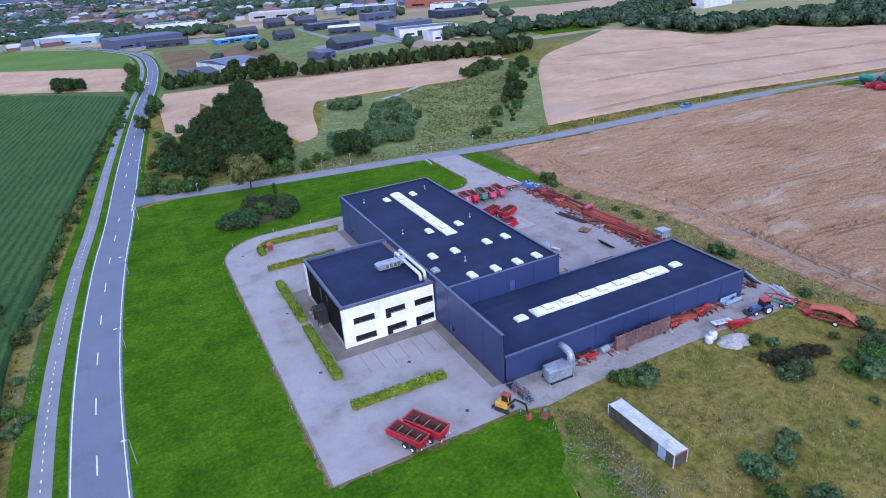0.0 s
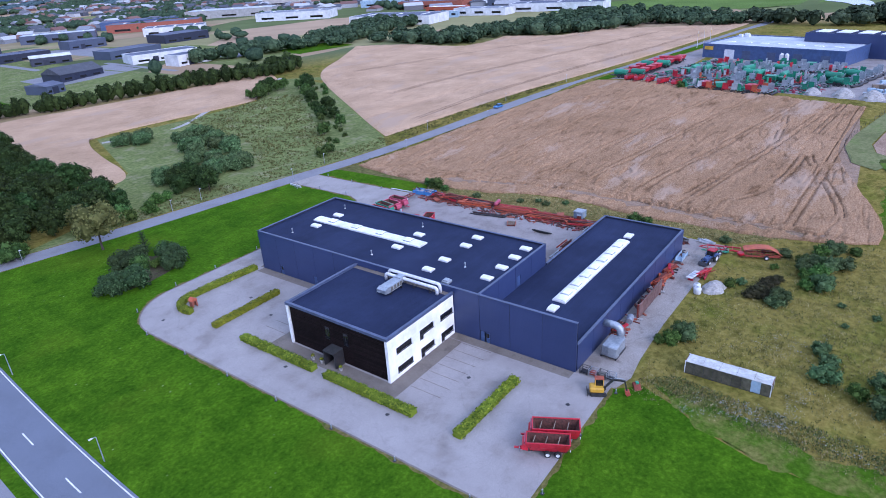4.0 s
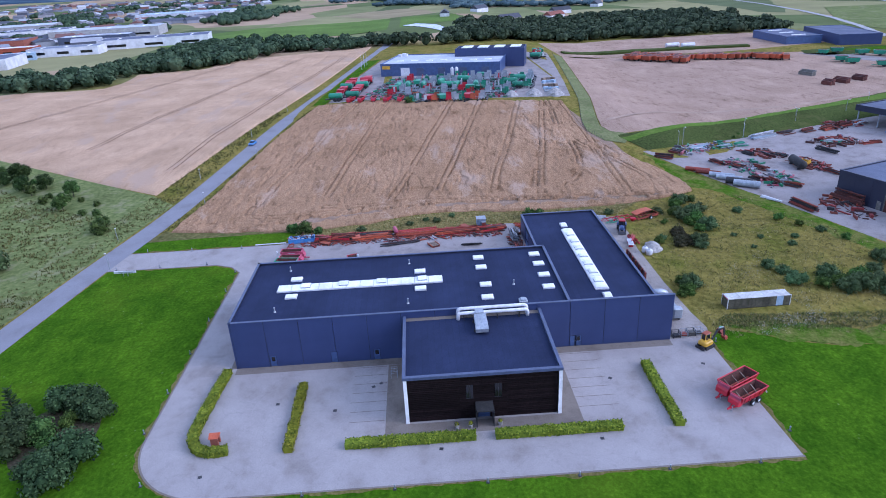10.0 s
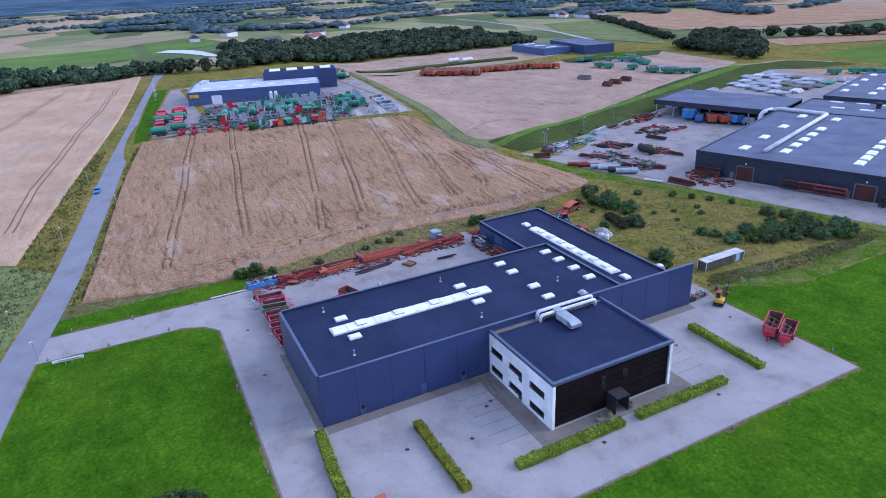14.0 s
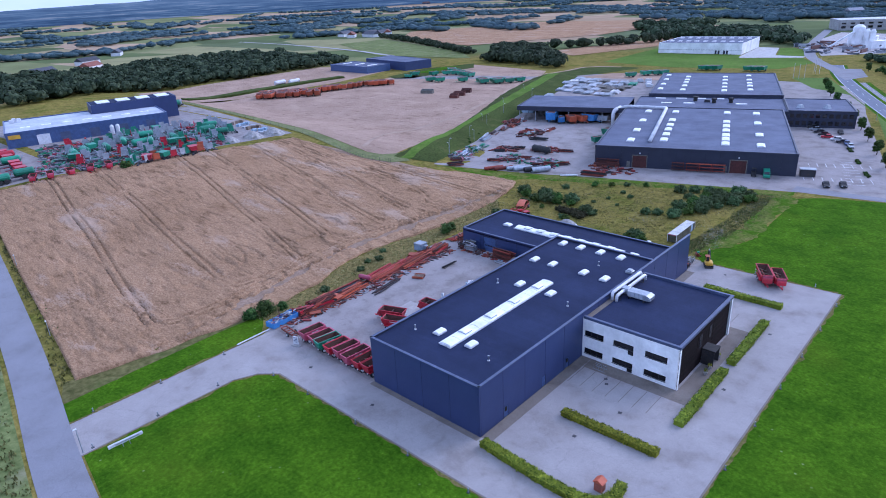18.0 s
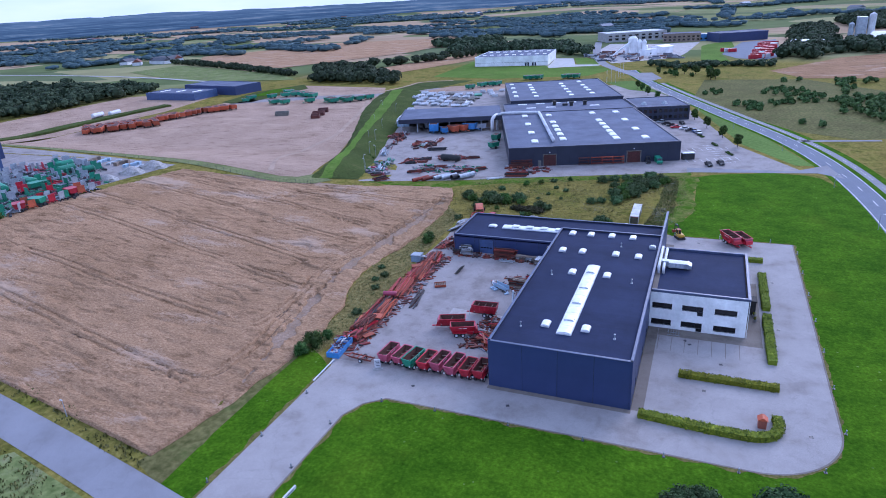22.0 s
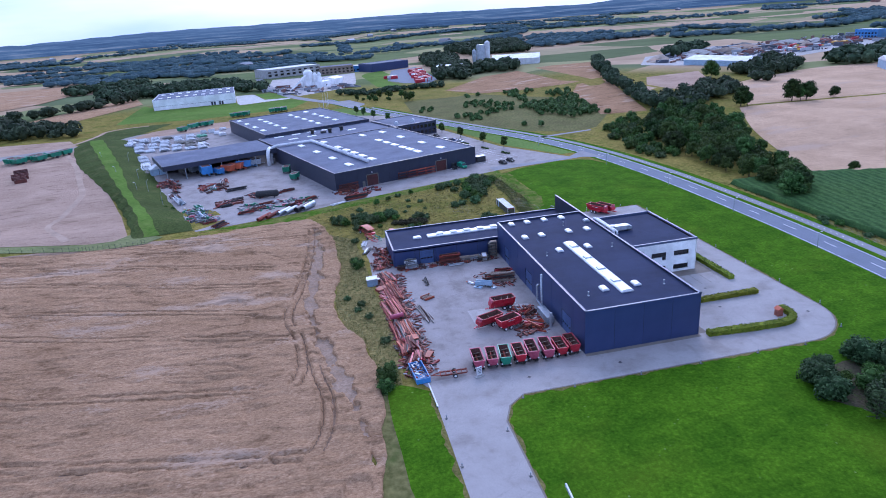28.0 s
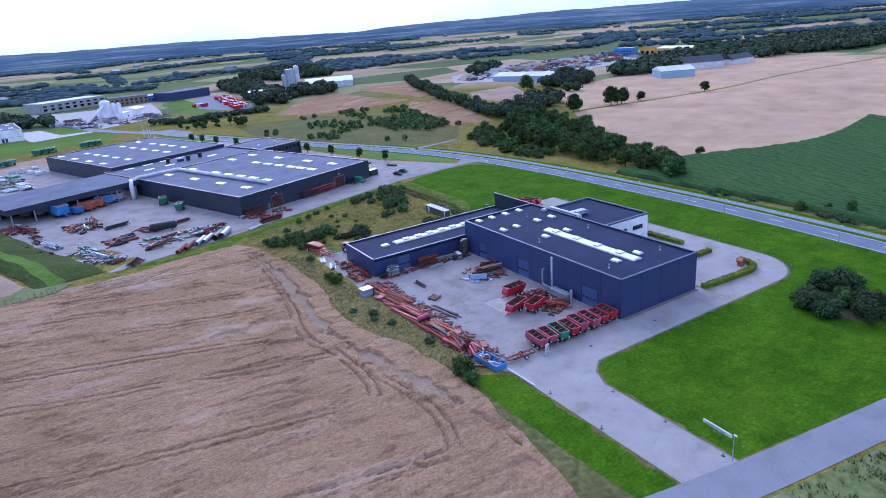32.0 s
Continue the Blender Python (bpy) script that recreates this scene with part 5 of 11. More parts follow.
# farmland south-east of the storage field
patch("tan_field", [(732, -529), (679, -630), (656, -752), (404, -772), (368, -677), (385, -499), (464, -349), (624, -401)], M_WHEAT, "wide tan stubble field beyond the copse", 0.5, 60, "field")
patch("tan_field", [(341, -317), (316, -397), (286, -479), (260, -394), (297, -294)], M_WHEAT, "tan wheat field behind the warehouse", 0.3, 40, "field")
patch("olive_field", [(664, -331), (653, -399), (431, -299), (377, -251), (494, -241)], M_SCRUB, "olive green meadow beyond the dark halls", 0.3, 40, "field")
patch("hall_lawn", [(357, -129), (364, -176), (348, -220), (329, -197), (332, -130), (343, -123)], M_BANK, "dark green hedged ground beside the dark halls", 0.2, 20)
patch("hall_lawn", [(352, -150), (357, -190), (346, -205), (341, -160)], M_LAWN, "mown lawn beside the dark halls", 0.26, 20)
patch("storage_road", [(345, -120), (333, -126), (296, -141), (247, -158), (238, -166), (244, -176), (253, -171), (300, -158), (340, -138)], M_YARD, "paved strip along the storage field", 0.2, 8, "pavement")
solid("country_lane", ribbon([(900, -330), (760, -312), (635, -289), (548, -268), (472, -243), (400, -215)], -2.6, 2.6, 0.35), M_CONC, "pale country lane between fields", "road", kind="structure")

# ---- buildings ----


def wall_mesh(length, height, thick, holes=(), z0=0.0):
    """A wall along x from 0 to length, its face at y=0 and its back at y=thick, with openings (x0, z0, x1, z1) through it."""
    m = Mesh()
    xs = sorted({0.0, length, *[h[0] for h in holes], *[h[2] for h in holes]})
    zs = sorted({z0, height, *[h[1] for h in holes], *[h[3] for h in holes]})

    def full(i, j):
        if not (0 <= i < len(xs) - 1 and 0 <= j < len(zs) - 1):
            return False
        cx, cz = (xs[i] + xs[i + 1]) / 2, (zs[j] + zs[j + 1]) / 2
        return not any(h[0] < cx < h[2] and h[1] < cz < h[3] for h in holes)
    for i in range(len(xs) - 1):
        for j in range(len(zs) - 1):
            if not full(i, j):
                continue
            a, b, c, d = xs[i], xs[i + 1], zs[j], zs[j + 1]
            m.add([(a, 0, c), (b, 0, c), (b, 0, d), (a, 0, d)], [(0, 1, 2, 3)])
            m.add([(a, thick, c), (b, thick, c), (b, thick, d), (a, thick, d)], [(3, 2, 1, 0)])
            for di, dj, q in ((-1, 0, ((a, c), (a, d))), (1, 0, ((b, d), (b, c))), (0, -1, ((b, c), (a, c))), (0, 1, ((a, d), (b, d)))):
                if not full(i + di, j + dj):
                    (x1, z1), (x2, z2) = q
                    m.add([(x1, 0, z1), (x2, 0, z2), (x2, thick, z2), (x1, thick, z1)], [(0, 1, 2, 3)])
    return m


def panel_wall(owner, start, heading, length, height, count, z0=0.0, holes=(), material=None, thick=0.2, cap=True, capmat=None):
    """A wall of steel panels with dark recessed joints and a flashing on top. start: its left end seen from outside; heading: degrees."""
    at = pose(start[0], start[1], 0, 0, 0, heading)
    w = length / count
    g = 0.04
    for k in range(count):
        a, b = k * w + g, (k + 1) * w - g
        hs = [(max(h[0] - a, 0.0), h[1], min(h[2] - a, b - a), h[3]) for h in holes if h[0] < b and h[2] > a]
        part("panel", wall_mesh(b - a, height, thick, hs, z0), material or M_BLUE, owner, "", at @ pose(a, 0, 0))
    part("joint_backing", wall_mesh(length, height - 0.02, 0.05, holes, z0), M_JOINT, owner, "", at @ pose(0, 0.06 + thick, 0))
    for k in range(1, count):
        if not any(h[0] < k * w < h[2] for h in holes):
            part("joint", Mesh().box(k * w - g, 0.03, z0, k * w + g, thick + 0.06, height - 0.01), M_JOINT, owner, "", at)
    if cap:
        part("flashing", Mesh().box(-0.06, -0.07, height, length + 0.06, thick + 0.2, height + 0.09, None, 0.02), capmat or M_BLUETRIM, owner, "", at)


def steel_door(owner, at, w=1.1, h=2.05, light=True, name="door"):
    """A flush steel door in its frame, at its lower left corner, with a pane and a handle."""
    d = part(name, Mesh().box(0, 0.05, 0, w, 0.1, h), M_BLUEDOOR, owner, "", at)
    f = Mesh().box(-0.07, 0.0, 0, 0, 0.12, h + 0.07).box(w, 0.0, 0, w + 0.07, 0.12, h + 0.07).box(0, 0.0, h, w, 0.12, h + 0.07)
    part("door_frame", f, M_JOINT, d)
    if light:
        part("pane", Mesh().box(0.2, 0.035, 1.0, w - 0.2, 0.048, h - 0.2), M_GLASS, d)
    part("handle", Mesh().tube((w - 0.12, 0.0, 1.0), (w - 0.26, 0.0, 1.0), 0.02, 6).tube((w - 0.12, 0.0, 1.0), (w - 0.12, 0.05, 1.0), 0.02, 6), M_GALV, d)
    return d


def gate(owner, at, w, h):
    """A sectional gate of wide slats with a row of panes."""
    d = part("gate", Mesh().box(0, 0.09, 0, w, 0.12, h), M_BLUEDOOR, owner, "blue sectional gate", at)
    n = 6
    for k in range(n):
        part("slat", Mesh().box(0.05, 0.04, k * h / n + 0.02, w - 0.05, 0.088, (k + 1) * h / n - 0.02, None, 0.015), M_BLUEDOOR, d)
    for k in range(4):
        part("pane", Mesh().box(0.3 + k * (w - 0.4) / 4, 0.02, 2 * h / n + 0.15, 0.3 + k * (w - 0.4) / 4 + 0.6, 0.038, 3 * h / n - 0.15), M_GLASS, d)
    part("gate_frame", Mesh().box(-0.15, -0.02, 0, 0, 0.13, h + 0.15).box(w, -0.02, 0, w + 0.15, 0.13, h + 0.15).box(0, -0.02, h, w, 0.13, h + 0.15), M_JOINT, d)


def roof_dome(owner, x, y, z, lx=1.25, ly=1.85):
    """A milky barrel dome on an upstand."""
    up = part("skylight", Mesh().box(-lx / 2 - 0.1, -ly / 2 - 0.1, 0, lx / 2 + 0.1, ly / 2 + 0.1, 0.28, None, 0.04), M_OFFWHITE, owner, "", pose(x, y, z))
    m, n = Mesh(), 8
    prof = [(-lx / 2 * math.cos(math.pi * i / n), 0.28 + 0.2 * math.sin(math.pi * i / n)) for i in range(n + 1)]
    m.prism(prof, -ly / 2, ly / 2)
    part("dome", m, M_DOME, up)


def barrel_light(owner, along, x, y, z, length, width, vents):
    """A long barrel rooflight made of arched bays, with raised vent hatches."""
    at = pose(x, y, z, 0, 0, 0 if along == "y" else -90)
    m, n = Mesh(), 10
    root = part("barrel_skylight", Mesh().box(-width / 2 - 0.12, -0.12, 0, width / 2 + 0.12, length + 0.12, 0.25, None, 0.03), M_OFFWHITE, owner, "long milky barrel rooflight", at)
    bays = max(2, round(length / 2.4))
    for b in range(bays):
        mm = Mesh()
        prof = [(-width / 2 * math.cos(math.pi * i / n), 0.25 + 0.26 * math.sin(math.pi * i / n)) for i in range(n + 1)]
        mm.prism(prof, b * length / bays + 0.06, (b + 1) * length / bays - 0.06)
        part("bay", mm, M_DOME, root)
    for v in vents:
        y = v * length
        curb = part("vent_curb", Mesh().box(-width * 0.36, y - 0.85, 0.3, width * 0.36, y + 0.85, 0.6, None, 0.03), M_GALV, root)
        part("vent_hatch", Mesh().prism([(-width * 0.36, 0.61), (width * 0.36, 0.61), (width * 0.2, 0.8), (-width * 0.2, 0.8)], y - 0.8, y + 0.8), M_DOME, curb)


def roof_pipe(owner, x, y, z):
    p = part("vent_pipe", Mesh().lathe([(0.09, 0), (0.09, 0.75), (0.16, 0.78), (0.16, 0.92), (0.0, 0.98)], n=8), M_GALV, owner, "", pose(x, y, z))
    part("collar", Mesh().lathe([(0.22, 0.0), (0.2, 0.1), (0.1, 0.14)], n=8), M_OFFWHITE, p)


# the works: long hall, low wing, screen wall
hall = thing("works_hall", "dark blue steel-clad works hall with flat roof and skylights", "hall", pose(0, 0, 0))
HX0, HX1, HY0, HY1, HT = 41.5, 64.7, 92.2, 148.3, 8.68
panel_wall(hall, (HX0, HY1), -90, HY1 - HY0, HT, 10, 0, [(HY1 - y - 0.55, 0.0, HY1 - y + 0.55, 2.1) for y in (142.0, 131.85, 124.7)])
for y in (142.0, 131.85, 124.7):
    steel_door(hall, pose(HX0, y + 0.5, 0.02, 0, 0, -90), 1.0, 2.0, y != 131.85)
panel_wall(hall, (HX1, HY1), 180, HX1 - HX0, HT, 4)
back_gates = ((98.6, 3.2, 4.2), (114.9, 4.3, 4.3), (137.1, 4.6, 4.2))
panel_wall(hall, (HX1, HY0), 90, HY1 - HY0, HT, 10, 0, [(y - HY0, 0.0, y - HY0 + w, h) for y, w, h in back_gates])
for y, w, h in back_gates:
    gate(hall, pose(HX1, y, 0.02, 0, 0, 90), w, h)
panel_wall(hall, (HX0 + 0.5, HY0), 0, HX1 - HX0 - 0.5, HT, 4, 4.0, [(11.9, 4.5, 13.1, 6.5)])
steel_door(hall, pose(HX0 + 12.4, HY0, 4.52), 1.2, 1.95, False)
part("roof", Mesh().box(HX0 + 0.25, HY0 + 0.25, 8.0, HX1 - 0.25, HY1 - 0.25, 8.3), M_ROOF, hall)
barrel_light(hall, "y", 53.4, 112.9, 8.3, 29.4, 2.3, (0.12, 0.37, 0.6, 0.83))
for x, y in ((61.5, 94.7), (57.2, 94.6), (52.5, 94.5), (47.8, 94.6), (61.5, 105.5), (57.2, 105.4), (50.1, 105.3), (45.4, 105.5), (57.1, 116.8), (50.2, 116.8), (57.0, 139.6), (50.2, 139.5)):
    roof_dome(hall, x, y, 8.3)
part("roof_fan", Mesh().box(-0.7, -0.7, 0, 0.7, 0.7, 0.45, None, 0.08).box(-0.5, -0.5, 0.45, 0.5, 0.5, 0.7, None, 0.1), M_GALV, hall, "", pose(43.1, 99.8, 8.3))
for x, y in ((49.6, 100.4), (60.9, 118.8), (45.2, 119.0), (61.0, 141.4), (45.2, 141.4)):
    roof_pipe(hall, x, y, 8.3)

WX1, WY0, WT = 92.7, 74.8, 4.66
wing = thing("works_wing", "low dark blue steel-clad wing with a long barrel rooflight", "hall", pose(0, 0, 0))
panel_wall(wing, (HX0, HY0), -90, HY0 - WY0, HT, 3, 0, [(0.1, 0.0, 1.2, 2.1), (HY0 - 90.75 - 0.5, 0.0, HY0 - 90.75 + 0.6, 2.1)], thick=0.24)
steel_door(wing, pose(HX0, HY0 - 0.15, 0.02, 0, 0, -90), 1.0, 2.0, False)
steel_door(wing, pose(HX0, 91.2, 0.02, 0, 0, -90), 1.0, 2.0)
panel_wall(wing, (HX0 + 0.5, WY0), 0, WX1 - HX0 - 0.5, WT, 9)
panel_wall(wing, (WX1, WY0), 90, HY0 - WY0, WT, 3)
panel_wall(wing, (WX1, HY0), 180, WX1 - HX1, WT, 5, 0, [(6.9, 0.0, 10.5, 3.7)])
gate(wing, pose(85.8, HY0, 0.02, 0, 0, 180), 3.6, 3.7)
part("roof", Mesh().box(HX0 + 0.5, WY0 + 0.25, 4.0, WX1 - 0.25, HY0 - 0.0, 4.3), M_ROOF, wing)
barrel_light(wing, "x", 53.0, 83.5, 4.3, 29.0, 2.3, (0.1, 0.23, 0.36, 0.49, 0.62, 0.75, 0.88))
for x, y in ((50.4, 83.3), (84.9, 83.6)):
    roof_dome(wing, x, y, 4.3, 2.0, 1.3)

# the office block
OX0, OX1, OY0, OY1, OT = 24.3, 41.5, 97.3, 119.8, 7.92
office = thing("office_block", "two-storey office block with white side walls and black front", "office building", pose(0, 0, 0))


def office_side(at, mirror, lower_tail):
    """A white side wall with its two rows of windows; one window in each row has a tail that makes an L."""
    w = OX1 - OX0 - 0.2
    full = [(26.2, 4.2, 30.0, 5.3), (32.0, 4.25, 35.7, 5.3), (37.5, 4.2, 41.1, 5.3), (26.2, 0.75, 30.0, 1.85), (32.0, 0.8, 35.7, 1.9), (37.5, 0.75, 41.1, 1.85)]
    tails = [(32.0 if not mirror else 31.3 + 0.7, 3.35, 33.0, 4.25), (32.0, 0.0, 33.0, 0.8)]
    if lower_tail:
        tails.append((37.5, 0.0, 38.5, 0.75))
    hs = []
    for a, b, c, d in full + tails:
        a, c = a - OX0, c - OX0
        if mirror:
            a, c = w + 0.2 - c, w + 0.2 - a
        hs.append((a, max(b, 0.0), c, d))
    part("side_wall", wall_mesh(w, OT - 0.1, 0.35, hs), M_WHITEWALL, office, "white rendered side wall", at)
    for a, b, c, d in hs:
        win = part("window", Mesh().box(a, 0.2, b, c, 0.24, d), M_GLASS, office, "", at)
        k = max(1, round((c - a) / 1.25))
        fr = Mesh()
        for i in range(k + 1):
            x = min(max(a + (c - a) * i / k, a + 0.03), c - 0.03)
            fr.box(x - 0.03, 0.15, b, x + 0.03, 0.2, d)
        fr.box(a, 0.15, d - 0.06, c, 0.2, d).box(a, 0.15, b, c, 0.2, b + 0.06)
        part("window_frame", fr, M_BLACK, win)
        if b > 0.5 and c - a > 2:
            part("window_sill", Mesh().box(a - 0.03, -0.05, b - 0.05, c + 0.03, 0.14, b), M_DARKSTEEL, win)


office_side(pose(OX0, OY0, 0), False, True)
office_side(pose(OX1 - 0.2 + 0.2, OY1, 0, 0, 0, 180) @ pose(0, 0, 0), True, False)
for y in (OY0, OY1):
    s = 1 if y == OY0 else -1
    part("wall_fin", Mesh().box(OX0 - 0.05, min(y, y + 0.5 * s), 0, OX0 + 0.02, max(y, y + 0.5 * s), OT - 0.1), M_WHITEWALL, office, "white wall end")
fw = OY1 - OY0 - 1.0
at_front = pose(OX0 + 0.35, OY1 - 0.5, 0, 0, 0, -90)
part("front_wall", wall_mesh(fw, OT - 0.2, 0.3, [(9.9, 0.0, 11.7, 2.3)]), M_BOARD, office, "black front wall", at_front)
rows_n = 24
for k in range(rows_n):
    z = 0.1 + k * (OT - 0.4) / rows_n
    for a, b in ((0.05, 7.4), (7.46, 9.8), (11.8, 14.1), (14.16, 21.45)) if z < 2.4 else ((0.05, 7.4), (7.46, 14.1), (14.16, 21.45)):
        part("board", Mesh().box(a, -0.09, z, b, -0.02, z + 0.26), M_BOARD, office, "", at_front)
for k, (a, z, w, h) in enumerate(((8.3, 3.6, 1.0, 2.2), (12.4, 3.6, 1.0, 2.2))):
    win = part("window", Mesh().box(a, -0.13, z, a + w, -0.1, z + h), M_GLASS, office, "dark window flush with the boards", at_front)
    part("window_frame", Mesh().box(a - 0.05, -0.14, z - 0.05, a + w + 0.05, -0.1, z).box(a - 0.05, -0.14, z + h, a + w + 0.05, -0.1, z + h + 0.05)
         .box(a + w / 2 - 0.03, -0.15, z, a + w / 2 + 0.03, -0.131, z + h), M_BLACK, win)
steel_door(office, at_front @ pose(9.95, 0.05, 0.02), 1.7, 2.2, True, "entrance_door")
porch = part("porch", Mesh().box(-1.25, -2.2, 2.75, 1.25, 0.0, 3.0, None, 0.03), M_BLACK, office, "dark entrance porch", at_front @ pose(10.8, -0.16, 0))
for s in (-1, 1):
    part("porch_side", Mesh().box(s * 1.2 - 0.05, -2.1, 0.05, s * 1.2 + 0.05, -0.02, 2.75), M_DARKSTEEL, porch)
part("roof", Mesh().box(OX0 + 0.3, OY0 + 0.3, 7.2, OX1 - 0.02, OY1 - 0.3, 7.5), M_ROOF, office)
for x0, y0, x1, y1 in ((OX0 - 0.12, OY0 - 0.08, OX0 + 0.42, OY1 + 0.08), (OX0 + 0.42, OY0 - 0.08, OX1 - 0.05, OY0 + 0.42), (OX0 + 0.42, OY1 - 0.42, OX1 - 0.05, OY1 + 0.08)):
    part("parapet", Mesh().box(x0, y0, 7.5, x1, y1, OT + 0.06, None, 0.03), M_BLUETRIM, office, "blue metal parapet")
part("felt_strip", Mesh().box(OX1 - 1.0, OY0 + 0.42, 7.5, OX1 - 0.05, OY1 - 0.42, 7.53), M_APRON, office)

# air handling plant on the office roof
ahu = thing("air_handling_unit", "galvanised air handling unit with round ducts on the office roof", "ventilation unit", pose(0, 0, 7.5))
part("cabinet", Mesh().box(35.6, 106.5, 0.35, 39.2, 108.4, 1.4, None, 0.03), M_GALV, ahu)
for x in (36.3, 37.1, 37.9, 38.6):
    part("louvre", Mesh().box(x, 106.46, 0.5, x + 0.5, 106.5, 1.25), M_GREYBOX, ahu)
    part("access_panel", Mesh().box(x, 108.4, 0.45, x + 0.55, 108.43, 1.3), M_PALEROOF, ahu)
part("intake_hood", Mesh().prism([(34.8, 0.5), (35.6, 0.3), (35.6, 1.4), (34.8, 1.1)], 106.5, 108.5), M_GALV, ahu)
for x in (36.0, 38.8):
    part("skid", Mesh().box(x - 0.08, 106.3, 0, x + 0.08, 108.7, 0.35), M_DARKSTEEL, ahu)
part("duct", Mesh().box(39.2, 106.8, 0.5, 40.6, 108.2, 1.6, None, 0.05), M_GALV, ahu)


def pipe_run(points, r, n=10):
    """A bent round duct: straight lengths with rounded elbows."""
    pts = [Vector(p) for p in points]
    line = [pts[0]]
    for a, b, c in zip(pts, pts[1:], pts[2:]):
        d0, d1 = (a - b).normalized(), (c - b).normalized()
        e = min(2.2 * r, (a - b).length * 0.45, (c - b).length * 0.45)
        for i in range(6):
            t = i / 5
            p0, p1 = b + d0 * e, b + d1 * e
            line.append((1 - t) ** 2 * p0 + 2 * t * (1 - t) * b + t * t * p1)
    line.append(pts[-1])
    m = Mesh()
    prev = None
    up = Vector((0.31, 0.17, 0.93)).normalized()
    for i, p in enumerate(line):
        d = (line[min(i + 1, len(line) - 1)] - line[max(i - 1, 0)]).normalized()
        s = d.cross(up).normalized()
        u = s.cross(d).normalized()
        up = u
        m.v += [tuple(p + r * (s * math.cos(2 * math.pi * k / n) + u * math.sin(2 * math.pi * k / n))) for k in range(n)]
    m.f = [(i * n + k, i * n + (k + 1) % n, (i + 1) * n + (k + 1) % n, (i + 1) * n + k) for i in range(len(line) - 1) for k in range(n)]
    m.f += [tuple(range(n - 1, -1, -1)), tuple(range(len(line) * n - n, len(line) * n))]
    return m


for x, e in ((40.0, 0.0), (40.9, 0.35)):
    part("round_duct", pipe_run([(x, 110.9, -0.0), (x, 110.9, 1.15 + e), (x, 107, 1.15 + e), (x, 99.6, 1.15 + e), (x, 99.6, 0.0)], 0.29), M_OFFWHITE, ahu, "white round duct", smooth=True)
for y in (110, 104.5, 101):
    part("stand", Mesh().box(39.6, y - 0.05, 0, 41.2, y + 0.05, 0.1).box(39.62, y - 0.05, 0.1, 39.7, y + 0.05, 0.9).box(41.1, y - 0.05, 0.1, 41.18, y + 0.05, 0.9), M_DARKSTEEL, ahu)

# extraction plant behind the wing
ext = thing("dust_extractor", "pale galvanised extractor with a bent square duct", "ventilation unit", pose(0, 0, 0.04))
part("cabinet", Mesh().box(47.6, 70.9, 0.3, 51.4, 73.3, 2.1, None, 0.06), M_GALV, ext)
part("hood", Mesh().box(47.0, 70.6, 0.7, 48.4, 72.2, 2.5, None, 0.15), M_GALV, ext)
part("base_frame", Mesh().box(47.5, 70.8, 0, 51.5, 71.0, 0.3).box(47.5, 73.2, 0, 51.5, 73.4, 0.3), M_DARKSTEEL, ext)
part("duct", pipe_run([(51.9, 74.78, 3.55), (51.9, 71.9, 3.55), (51.9, 71.9, 0.85), (50.9, 71.9, 0.85)], 0.6, 10), M_GALV, ext, smooth=True)
for z in (1.6, 2.4):
    part("duct_flange", Mesh().lathe([(0.6, z), (0.68, z), (0.68, z + 0.08), (0.6, z + 0.08)], (51.9, 71.9, 0), 12), M_GALV, ext)
fil = thing("filter_plant", "galvanised filter box with pipes against the hall", "ventilation unit", pose(0, 0, 0.04))
part("filter_box", Mesh().box(65.6, 129.5, 0.3, 67.2, 135.2, 1.7, None, 0.06), M_GALV, fil)
part("pipe", pipe_run([(66.0, 129.0, 8.6), (66.0, 129.0, 1.2), (66.0, 131, 1.2)], 0.24), M_GALV, fil, smooth=True)
part("pipe", pipe_run([(64.95, 125.4, 4.6), (65.7, 125.4, 4.6), (65.7, 125.4, 1.0), (65.9, 130, 0.9)], 0.22), M_GALV, fil, smooth=True)
part("chimney", Mesh().tube((66.6, 135.9, 0), (66.6, 135.9, 3.0), 0.3, 12), M_GALV, fil)


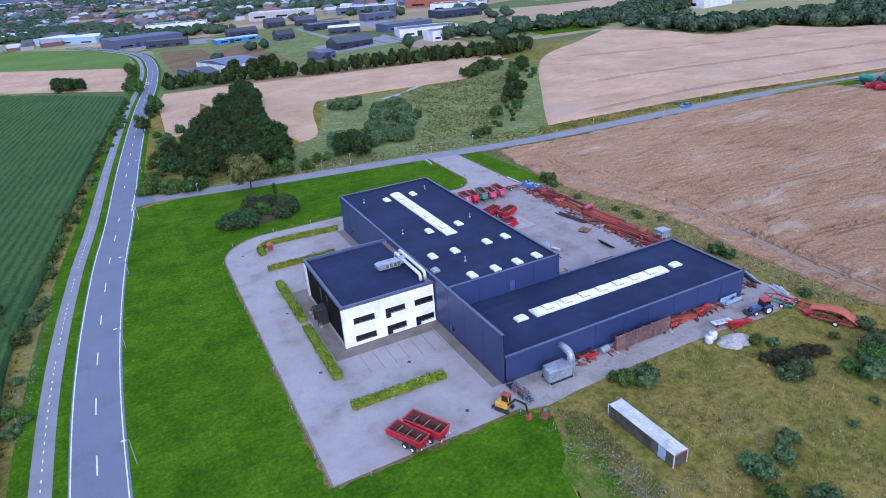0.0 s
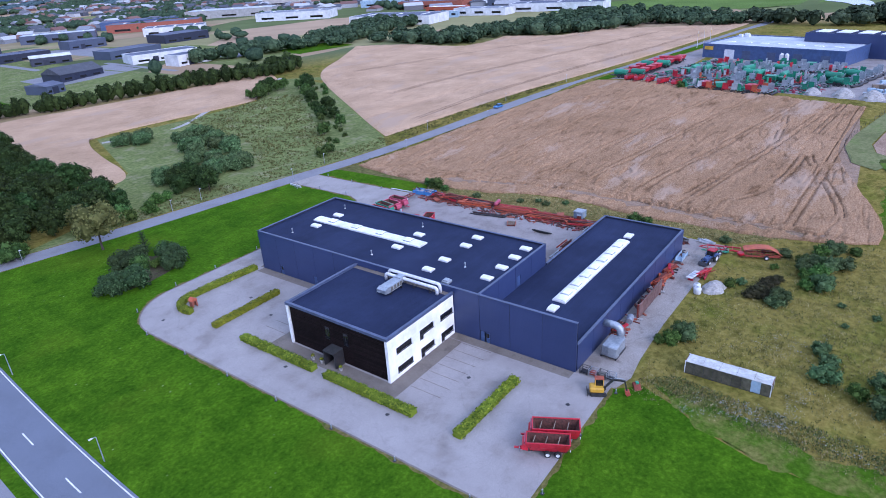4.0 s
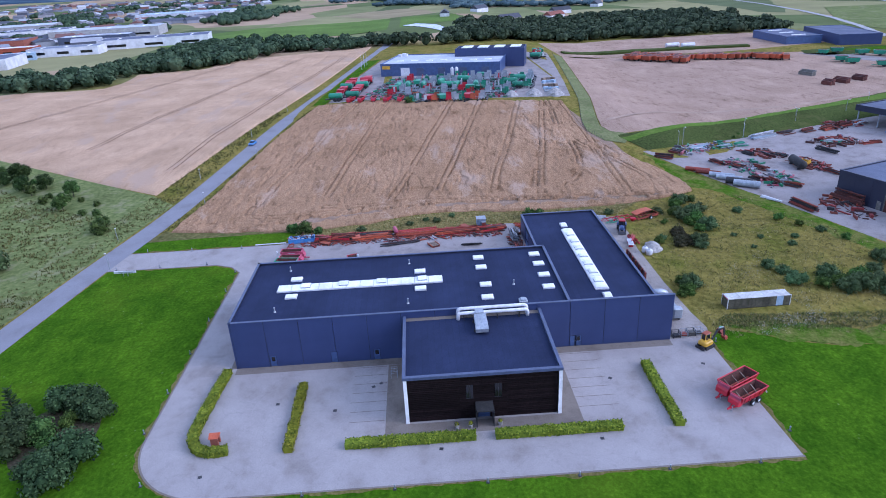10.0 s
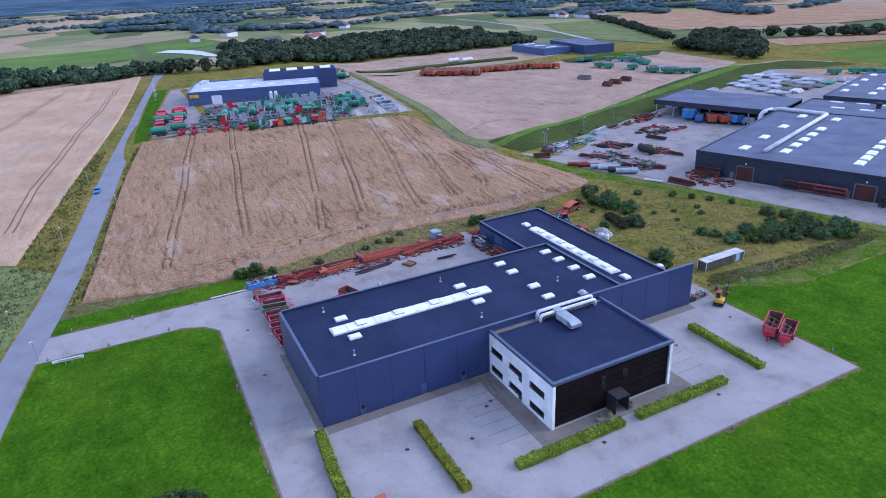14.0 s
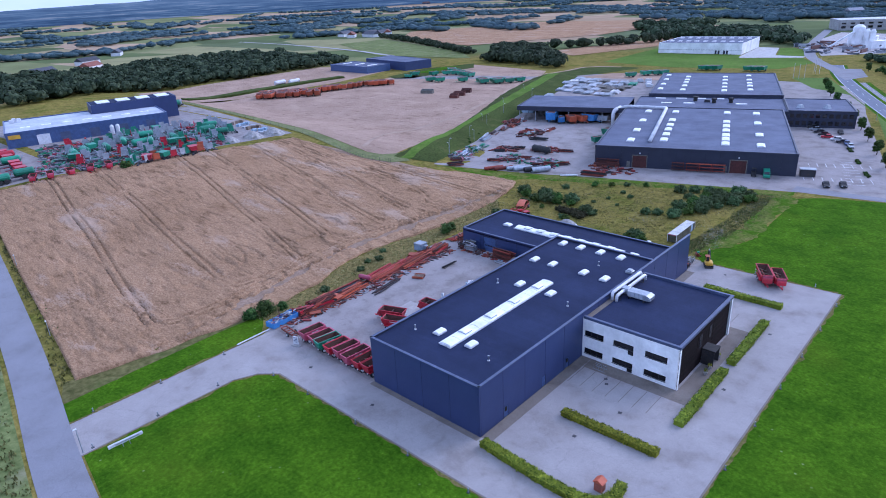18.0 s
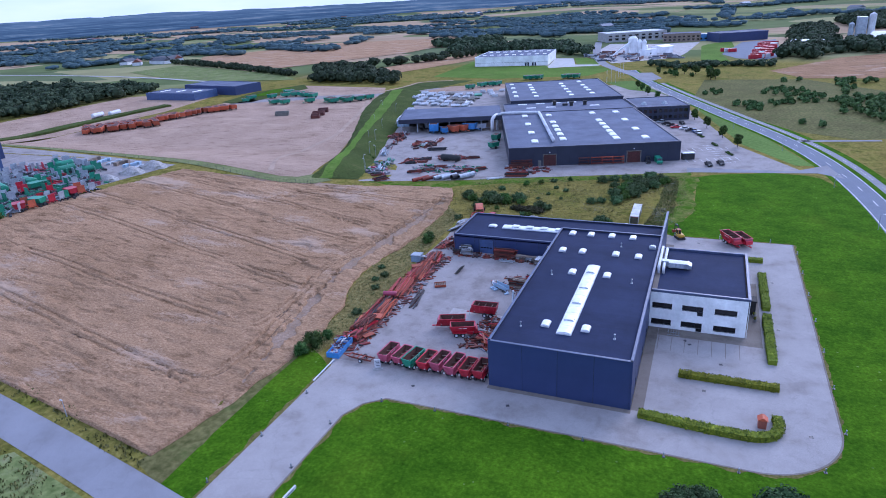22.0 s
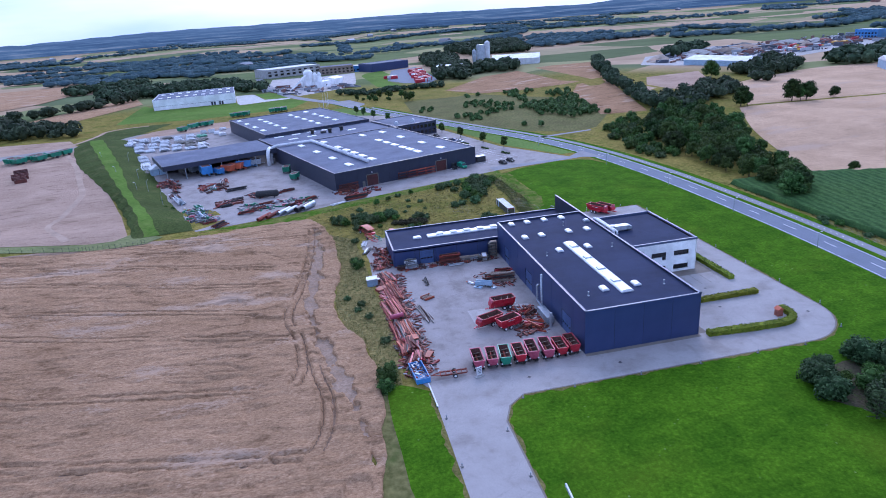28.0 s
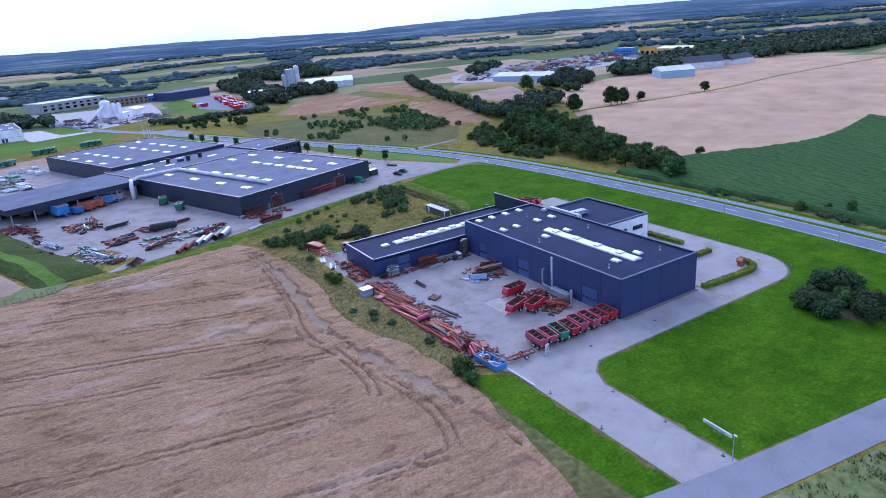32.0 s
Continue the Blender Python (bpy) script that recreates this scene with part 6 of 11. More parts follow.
def shed(name, label, x, y, heading, w, d, h, wall, roof, bays=4, windows=(), pitch=0.0, gates=0, lift=0.0, domes=0):
    """A far building: its near left corner, width along heading, depth, height; windows: rows of (z, height, count)."""
    b = thing(name, label, "building", pose(x, y, land(x, y) + lift, 0, 0, heading))
    part("wall", Mesh().box(0, 0, -1.5, w, d, h), wall, b)
    if pitch:
        m = Mesh()
        m.add([(-0.4, -0.4, h), (w + 0.4, -0.4, h), (w + 0.4, d + 0.4, h), (-0.4, d + 0.4, h), (-0.4, d / 2, h + pitch), (w + 0.4, d / 2, h + pitch)],
              [(0, 1, 5, 4), (2, 3, 4, 5), (0, 4, 3), (1, 2, 5), (3, 2, 1, 0)])
        part("roof", m, roof, b)
    else:
        r = part("roof", Mesh().box(0.3, 0.3, h, w - 0.3, d - 0.3, h + 0.06), roof, b)
        part("parapet", Mesh().box(-0.1, -0.1, h - 0.1, w + 0.1, 0.3, h + 0.3).box(-0.1, d - 0.3, h - 0.1, w + 0.1, d + 0.1, h + 0.3)
             .box(-0.1, 0.3, h - 0.1, 0.3, d - 0.3, h + 0.3).box(w - 0.3, 0.3, h - 0.1, w + 0.1, d - 0.3, h + 0.3), wall, r)
    for z, hh, n in windows:
        for k in range(n):
            a = w * (k + 0.25) / n
            part("window", Mesh().box(a, -0.05, z, a + w * 0.5 / n, 0.02, z + hh), M_GLASS, b)
            part("window", Mesh().box(a, d - 0.02, z, a + w * 0.5 / n, d + 0.05, z + hh), M_GLASS, b)
    for k in range(gates):
        a = w * (k + 0.3) / gates
        part("gate", Mesh().box(a, -0.06, -0.1, a + 4.0, 0.02, 4.2), M_JOINT, b)
    for k in range(domes):
        part("skylight", Mesh().box(w * (k + 0.5) / domes - 0.8, d * 0.3, h, w * (k + 0.5) / domes + 0.8, d * 0.7, h + 0.4, None, 0.15), M_DOME, b)
    return b


# the factory across the meadow
ang = math.degrees(math.atan2(21.0, 60.0))
fac = thing("factory", "very large near-black steel-clad factory with many skylights", "factory", pose(43.2, -13.4, 0.05, 0, 0, ang))
FW = 63.6


def factory_block(x0, y0, x1, y1, h, bays):
    part("wall", Mesh().box(x0, y0, -0.5, x1, y1, h), M_DARKCLAD, fac)
    part("roof", Mesh().box(x0 + 0.4, y0 + 0.4, h, x1 - 0.4, y1 - 0.4, h + 0.05), M_ROOFGREY, fac)
    part("parapet", Mesh().box(x0 - 0.1, y0 - 0.1, h - 0.2, x1 + 0.1, y0 + 0.4, h + 0.35).box(x0 - 0.1, y1 - 0.4, h - 0.2, x1 + 0.1, y1 + 0.1, h + 0.35)
         .box(x0 - 0.1, y0 + 0.4, h - 0.2, x0 + 0.4, y1 - 0.4, h + 0.35).box(x1 - 0.4, y0 + 0.4, h - 0.2, x1 + 0.1, y1 - 0.4, h + 0.35), M_DARKCLAD, fac)


# in the factory's own axes x runs along its long front and y points towards the works
factory_block(0, -77, FW, 0, 7.0, 10)
factory_block(-2, -110, FW - 2, -77.1, 6.2, 6)
factory_block(-2, -187, FW - 6, -110.1, 7.6, 10)
factory_block(-27, -108, -2.1, -78, 6.6, 3)
for k in range(14):
    part("panel_joint", Mesh().box(k * FW / 14 - 0.05, -0.02, 0, k * FW / 14 + 0.05, 0.04, 6.8), M_JOINT, fac)
for x, w in ((14.6, 4.8), (46.0, 4.6)):
    # flat panel: the gateway's unlit inside is put into its dark red
    g0 = part("gate", Mesh().box(x, -0.02, 0, x + w, 0.06, 4.2), M_DARKRED, fac, "open gateway, its dim red inside painted on a flat panel")
    part("gate_frame", Mesh().box(x - 0.3, -0.02, 0, x, 0.14, 4.5).box(x + w, -0.02, 0, x + w + 0.3, 0.14, 4.5).box(x, -0.02, 4.2, x + w, 0.14, 4.5), M_GREYBOX, g0)
    part("wall_lamp", Mesh().box(x + w / 2 - 0.2, 0.0, 5.0, x + w / 2 + 0.2, 0.25, 5.4, None, 0.04), M_OFFWHITE, fac)
    part("side_door", Mesh().box(x + w + 0.9, -0.02, 0, x + w + 2.0, 0.05, 2.2), M_GREYBOX, fac)
rs = random.Random(5)
for cx, ys in ((53, (-66.8, -46.4, -27.8, -10.8)), (41.8, (-66.6, -48.7, -39.2, -30.8, -22.3, -13.2)), (21.5, (-67.1, -48.4, -40.1, -32.2, -24.1, -17.6, -10.8)), (10.5, (-66.9, -47.2, -26.6, -10.3)),
               (53.8, (-176.5, -159.3, -142.2, -126.5)), (42.8, (-170.1, -158.5, -148.8, -137.1, -123.7)), (23.5, (-170.2, -158.2, -145.6, -133.8, -122.4)), (11.7, (-175.6, -159.4, -147.9, -138.4, -126))):
    for y in ys:
        roof_dome(fac, cx, y, 7.05 if y > -100 else 7.65, 2.4, 4.6)
for x, y in ((51.6, -106.2), (42.2, -106.6), (33.6, -107), (25.5, -107), (48, -93.9), (38, -93.9), (15.8, -93.9)):
    part("roof_window", Mesh().box(x - 2.4, y - 0.8, 6.2, x + 2.4, y + 0.8, 6.5, None, 0.1), M_DOME, fac)
for x, y in ((35.5, -100.1), (27.3, -95.8), (20.2, -97.2)):
    part("roof_fan", Mesh().lathe([(0.9, 0), (0.9, 1.5), (1.2, 1.6), (1.2, 2.2), (0, 2.5)], (x, y, 6.2), 10), M_BLACK, fac)
part("roof_plant", Mesh().box(29, -99, 6.2, 31.5, -97, 7.4, None, 0.1), M_DARKSTEEL, fac)
part("roof_plant", Mesh().lathe([(1.6, 0), (0.9, 1.4), (0.0, 1.6)], (-7, -86, 6.65), 4).lathe([(1.6, 0), (0.9, 1.4), (0.0, 1.6)], (-17, -86, 6.65), 4), M_GALV, fac)
for k in range(10):
    for z in (1.0, 4.0):
        part("window", Mesh().box(-26 + k * 2.4, -77.99, z, -24.4 + k * 2.4, -77.94, z + 1.6), M_GLASS, fac)
# extraction pipe over the factory roof
fp = thing("roof_duct", "long white duct bending over the factory roof", "ventilation duct", fac.matrix_basis.copy())
part("duct", pipe_run([(46, -8, 7.9), (46, -72, 7.9), (63, -74, 7.9), (66, -74, 7.0), (66, -74, 0.0)], 0.7, 8), M_OFFWHITE, fp, smooth=True)
part("duct", pipe_run([(68.5, -70, 0), (68.5, -70, 6.4), (66, -74.5, 7.2)], 0.9, 8), M_OFFWHITE, fp, smooth=True)
# open shed beside the factory
osd = thing("open_shed", "long open-fronted dark shed in the factory yard", "shed", fac.matrix_basis @ pose(FW + 0.2, 0, 0))
part("roof", Mesh().box(0, -104, 6.4, 50, -72, 7.0), M_ROOFGREY, osd)
part("fascia", Mesh().box(-0.1, -72, 5.2, 50.1, -71.7, 7.3).box(50, -104, 5.2, 50.3, -71.7, 7.3), M_DARKCLAD, osd)
part("back_wall", Mesh().box(0, -104.2, 0, 50, -103.9, 6.4).box(49.8, -104, 0, 50, -90, 6.4), M_DARKCLAD, osd)
for k in range(7):
    part("post", Mesh().box(2 + k * 7.8, -72.3, 0, 2.35 + k * 7.8, -71.95, 5.2), M_GALV, osd)

# machinery dealer
ZD = 6.4
dl = thing("dealer_hall", "grey-blue machinery dealer hall with a pale flat roof", "building", pose(298.5, 70, 6.0, 0, 0, -14))
part("wall", Mesh().box(0, 0, -1, 27.2, 66.5, 6.2).box(27.2, 29.6, -1, 40, 66.5, 6.2), M_BLUEDOOR, dl)
part("roof", Mesh().box(0.4, 0.4, 6.2, 26.9, 66.1, 6.26).box(26.9, 30.0, 6.2, 39.6, 66.1, 6.26), M_PALEROOF, dl, "pale roof sheet")
part("parapet", Mesh().box(-0.1, -0.1, 6.0, 0.4, 66.6, 6.7).box(0.4, -0.1, 6.0, 27.3, 0.4, 6.7).box(0.4, 66.1, 6.0, 40.1, 66.6, 6.7).box(39.6, 29.6, 6.0, 40.1, 66.1, 6.7), M_BLUEDOOR, dl)
part("sign_plate", Mesh().box(-0.25, 61, 3.8, -0.12, 65.5, 5.5), M_YELLOW, dl, "yellow sign plate")
for k in range(4):
    part("gate", Mesh().box(-0.08, 6 + k * 12, 0, -0.003, 10 + k * 12, 4.2), M_BLUETRIM, dl)
part("gate", Mesh().box(-0.08, 50, 0, -0.003, 55, 4.4), M_OFFWHITE, dl, "white roller gate")
for k in range(7):
    part("skylight", Mesh().box(12, 6 + k * 8.4, 6.2, 13.6, 10 + k * 8.4, 6.6, None, 0.08), M_DOME, dl)
for u, v in ((33, 60), (35.5, 62), (31, 63)):
    part("roof_unit", Mesh().box(u - 0.9, v - 0.9, 6.2, u + 0.9, v + 0.9, 7.9, None, 0.08), M_OFFWHITE, dl)
dt = thing("dealer_tower_hall", "taller dark blue hall with skylights behind the dealer", "building", dl.matrix_basis @ pose(27.4, -10.7, 0))
part("wall", Mesh().box(0, 0, -1, 16, 40, 10.4), M_BLUE, dt)
part("roof", Mesh().box(0.4, 0.4, 10.4, 15.6, 39.6, 10.46), M_ROOF, dt)
for k in range(4):
    part("skylight", Mesh().box(3, 2.5 + k * 9.4, 10.4, 13, 8.5 + k * 9.4, 10.8, None, 0.1), M_DOME, dt)
for v in (23.0, 25.4):
    p = dl.matrix_basis @ Vector((-4.0, v, 0))
    silo = thing("feed_silo", "white cylindrical silo before the dealer hall", "silo", pose(p.x, p.y, 6.06), "white silos")
    part("body", Mesh().lathe([(0, 0.6), (0.8, 0.6), (0.9, 0.9), (0.9, 4.2), (0.3, 4.9), (0, 4.9)], (0, 0, 0), 14, "z"), M_OFFWHITE, silo)
    for a in (0.7, 2.8, 4.9):
        part("leg", Mesh().bar((0.7 * math.cos(a), 0.7 * math.sin(a), 0), (0.7 * math.cos(a), 0.7 * math.sin(a), 0.8), 0.1, 0.1), M_GALV, silo)

ww = shed("white_warehouse", "long white steel warehouse with a dark roof", 238, -334, 186, 66.4, 62, 8.0, M_WHITECLAD, M_ROOFGREY)
part("plinth_band", Mesh().box(-0.05, -0.06, 2.9, 66.45, -0.02, 3.05), M_GREYBOX, ww)
for u in (46.0, 48.2, 52.4, 54.6):
    part("door", Mesh().box(u, -0.06, -0.2, u + 1.5, -0.02, 2.6), M_JOINT, ww)
for k in range(9):
    for v in (16.0, 45.0):
        part("skylight", Mesh().box(3.5 + 7.0 * k, v, 8.05, 6.7 + 7.0 * k, v + 4.0, 8.4, None, 0.12), M_DOME, ww)
shed("dark_hall", "dark blue steel hall beside a yard", 437, -138, 178, 49, 24, 5, M_BLUEDOOR, M_ROOFGREY, domes=3)
shed("dark_hall", "dark blue hall with windows", 430, -172, 170, 60, 26, 6.5, M_BLUE, M_ROOFGREY, ((1.5, 1.5, 6), (4.8, 1.4, 6)))
# north side works estate
for x, y, hd, w, d, h, wl_, rf, pt in ((66, 438, 20, 26, 44, 6, M_OFFWHITE, M_BLUETRIM, 2.0), (42, 424, 10, 16, 34, 5, M_GREYCLAD, M_SLATE, 1.5),
                                       (152, 480, 8, 30, 20, 5, M_DARKCLAD, M_SLATE, 4), (128, 445, 15, 12, 18, 5, M_GREYCLAD, M_ROOFGREY, 1.5), (137, 605, 0, 16, 18, 5, M_DARKCLAD, M_SLATE, 4),
                                       (158, 735, 0, 20, 20, 6, M_DARKCLAD, M_SLATE, 4), (184, 710, -6, 22, 16, 6, M_DARKCLAD, M_SLATE, 4), (178, 640, 0, 40, 24, 6, M_DARKCLAD, M_ROOFGREY, 0),
                                       (179, 586, -20, 28, 20, 6, M_DARKCLAD, M_OFFWHITE, 1.5), (217, 540, 5, 45, 22, 6, M_GREYCLAD, M_ROOFGREY, 0), (208, 493, -12, 48, 22, 6, M_OFFWHITE, M_ROOFGREY, 0),
                                       (213, 444, 0, 26, 16, 7, M_OFFWHITE, M_ROOFGREY, 0), (244, 662, 0, 34, 20, 7, M_GREYCLAD, M_ROOFGREY, 0), (6, 706, 14, 66, 46, 8, M_GREYCLAD, M_ROOFGREY, 0),
                                       (32, 682, -16, 36, 16, 6, M_DARKCLAD, M_SLATE, 0), (-70, 860, -40, 80, 40, 7, M_PALEBLUE, M_OFFWHITE, 0), (375, 860, -34, 90, 40, 9, M_BLUEDOOR, M_ROOFGREY, 0),
                                       (90, 640, 10, 40, 14, 4, M_BLUEPAINT, M_PALEBLUE, 1.0), (110, 700, 0, 30, 16, 5, M_DARKCLAD, M_SLATE, 3), (300, 600, 0, 46, 30, 7, M_DARKCLAD, M_ROOFGREY, 0)):
    shed("industrial_hall", "mid-sized industrial hall on the works estate", x, y, hd, w, d, h, wl_, rf, 3, ((1.4, 1.3, 3),), pt, 1)
for x, y, hd, w, d, h, wl_, rf in ((512, 436, 100, 90, 44, 8, M_OFFWHITE, M_ROOFGREY), (545, 446, 112, 26, 10, 6, M_PALEBLUE, M_PALEROOF), (641, 320, 100, 100, 36, 8, M_OFFWHITE, M_ROOFGREY),
                                   (690, 520, 100, 90, 44, 9, M_BRICKRED, M_ROOFGREY), (800, 420, 98, 120, 50, 10, M_CONC, M_PALEROOF), (980, 640, 110, 150, 70, 11, M_CONC, M_PALEROOF),
                                   (760, 640, 120, 100, 46, 9, M_PALEBLUE, M_PALEROOF), (560, 640, 120, 90, 40, 9, M_OFFWHITE, M_GREYCLAD), (620, 820, 130, 120, 50, 10, M_CONC, M_PALEROOF),
                                   (450, 760, 140, 100, 40, 9, M_BRICKRED, M_ROOFGREY), (880, 900, 120, 160, 70, 12, M_CONC, M_PALEROOF), (1150, 420, 95, 150, 70, 11, M_OFFWHITE, M_PALEBLUE),
                                   (600, 470, 100, 46, 20, 7, M_ORANGE, M_OFFWHITE), (580, 400, 96, 60, 24, 7, M_OFFWHITE, M_GREYCLAD), (700, 420, 100, 70, 30, 8, M_GREYCLAD, M_PALEROOF), (860, 560, 105, 90, 44, 9, M_OFFWHITE, M_ROOFGREY),
                                   (400, 680, 140, 60, 30, 8, M_OFFWHITE, M_ROOFGREY), (330, 780, 150, 70, 30, 8, M_GREYCLAD, M_PALEROOF), (250, 860, 160, 80, 34, 8, M_CONC, M_PALEROOF), (120, 900, 170, 70, 30, 8, M_OFFWHITE, M_ROOFGREY)):
    shed("town_warehouse", "large pale warehouse at the edge of town", x, y, hd, w, d, h, wl_, rf, 3, ((2.0, 2.2, 3),), 0, 2, 0.0, 3)
# south: concrete plant, works, depot
shed("long_factory", "long grey factory with a pale roof band", 157, -580, 208, 74, 34, 10, M_CONC, M_PALEROOF, 3, ((2, 2.4, 9), (6, 1.6, 9)))
shed("plant_office", "brown-grey office wing of the far factory", 92, -566, 184, 40, 24, 9, M_WOOD, M_ROOFGREY, 3, ((1.6, 1.8, 8), (4.8, 1.8, 8)))
shed("workshop", "bright blue workshop beside a dark hall", 54, -572, 194, 20, 16, 7, M_BLUEPAINT, M_OFFWHITE, 3, ((1.6, 1.8, 4),))
shed("concrete_works", "low white concrete works building", 96, -408, 236, 17, 12, 5.5, M_WHITECLAD, M_WHITECLAD)
shed("concrete_works", "white gabled concrete works building", 82, -430, 236, 16, 14, 6, M_WHITECLAD, M_WHITECLAD, pitch=1.6)
shed("dark_box_hall", "dark blue box-shaped hall on a lot", 32, -546, 207, 54, 30, 9, M_BLUE, M_ROOFGREY)
cp = thing("concrete_plant", "white silos of a concrete mixing plant", "silo plant", pose(108, -416, 0))
for dx, dy, hh_, r in ((0, 0, 16, 4.4), (-6.4, 2, 13, 2.2), (-10.6, 3, 13, 2.0), (5.6, -3, 9, 2.0)):
    part("silo", Mesh().lathe([(0.6, 0), (r, 3), (r, hh_), (r * 0.5, hh_ + 1.8), (0, hh_ + 2.0)], (dx, dy, 0), 14), M_WHITECLAD, cp, smooth=False)
part("hopper", Mesh().box(-13, -9, 0, -5, -2, 9, None, 0.2), M_WHITECLAD, cp)
part("conveyor", Mesh().bar((2, 4, 13), (18, 12, 0.6), 1.2, 1.4), M_WHITECLAD, cp)
tp = thing("mixing_tower", "tall grey mixing tower with silos", "tower", pose(-88, -488, 0))
part("tower", Mesh().box(-4, -4, 0, 4, 4, 24, None, 0.2), M_GALV, tp)
part("silo", Mesh().lathe([(3, 0), (3, 26), (0, 28)], (-8, 1, 0), 12), M_OFFWHITE, tp)
part("silo", Mesh().lathe([(2.4, 0), (2.4, 18), (0, 20)], (8, 2, 0), 12), M_GALV, tp)
shed("plant_hall", "low hall with a white arched roof", -143, -443, -22, 50, 30, 6, M_OFFWHITE, M_OFFWHITE, pitch=4)
shed("plant_hall", "low grey hall beside the mixing tower", -60, -455, -20, 28, 20, 6, M_GREYCLAD, M_OFFWHITE, pitch=2)
shed("depot_shed", "long pale blue depot shed", -211, -271, 109, 60, 30, 4.5, M_PALEBLUE, M_PALEROOF, pitch=2.5)
shed("depot_office", "blue two-storey depot office with window rows", -470, -366, 100, 25, 14, 9, M_BLUEPAINT, M_OFFWHITE, 3, ((1.5, 1.5, 7), (4.6, 1.5, 7)))
shed("depot_hall", "yellow and white depot hall", -486, -338, 78, 29, 24, 9, M_YELLOW, M_SLATE, 3, ((0.4, 4.5, 3),))
shed("depot_hall", "long yellow depot hall with a white roof", -480, -308, 84, 53, 26, 8, M_YELLOW, M_WHITECLAD, 3, ((0.4, 4.5, 5),), 2.0)
shed("farm_barn", "pale blue-grey farm barn", -269, -123, 149, 27, 22, 6, M_PALEBLUE, M_OFFWHITE, pitch=3)
shed("farm_barn", "white farm barn with dark roof", -330, -150, 150, 36, 18, 6, M_OFFWHITE, M_SLATE, pitch=5)
shed("farm_house", "white farm house among dark trees", -410, -150, 0, 30, 14, 5, M_OFFWHITE, M_SLATE, pitch=4)
for x, y in ((774, -430), (739, -421), (734, -442), (721, -456), (714, -471), (706, -440), (758, 71), (700, -40), (775, -60), (660, 20), (830, 30), (870, -140)):
    shed("farm_house", "white farm house among trees", x, y, (x * 7) % 90 - 90, 26, 11, 4, M_OFFWHITE, M_TILE if (x + y) % 3 == 0 else M_SLATE, pitch=4)

# ---- trees and shrubs ----


def leaf_cloud(m, rng, lobes, count, size, flat=0.0):
    """Leaf clumps spread over the skins of round lobes: small bent diamonds that face outwards, unevenly."""
    areas = [lb[3] * lb[3] for lb in lobes]
    total = sum(areas)
    for (cx, cy, cz, r, sq), a in zip(lobes, areas):
        for _ in range(max(6, int(count * a / total))):
            u, w = rng.uniform(-0.75, 1), rng.uniform(0, 2 * math.pi)
            s = math.sqrt(max(0.0, 1 - u * u))
            d = Vector((s * math.cos(w), s * math.sin(w), u))
            rr = r * (0.72 + 0.38 * rng.random() ** 0.6)
            p = Vector((cx + d.x * rr, cy + d.y * rr, cz + d.z * rr * sq))
            if p.z < 0.05:
                p.z = 0.05 + 0.2 * rng.random()
            nrm = (d + Vector((rng.gauss(0, 0.45), rng.gauss(0, 0.45), rng.gauss(0.25, 0.45)))).normalized()
            t = nrm.cross(Vector((rng.gauss(0, 1), rng.gauss(0, 1), rng.gauss(0, 1)))).normalized()
            b = nrm.cross(t)
            k = size * (0.6 + 0.9 * rng.random())
            q = [p + t * k, p + b * k * 0.8 - nrm * k * 0.25, p - t * k, p - b * k * 0.8 - nrm * k * 0.25]
            m.add([q[0], q[1], q[2] + nrm * k * 0.15, q[3]], [(0, 1, 2), (0, 2, 3)])


def core_blob(m, rng, cx, cy, cz, r, sq, n=7, k=5, rough=0.3):
    """The dark inside of a crown: a lumpy low ball."""
    vs = []
    for j in range(k + 1):
        th = math.pi * j / k
        for i in range(n):
            ph = 2 * math.pi * i / n
            rr = r * 0.68 * (1.0 - rough / 2 + rough * rng.random())
            vs.append((cx + rr * math.sin(th) * math.cos(ph), cy + rr * math.sin(th) * math.sin(ph), max(0.02, cz + rr * sq * math.cos(th))))
    m.add(vs, [(j * n + i, (j + 1) * n + i, (j + 1) * n + (i + 1) % n, j * n + (i + 1) % n) for j in range(k) for i in range(n)])


def crown_mesh(seed, height, radius, base_z, count, size, spread=0.62, lobes_n=11, sq=0.85):
    rng = random.Random(seed)
    m, lobes = Mesh(), []
    mid = (height + base_z) / 2
    for i in range(lobes_n):
        a = 2 * math.pi * i * 0.618 + rng.random()
        t = (i + 0.5) / lobes_n
        z = base_z + (height - base_z) * (0.18 + 0.66 * t)
        w = radius * spread * math.sqrt(max(0.05, 1 - ((t - 0.35) / 0.75) ** 2)) * (0.75 + 0.4 * rng.random())
        r = radius * (0.34 + 0.2 * rng.random())
        lobes.append((w * math.cos(a), w * math.sin(a), z, r, sq))
    lobes.append((0, 0, mid, radius * 0.6, (height - base_z) / radius * 0.5))
    for lb in lobes:
        core_blob(m, rng, *lb)
    leaf_cloud(m, rng, lobes, int(count * 1.05), size * 0.9)
    return m


def trunk_mesh(seed, height, r, limbs=5):
    rng = random.Random(seed)
    m = Mesh()
    p, rr = Vector((0, 0, -0.3)), r
    for k in range(4):
        q = p + Vector((rng.gauss(0, 0.05) * height / 6, rng.gauss(0, 0.05) * height / 6, height / 4))
        m.tube(p, q, rr, 7, rr * 0.8, False)
        if k:
            for _ in range(limbs // 2):
                a = rng.uniform(0, 2 * math.pi)
                e = q + Vector((math.cos(a), math.sin(a), 0.9)) * height * 0.22
                m.tube(q, e, rr * 0.45, 5, rr * 0.12, False)
        p, rr = q, rr * 0.8
    return m


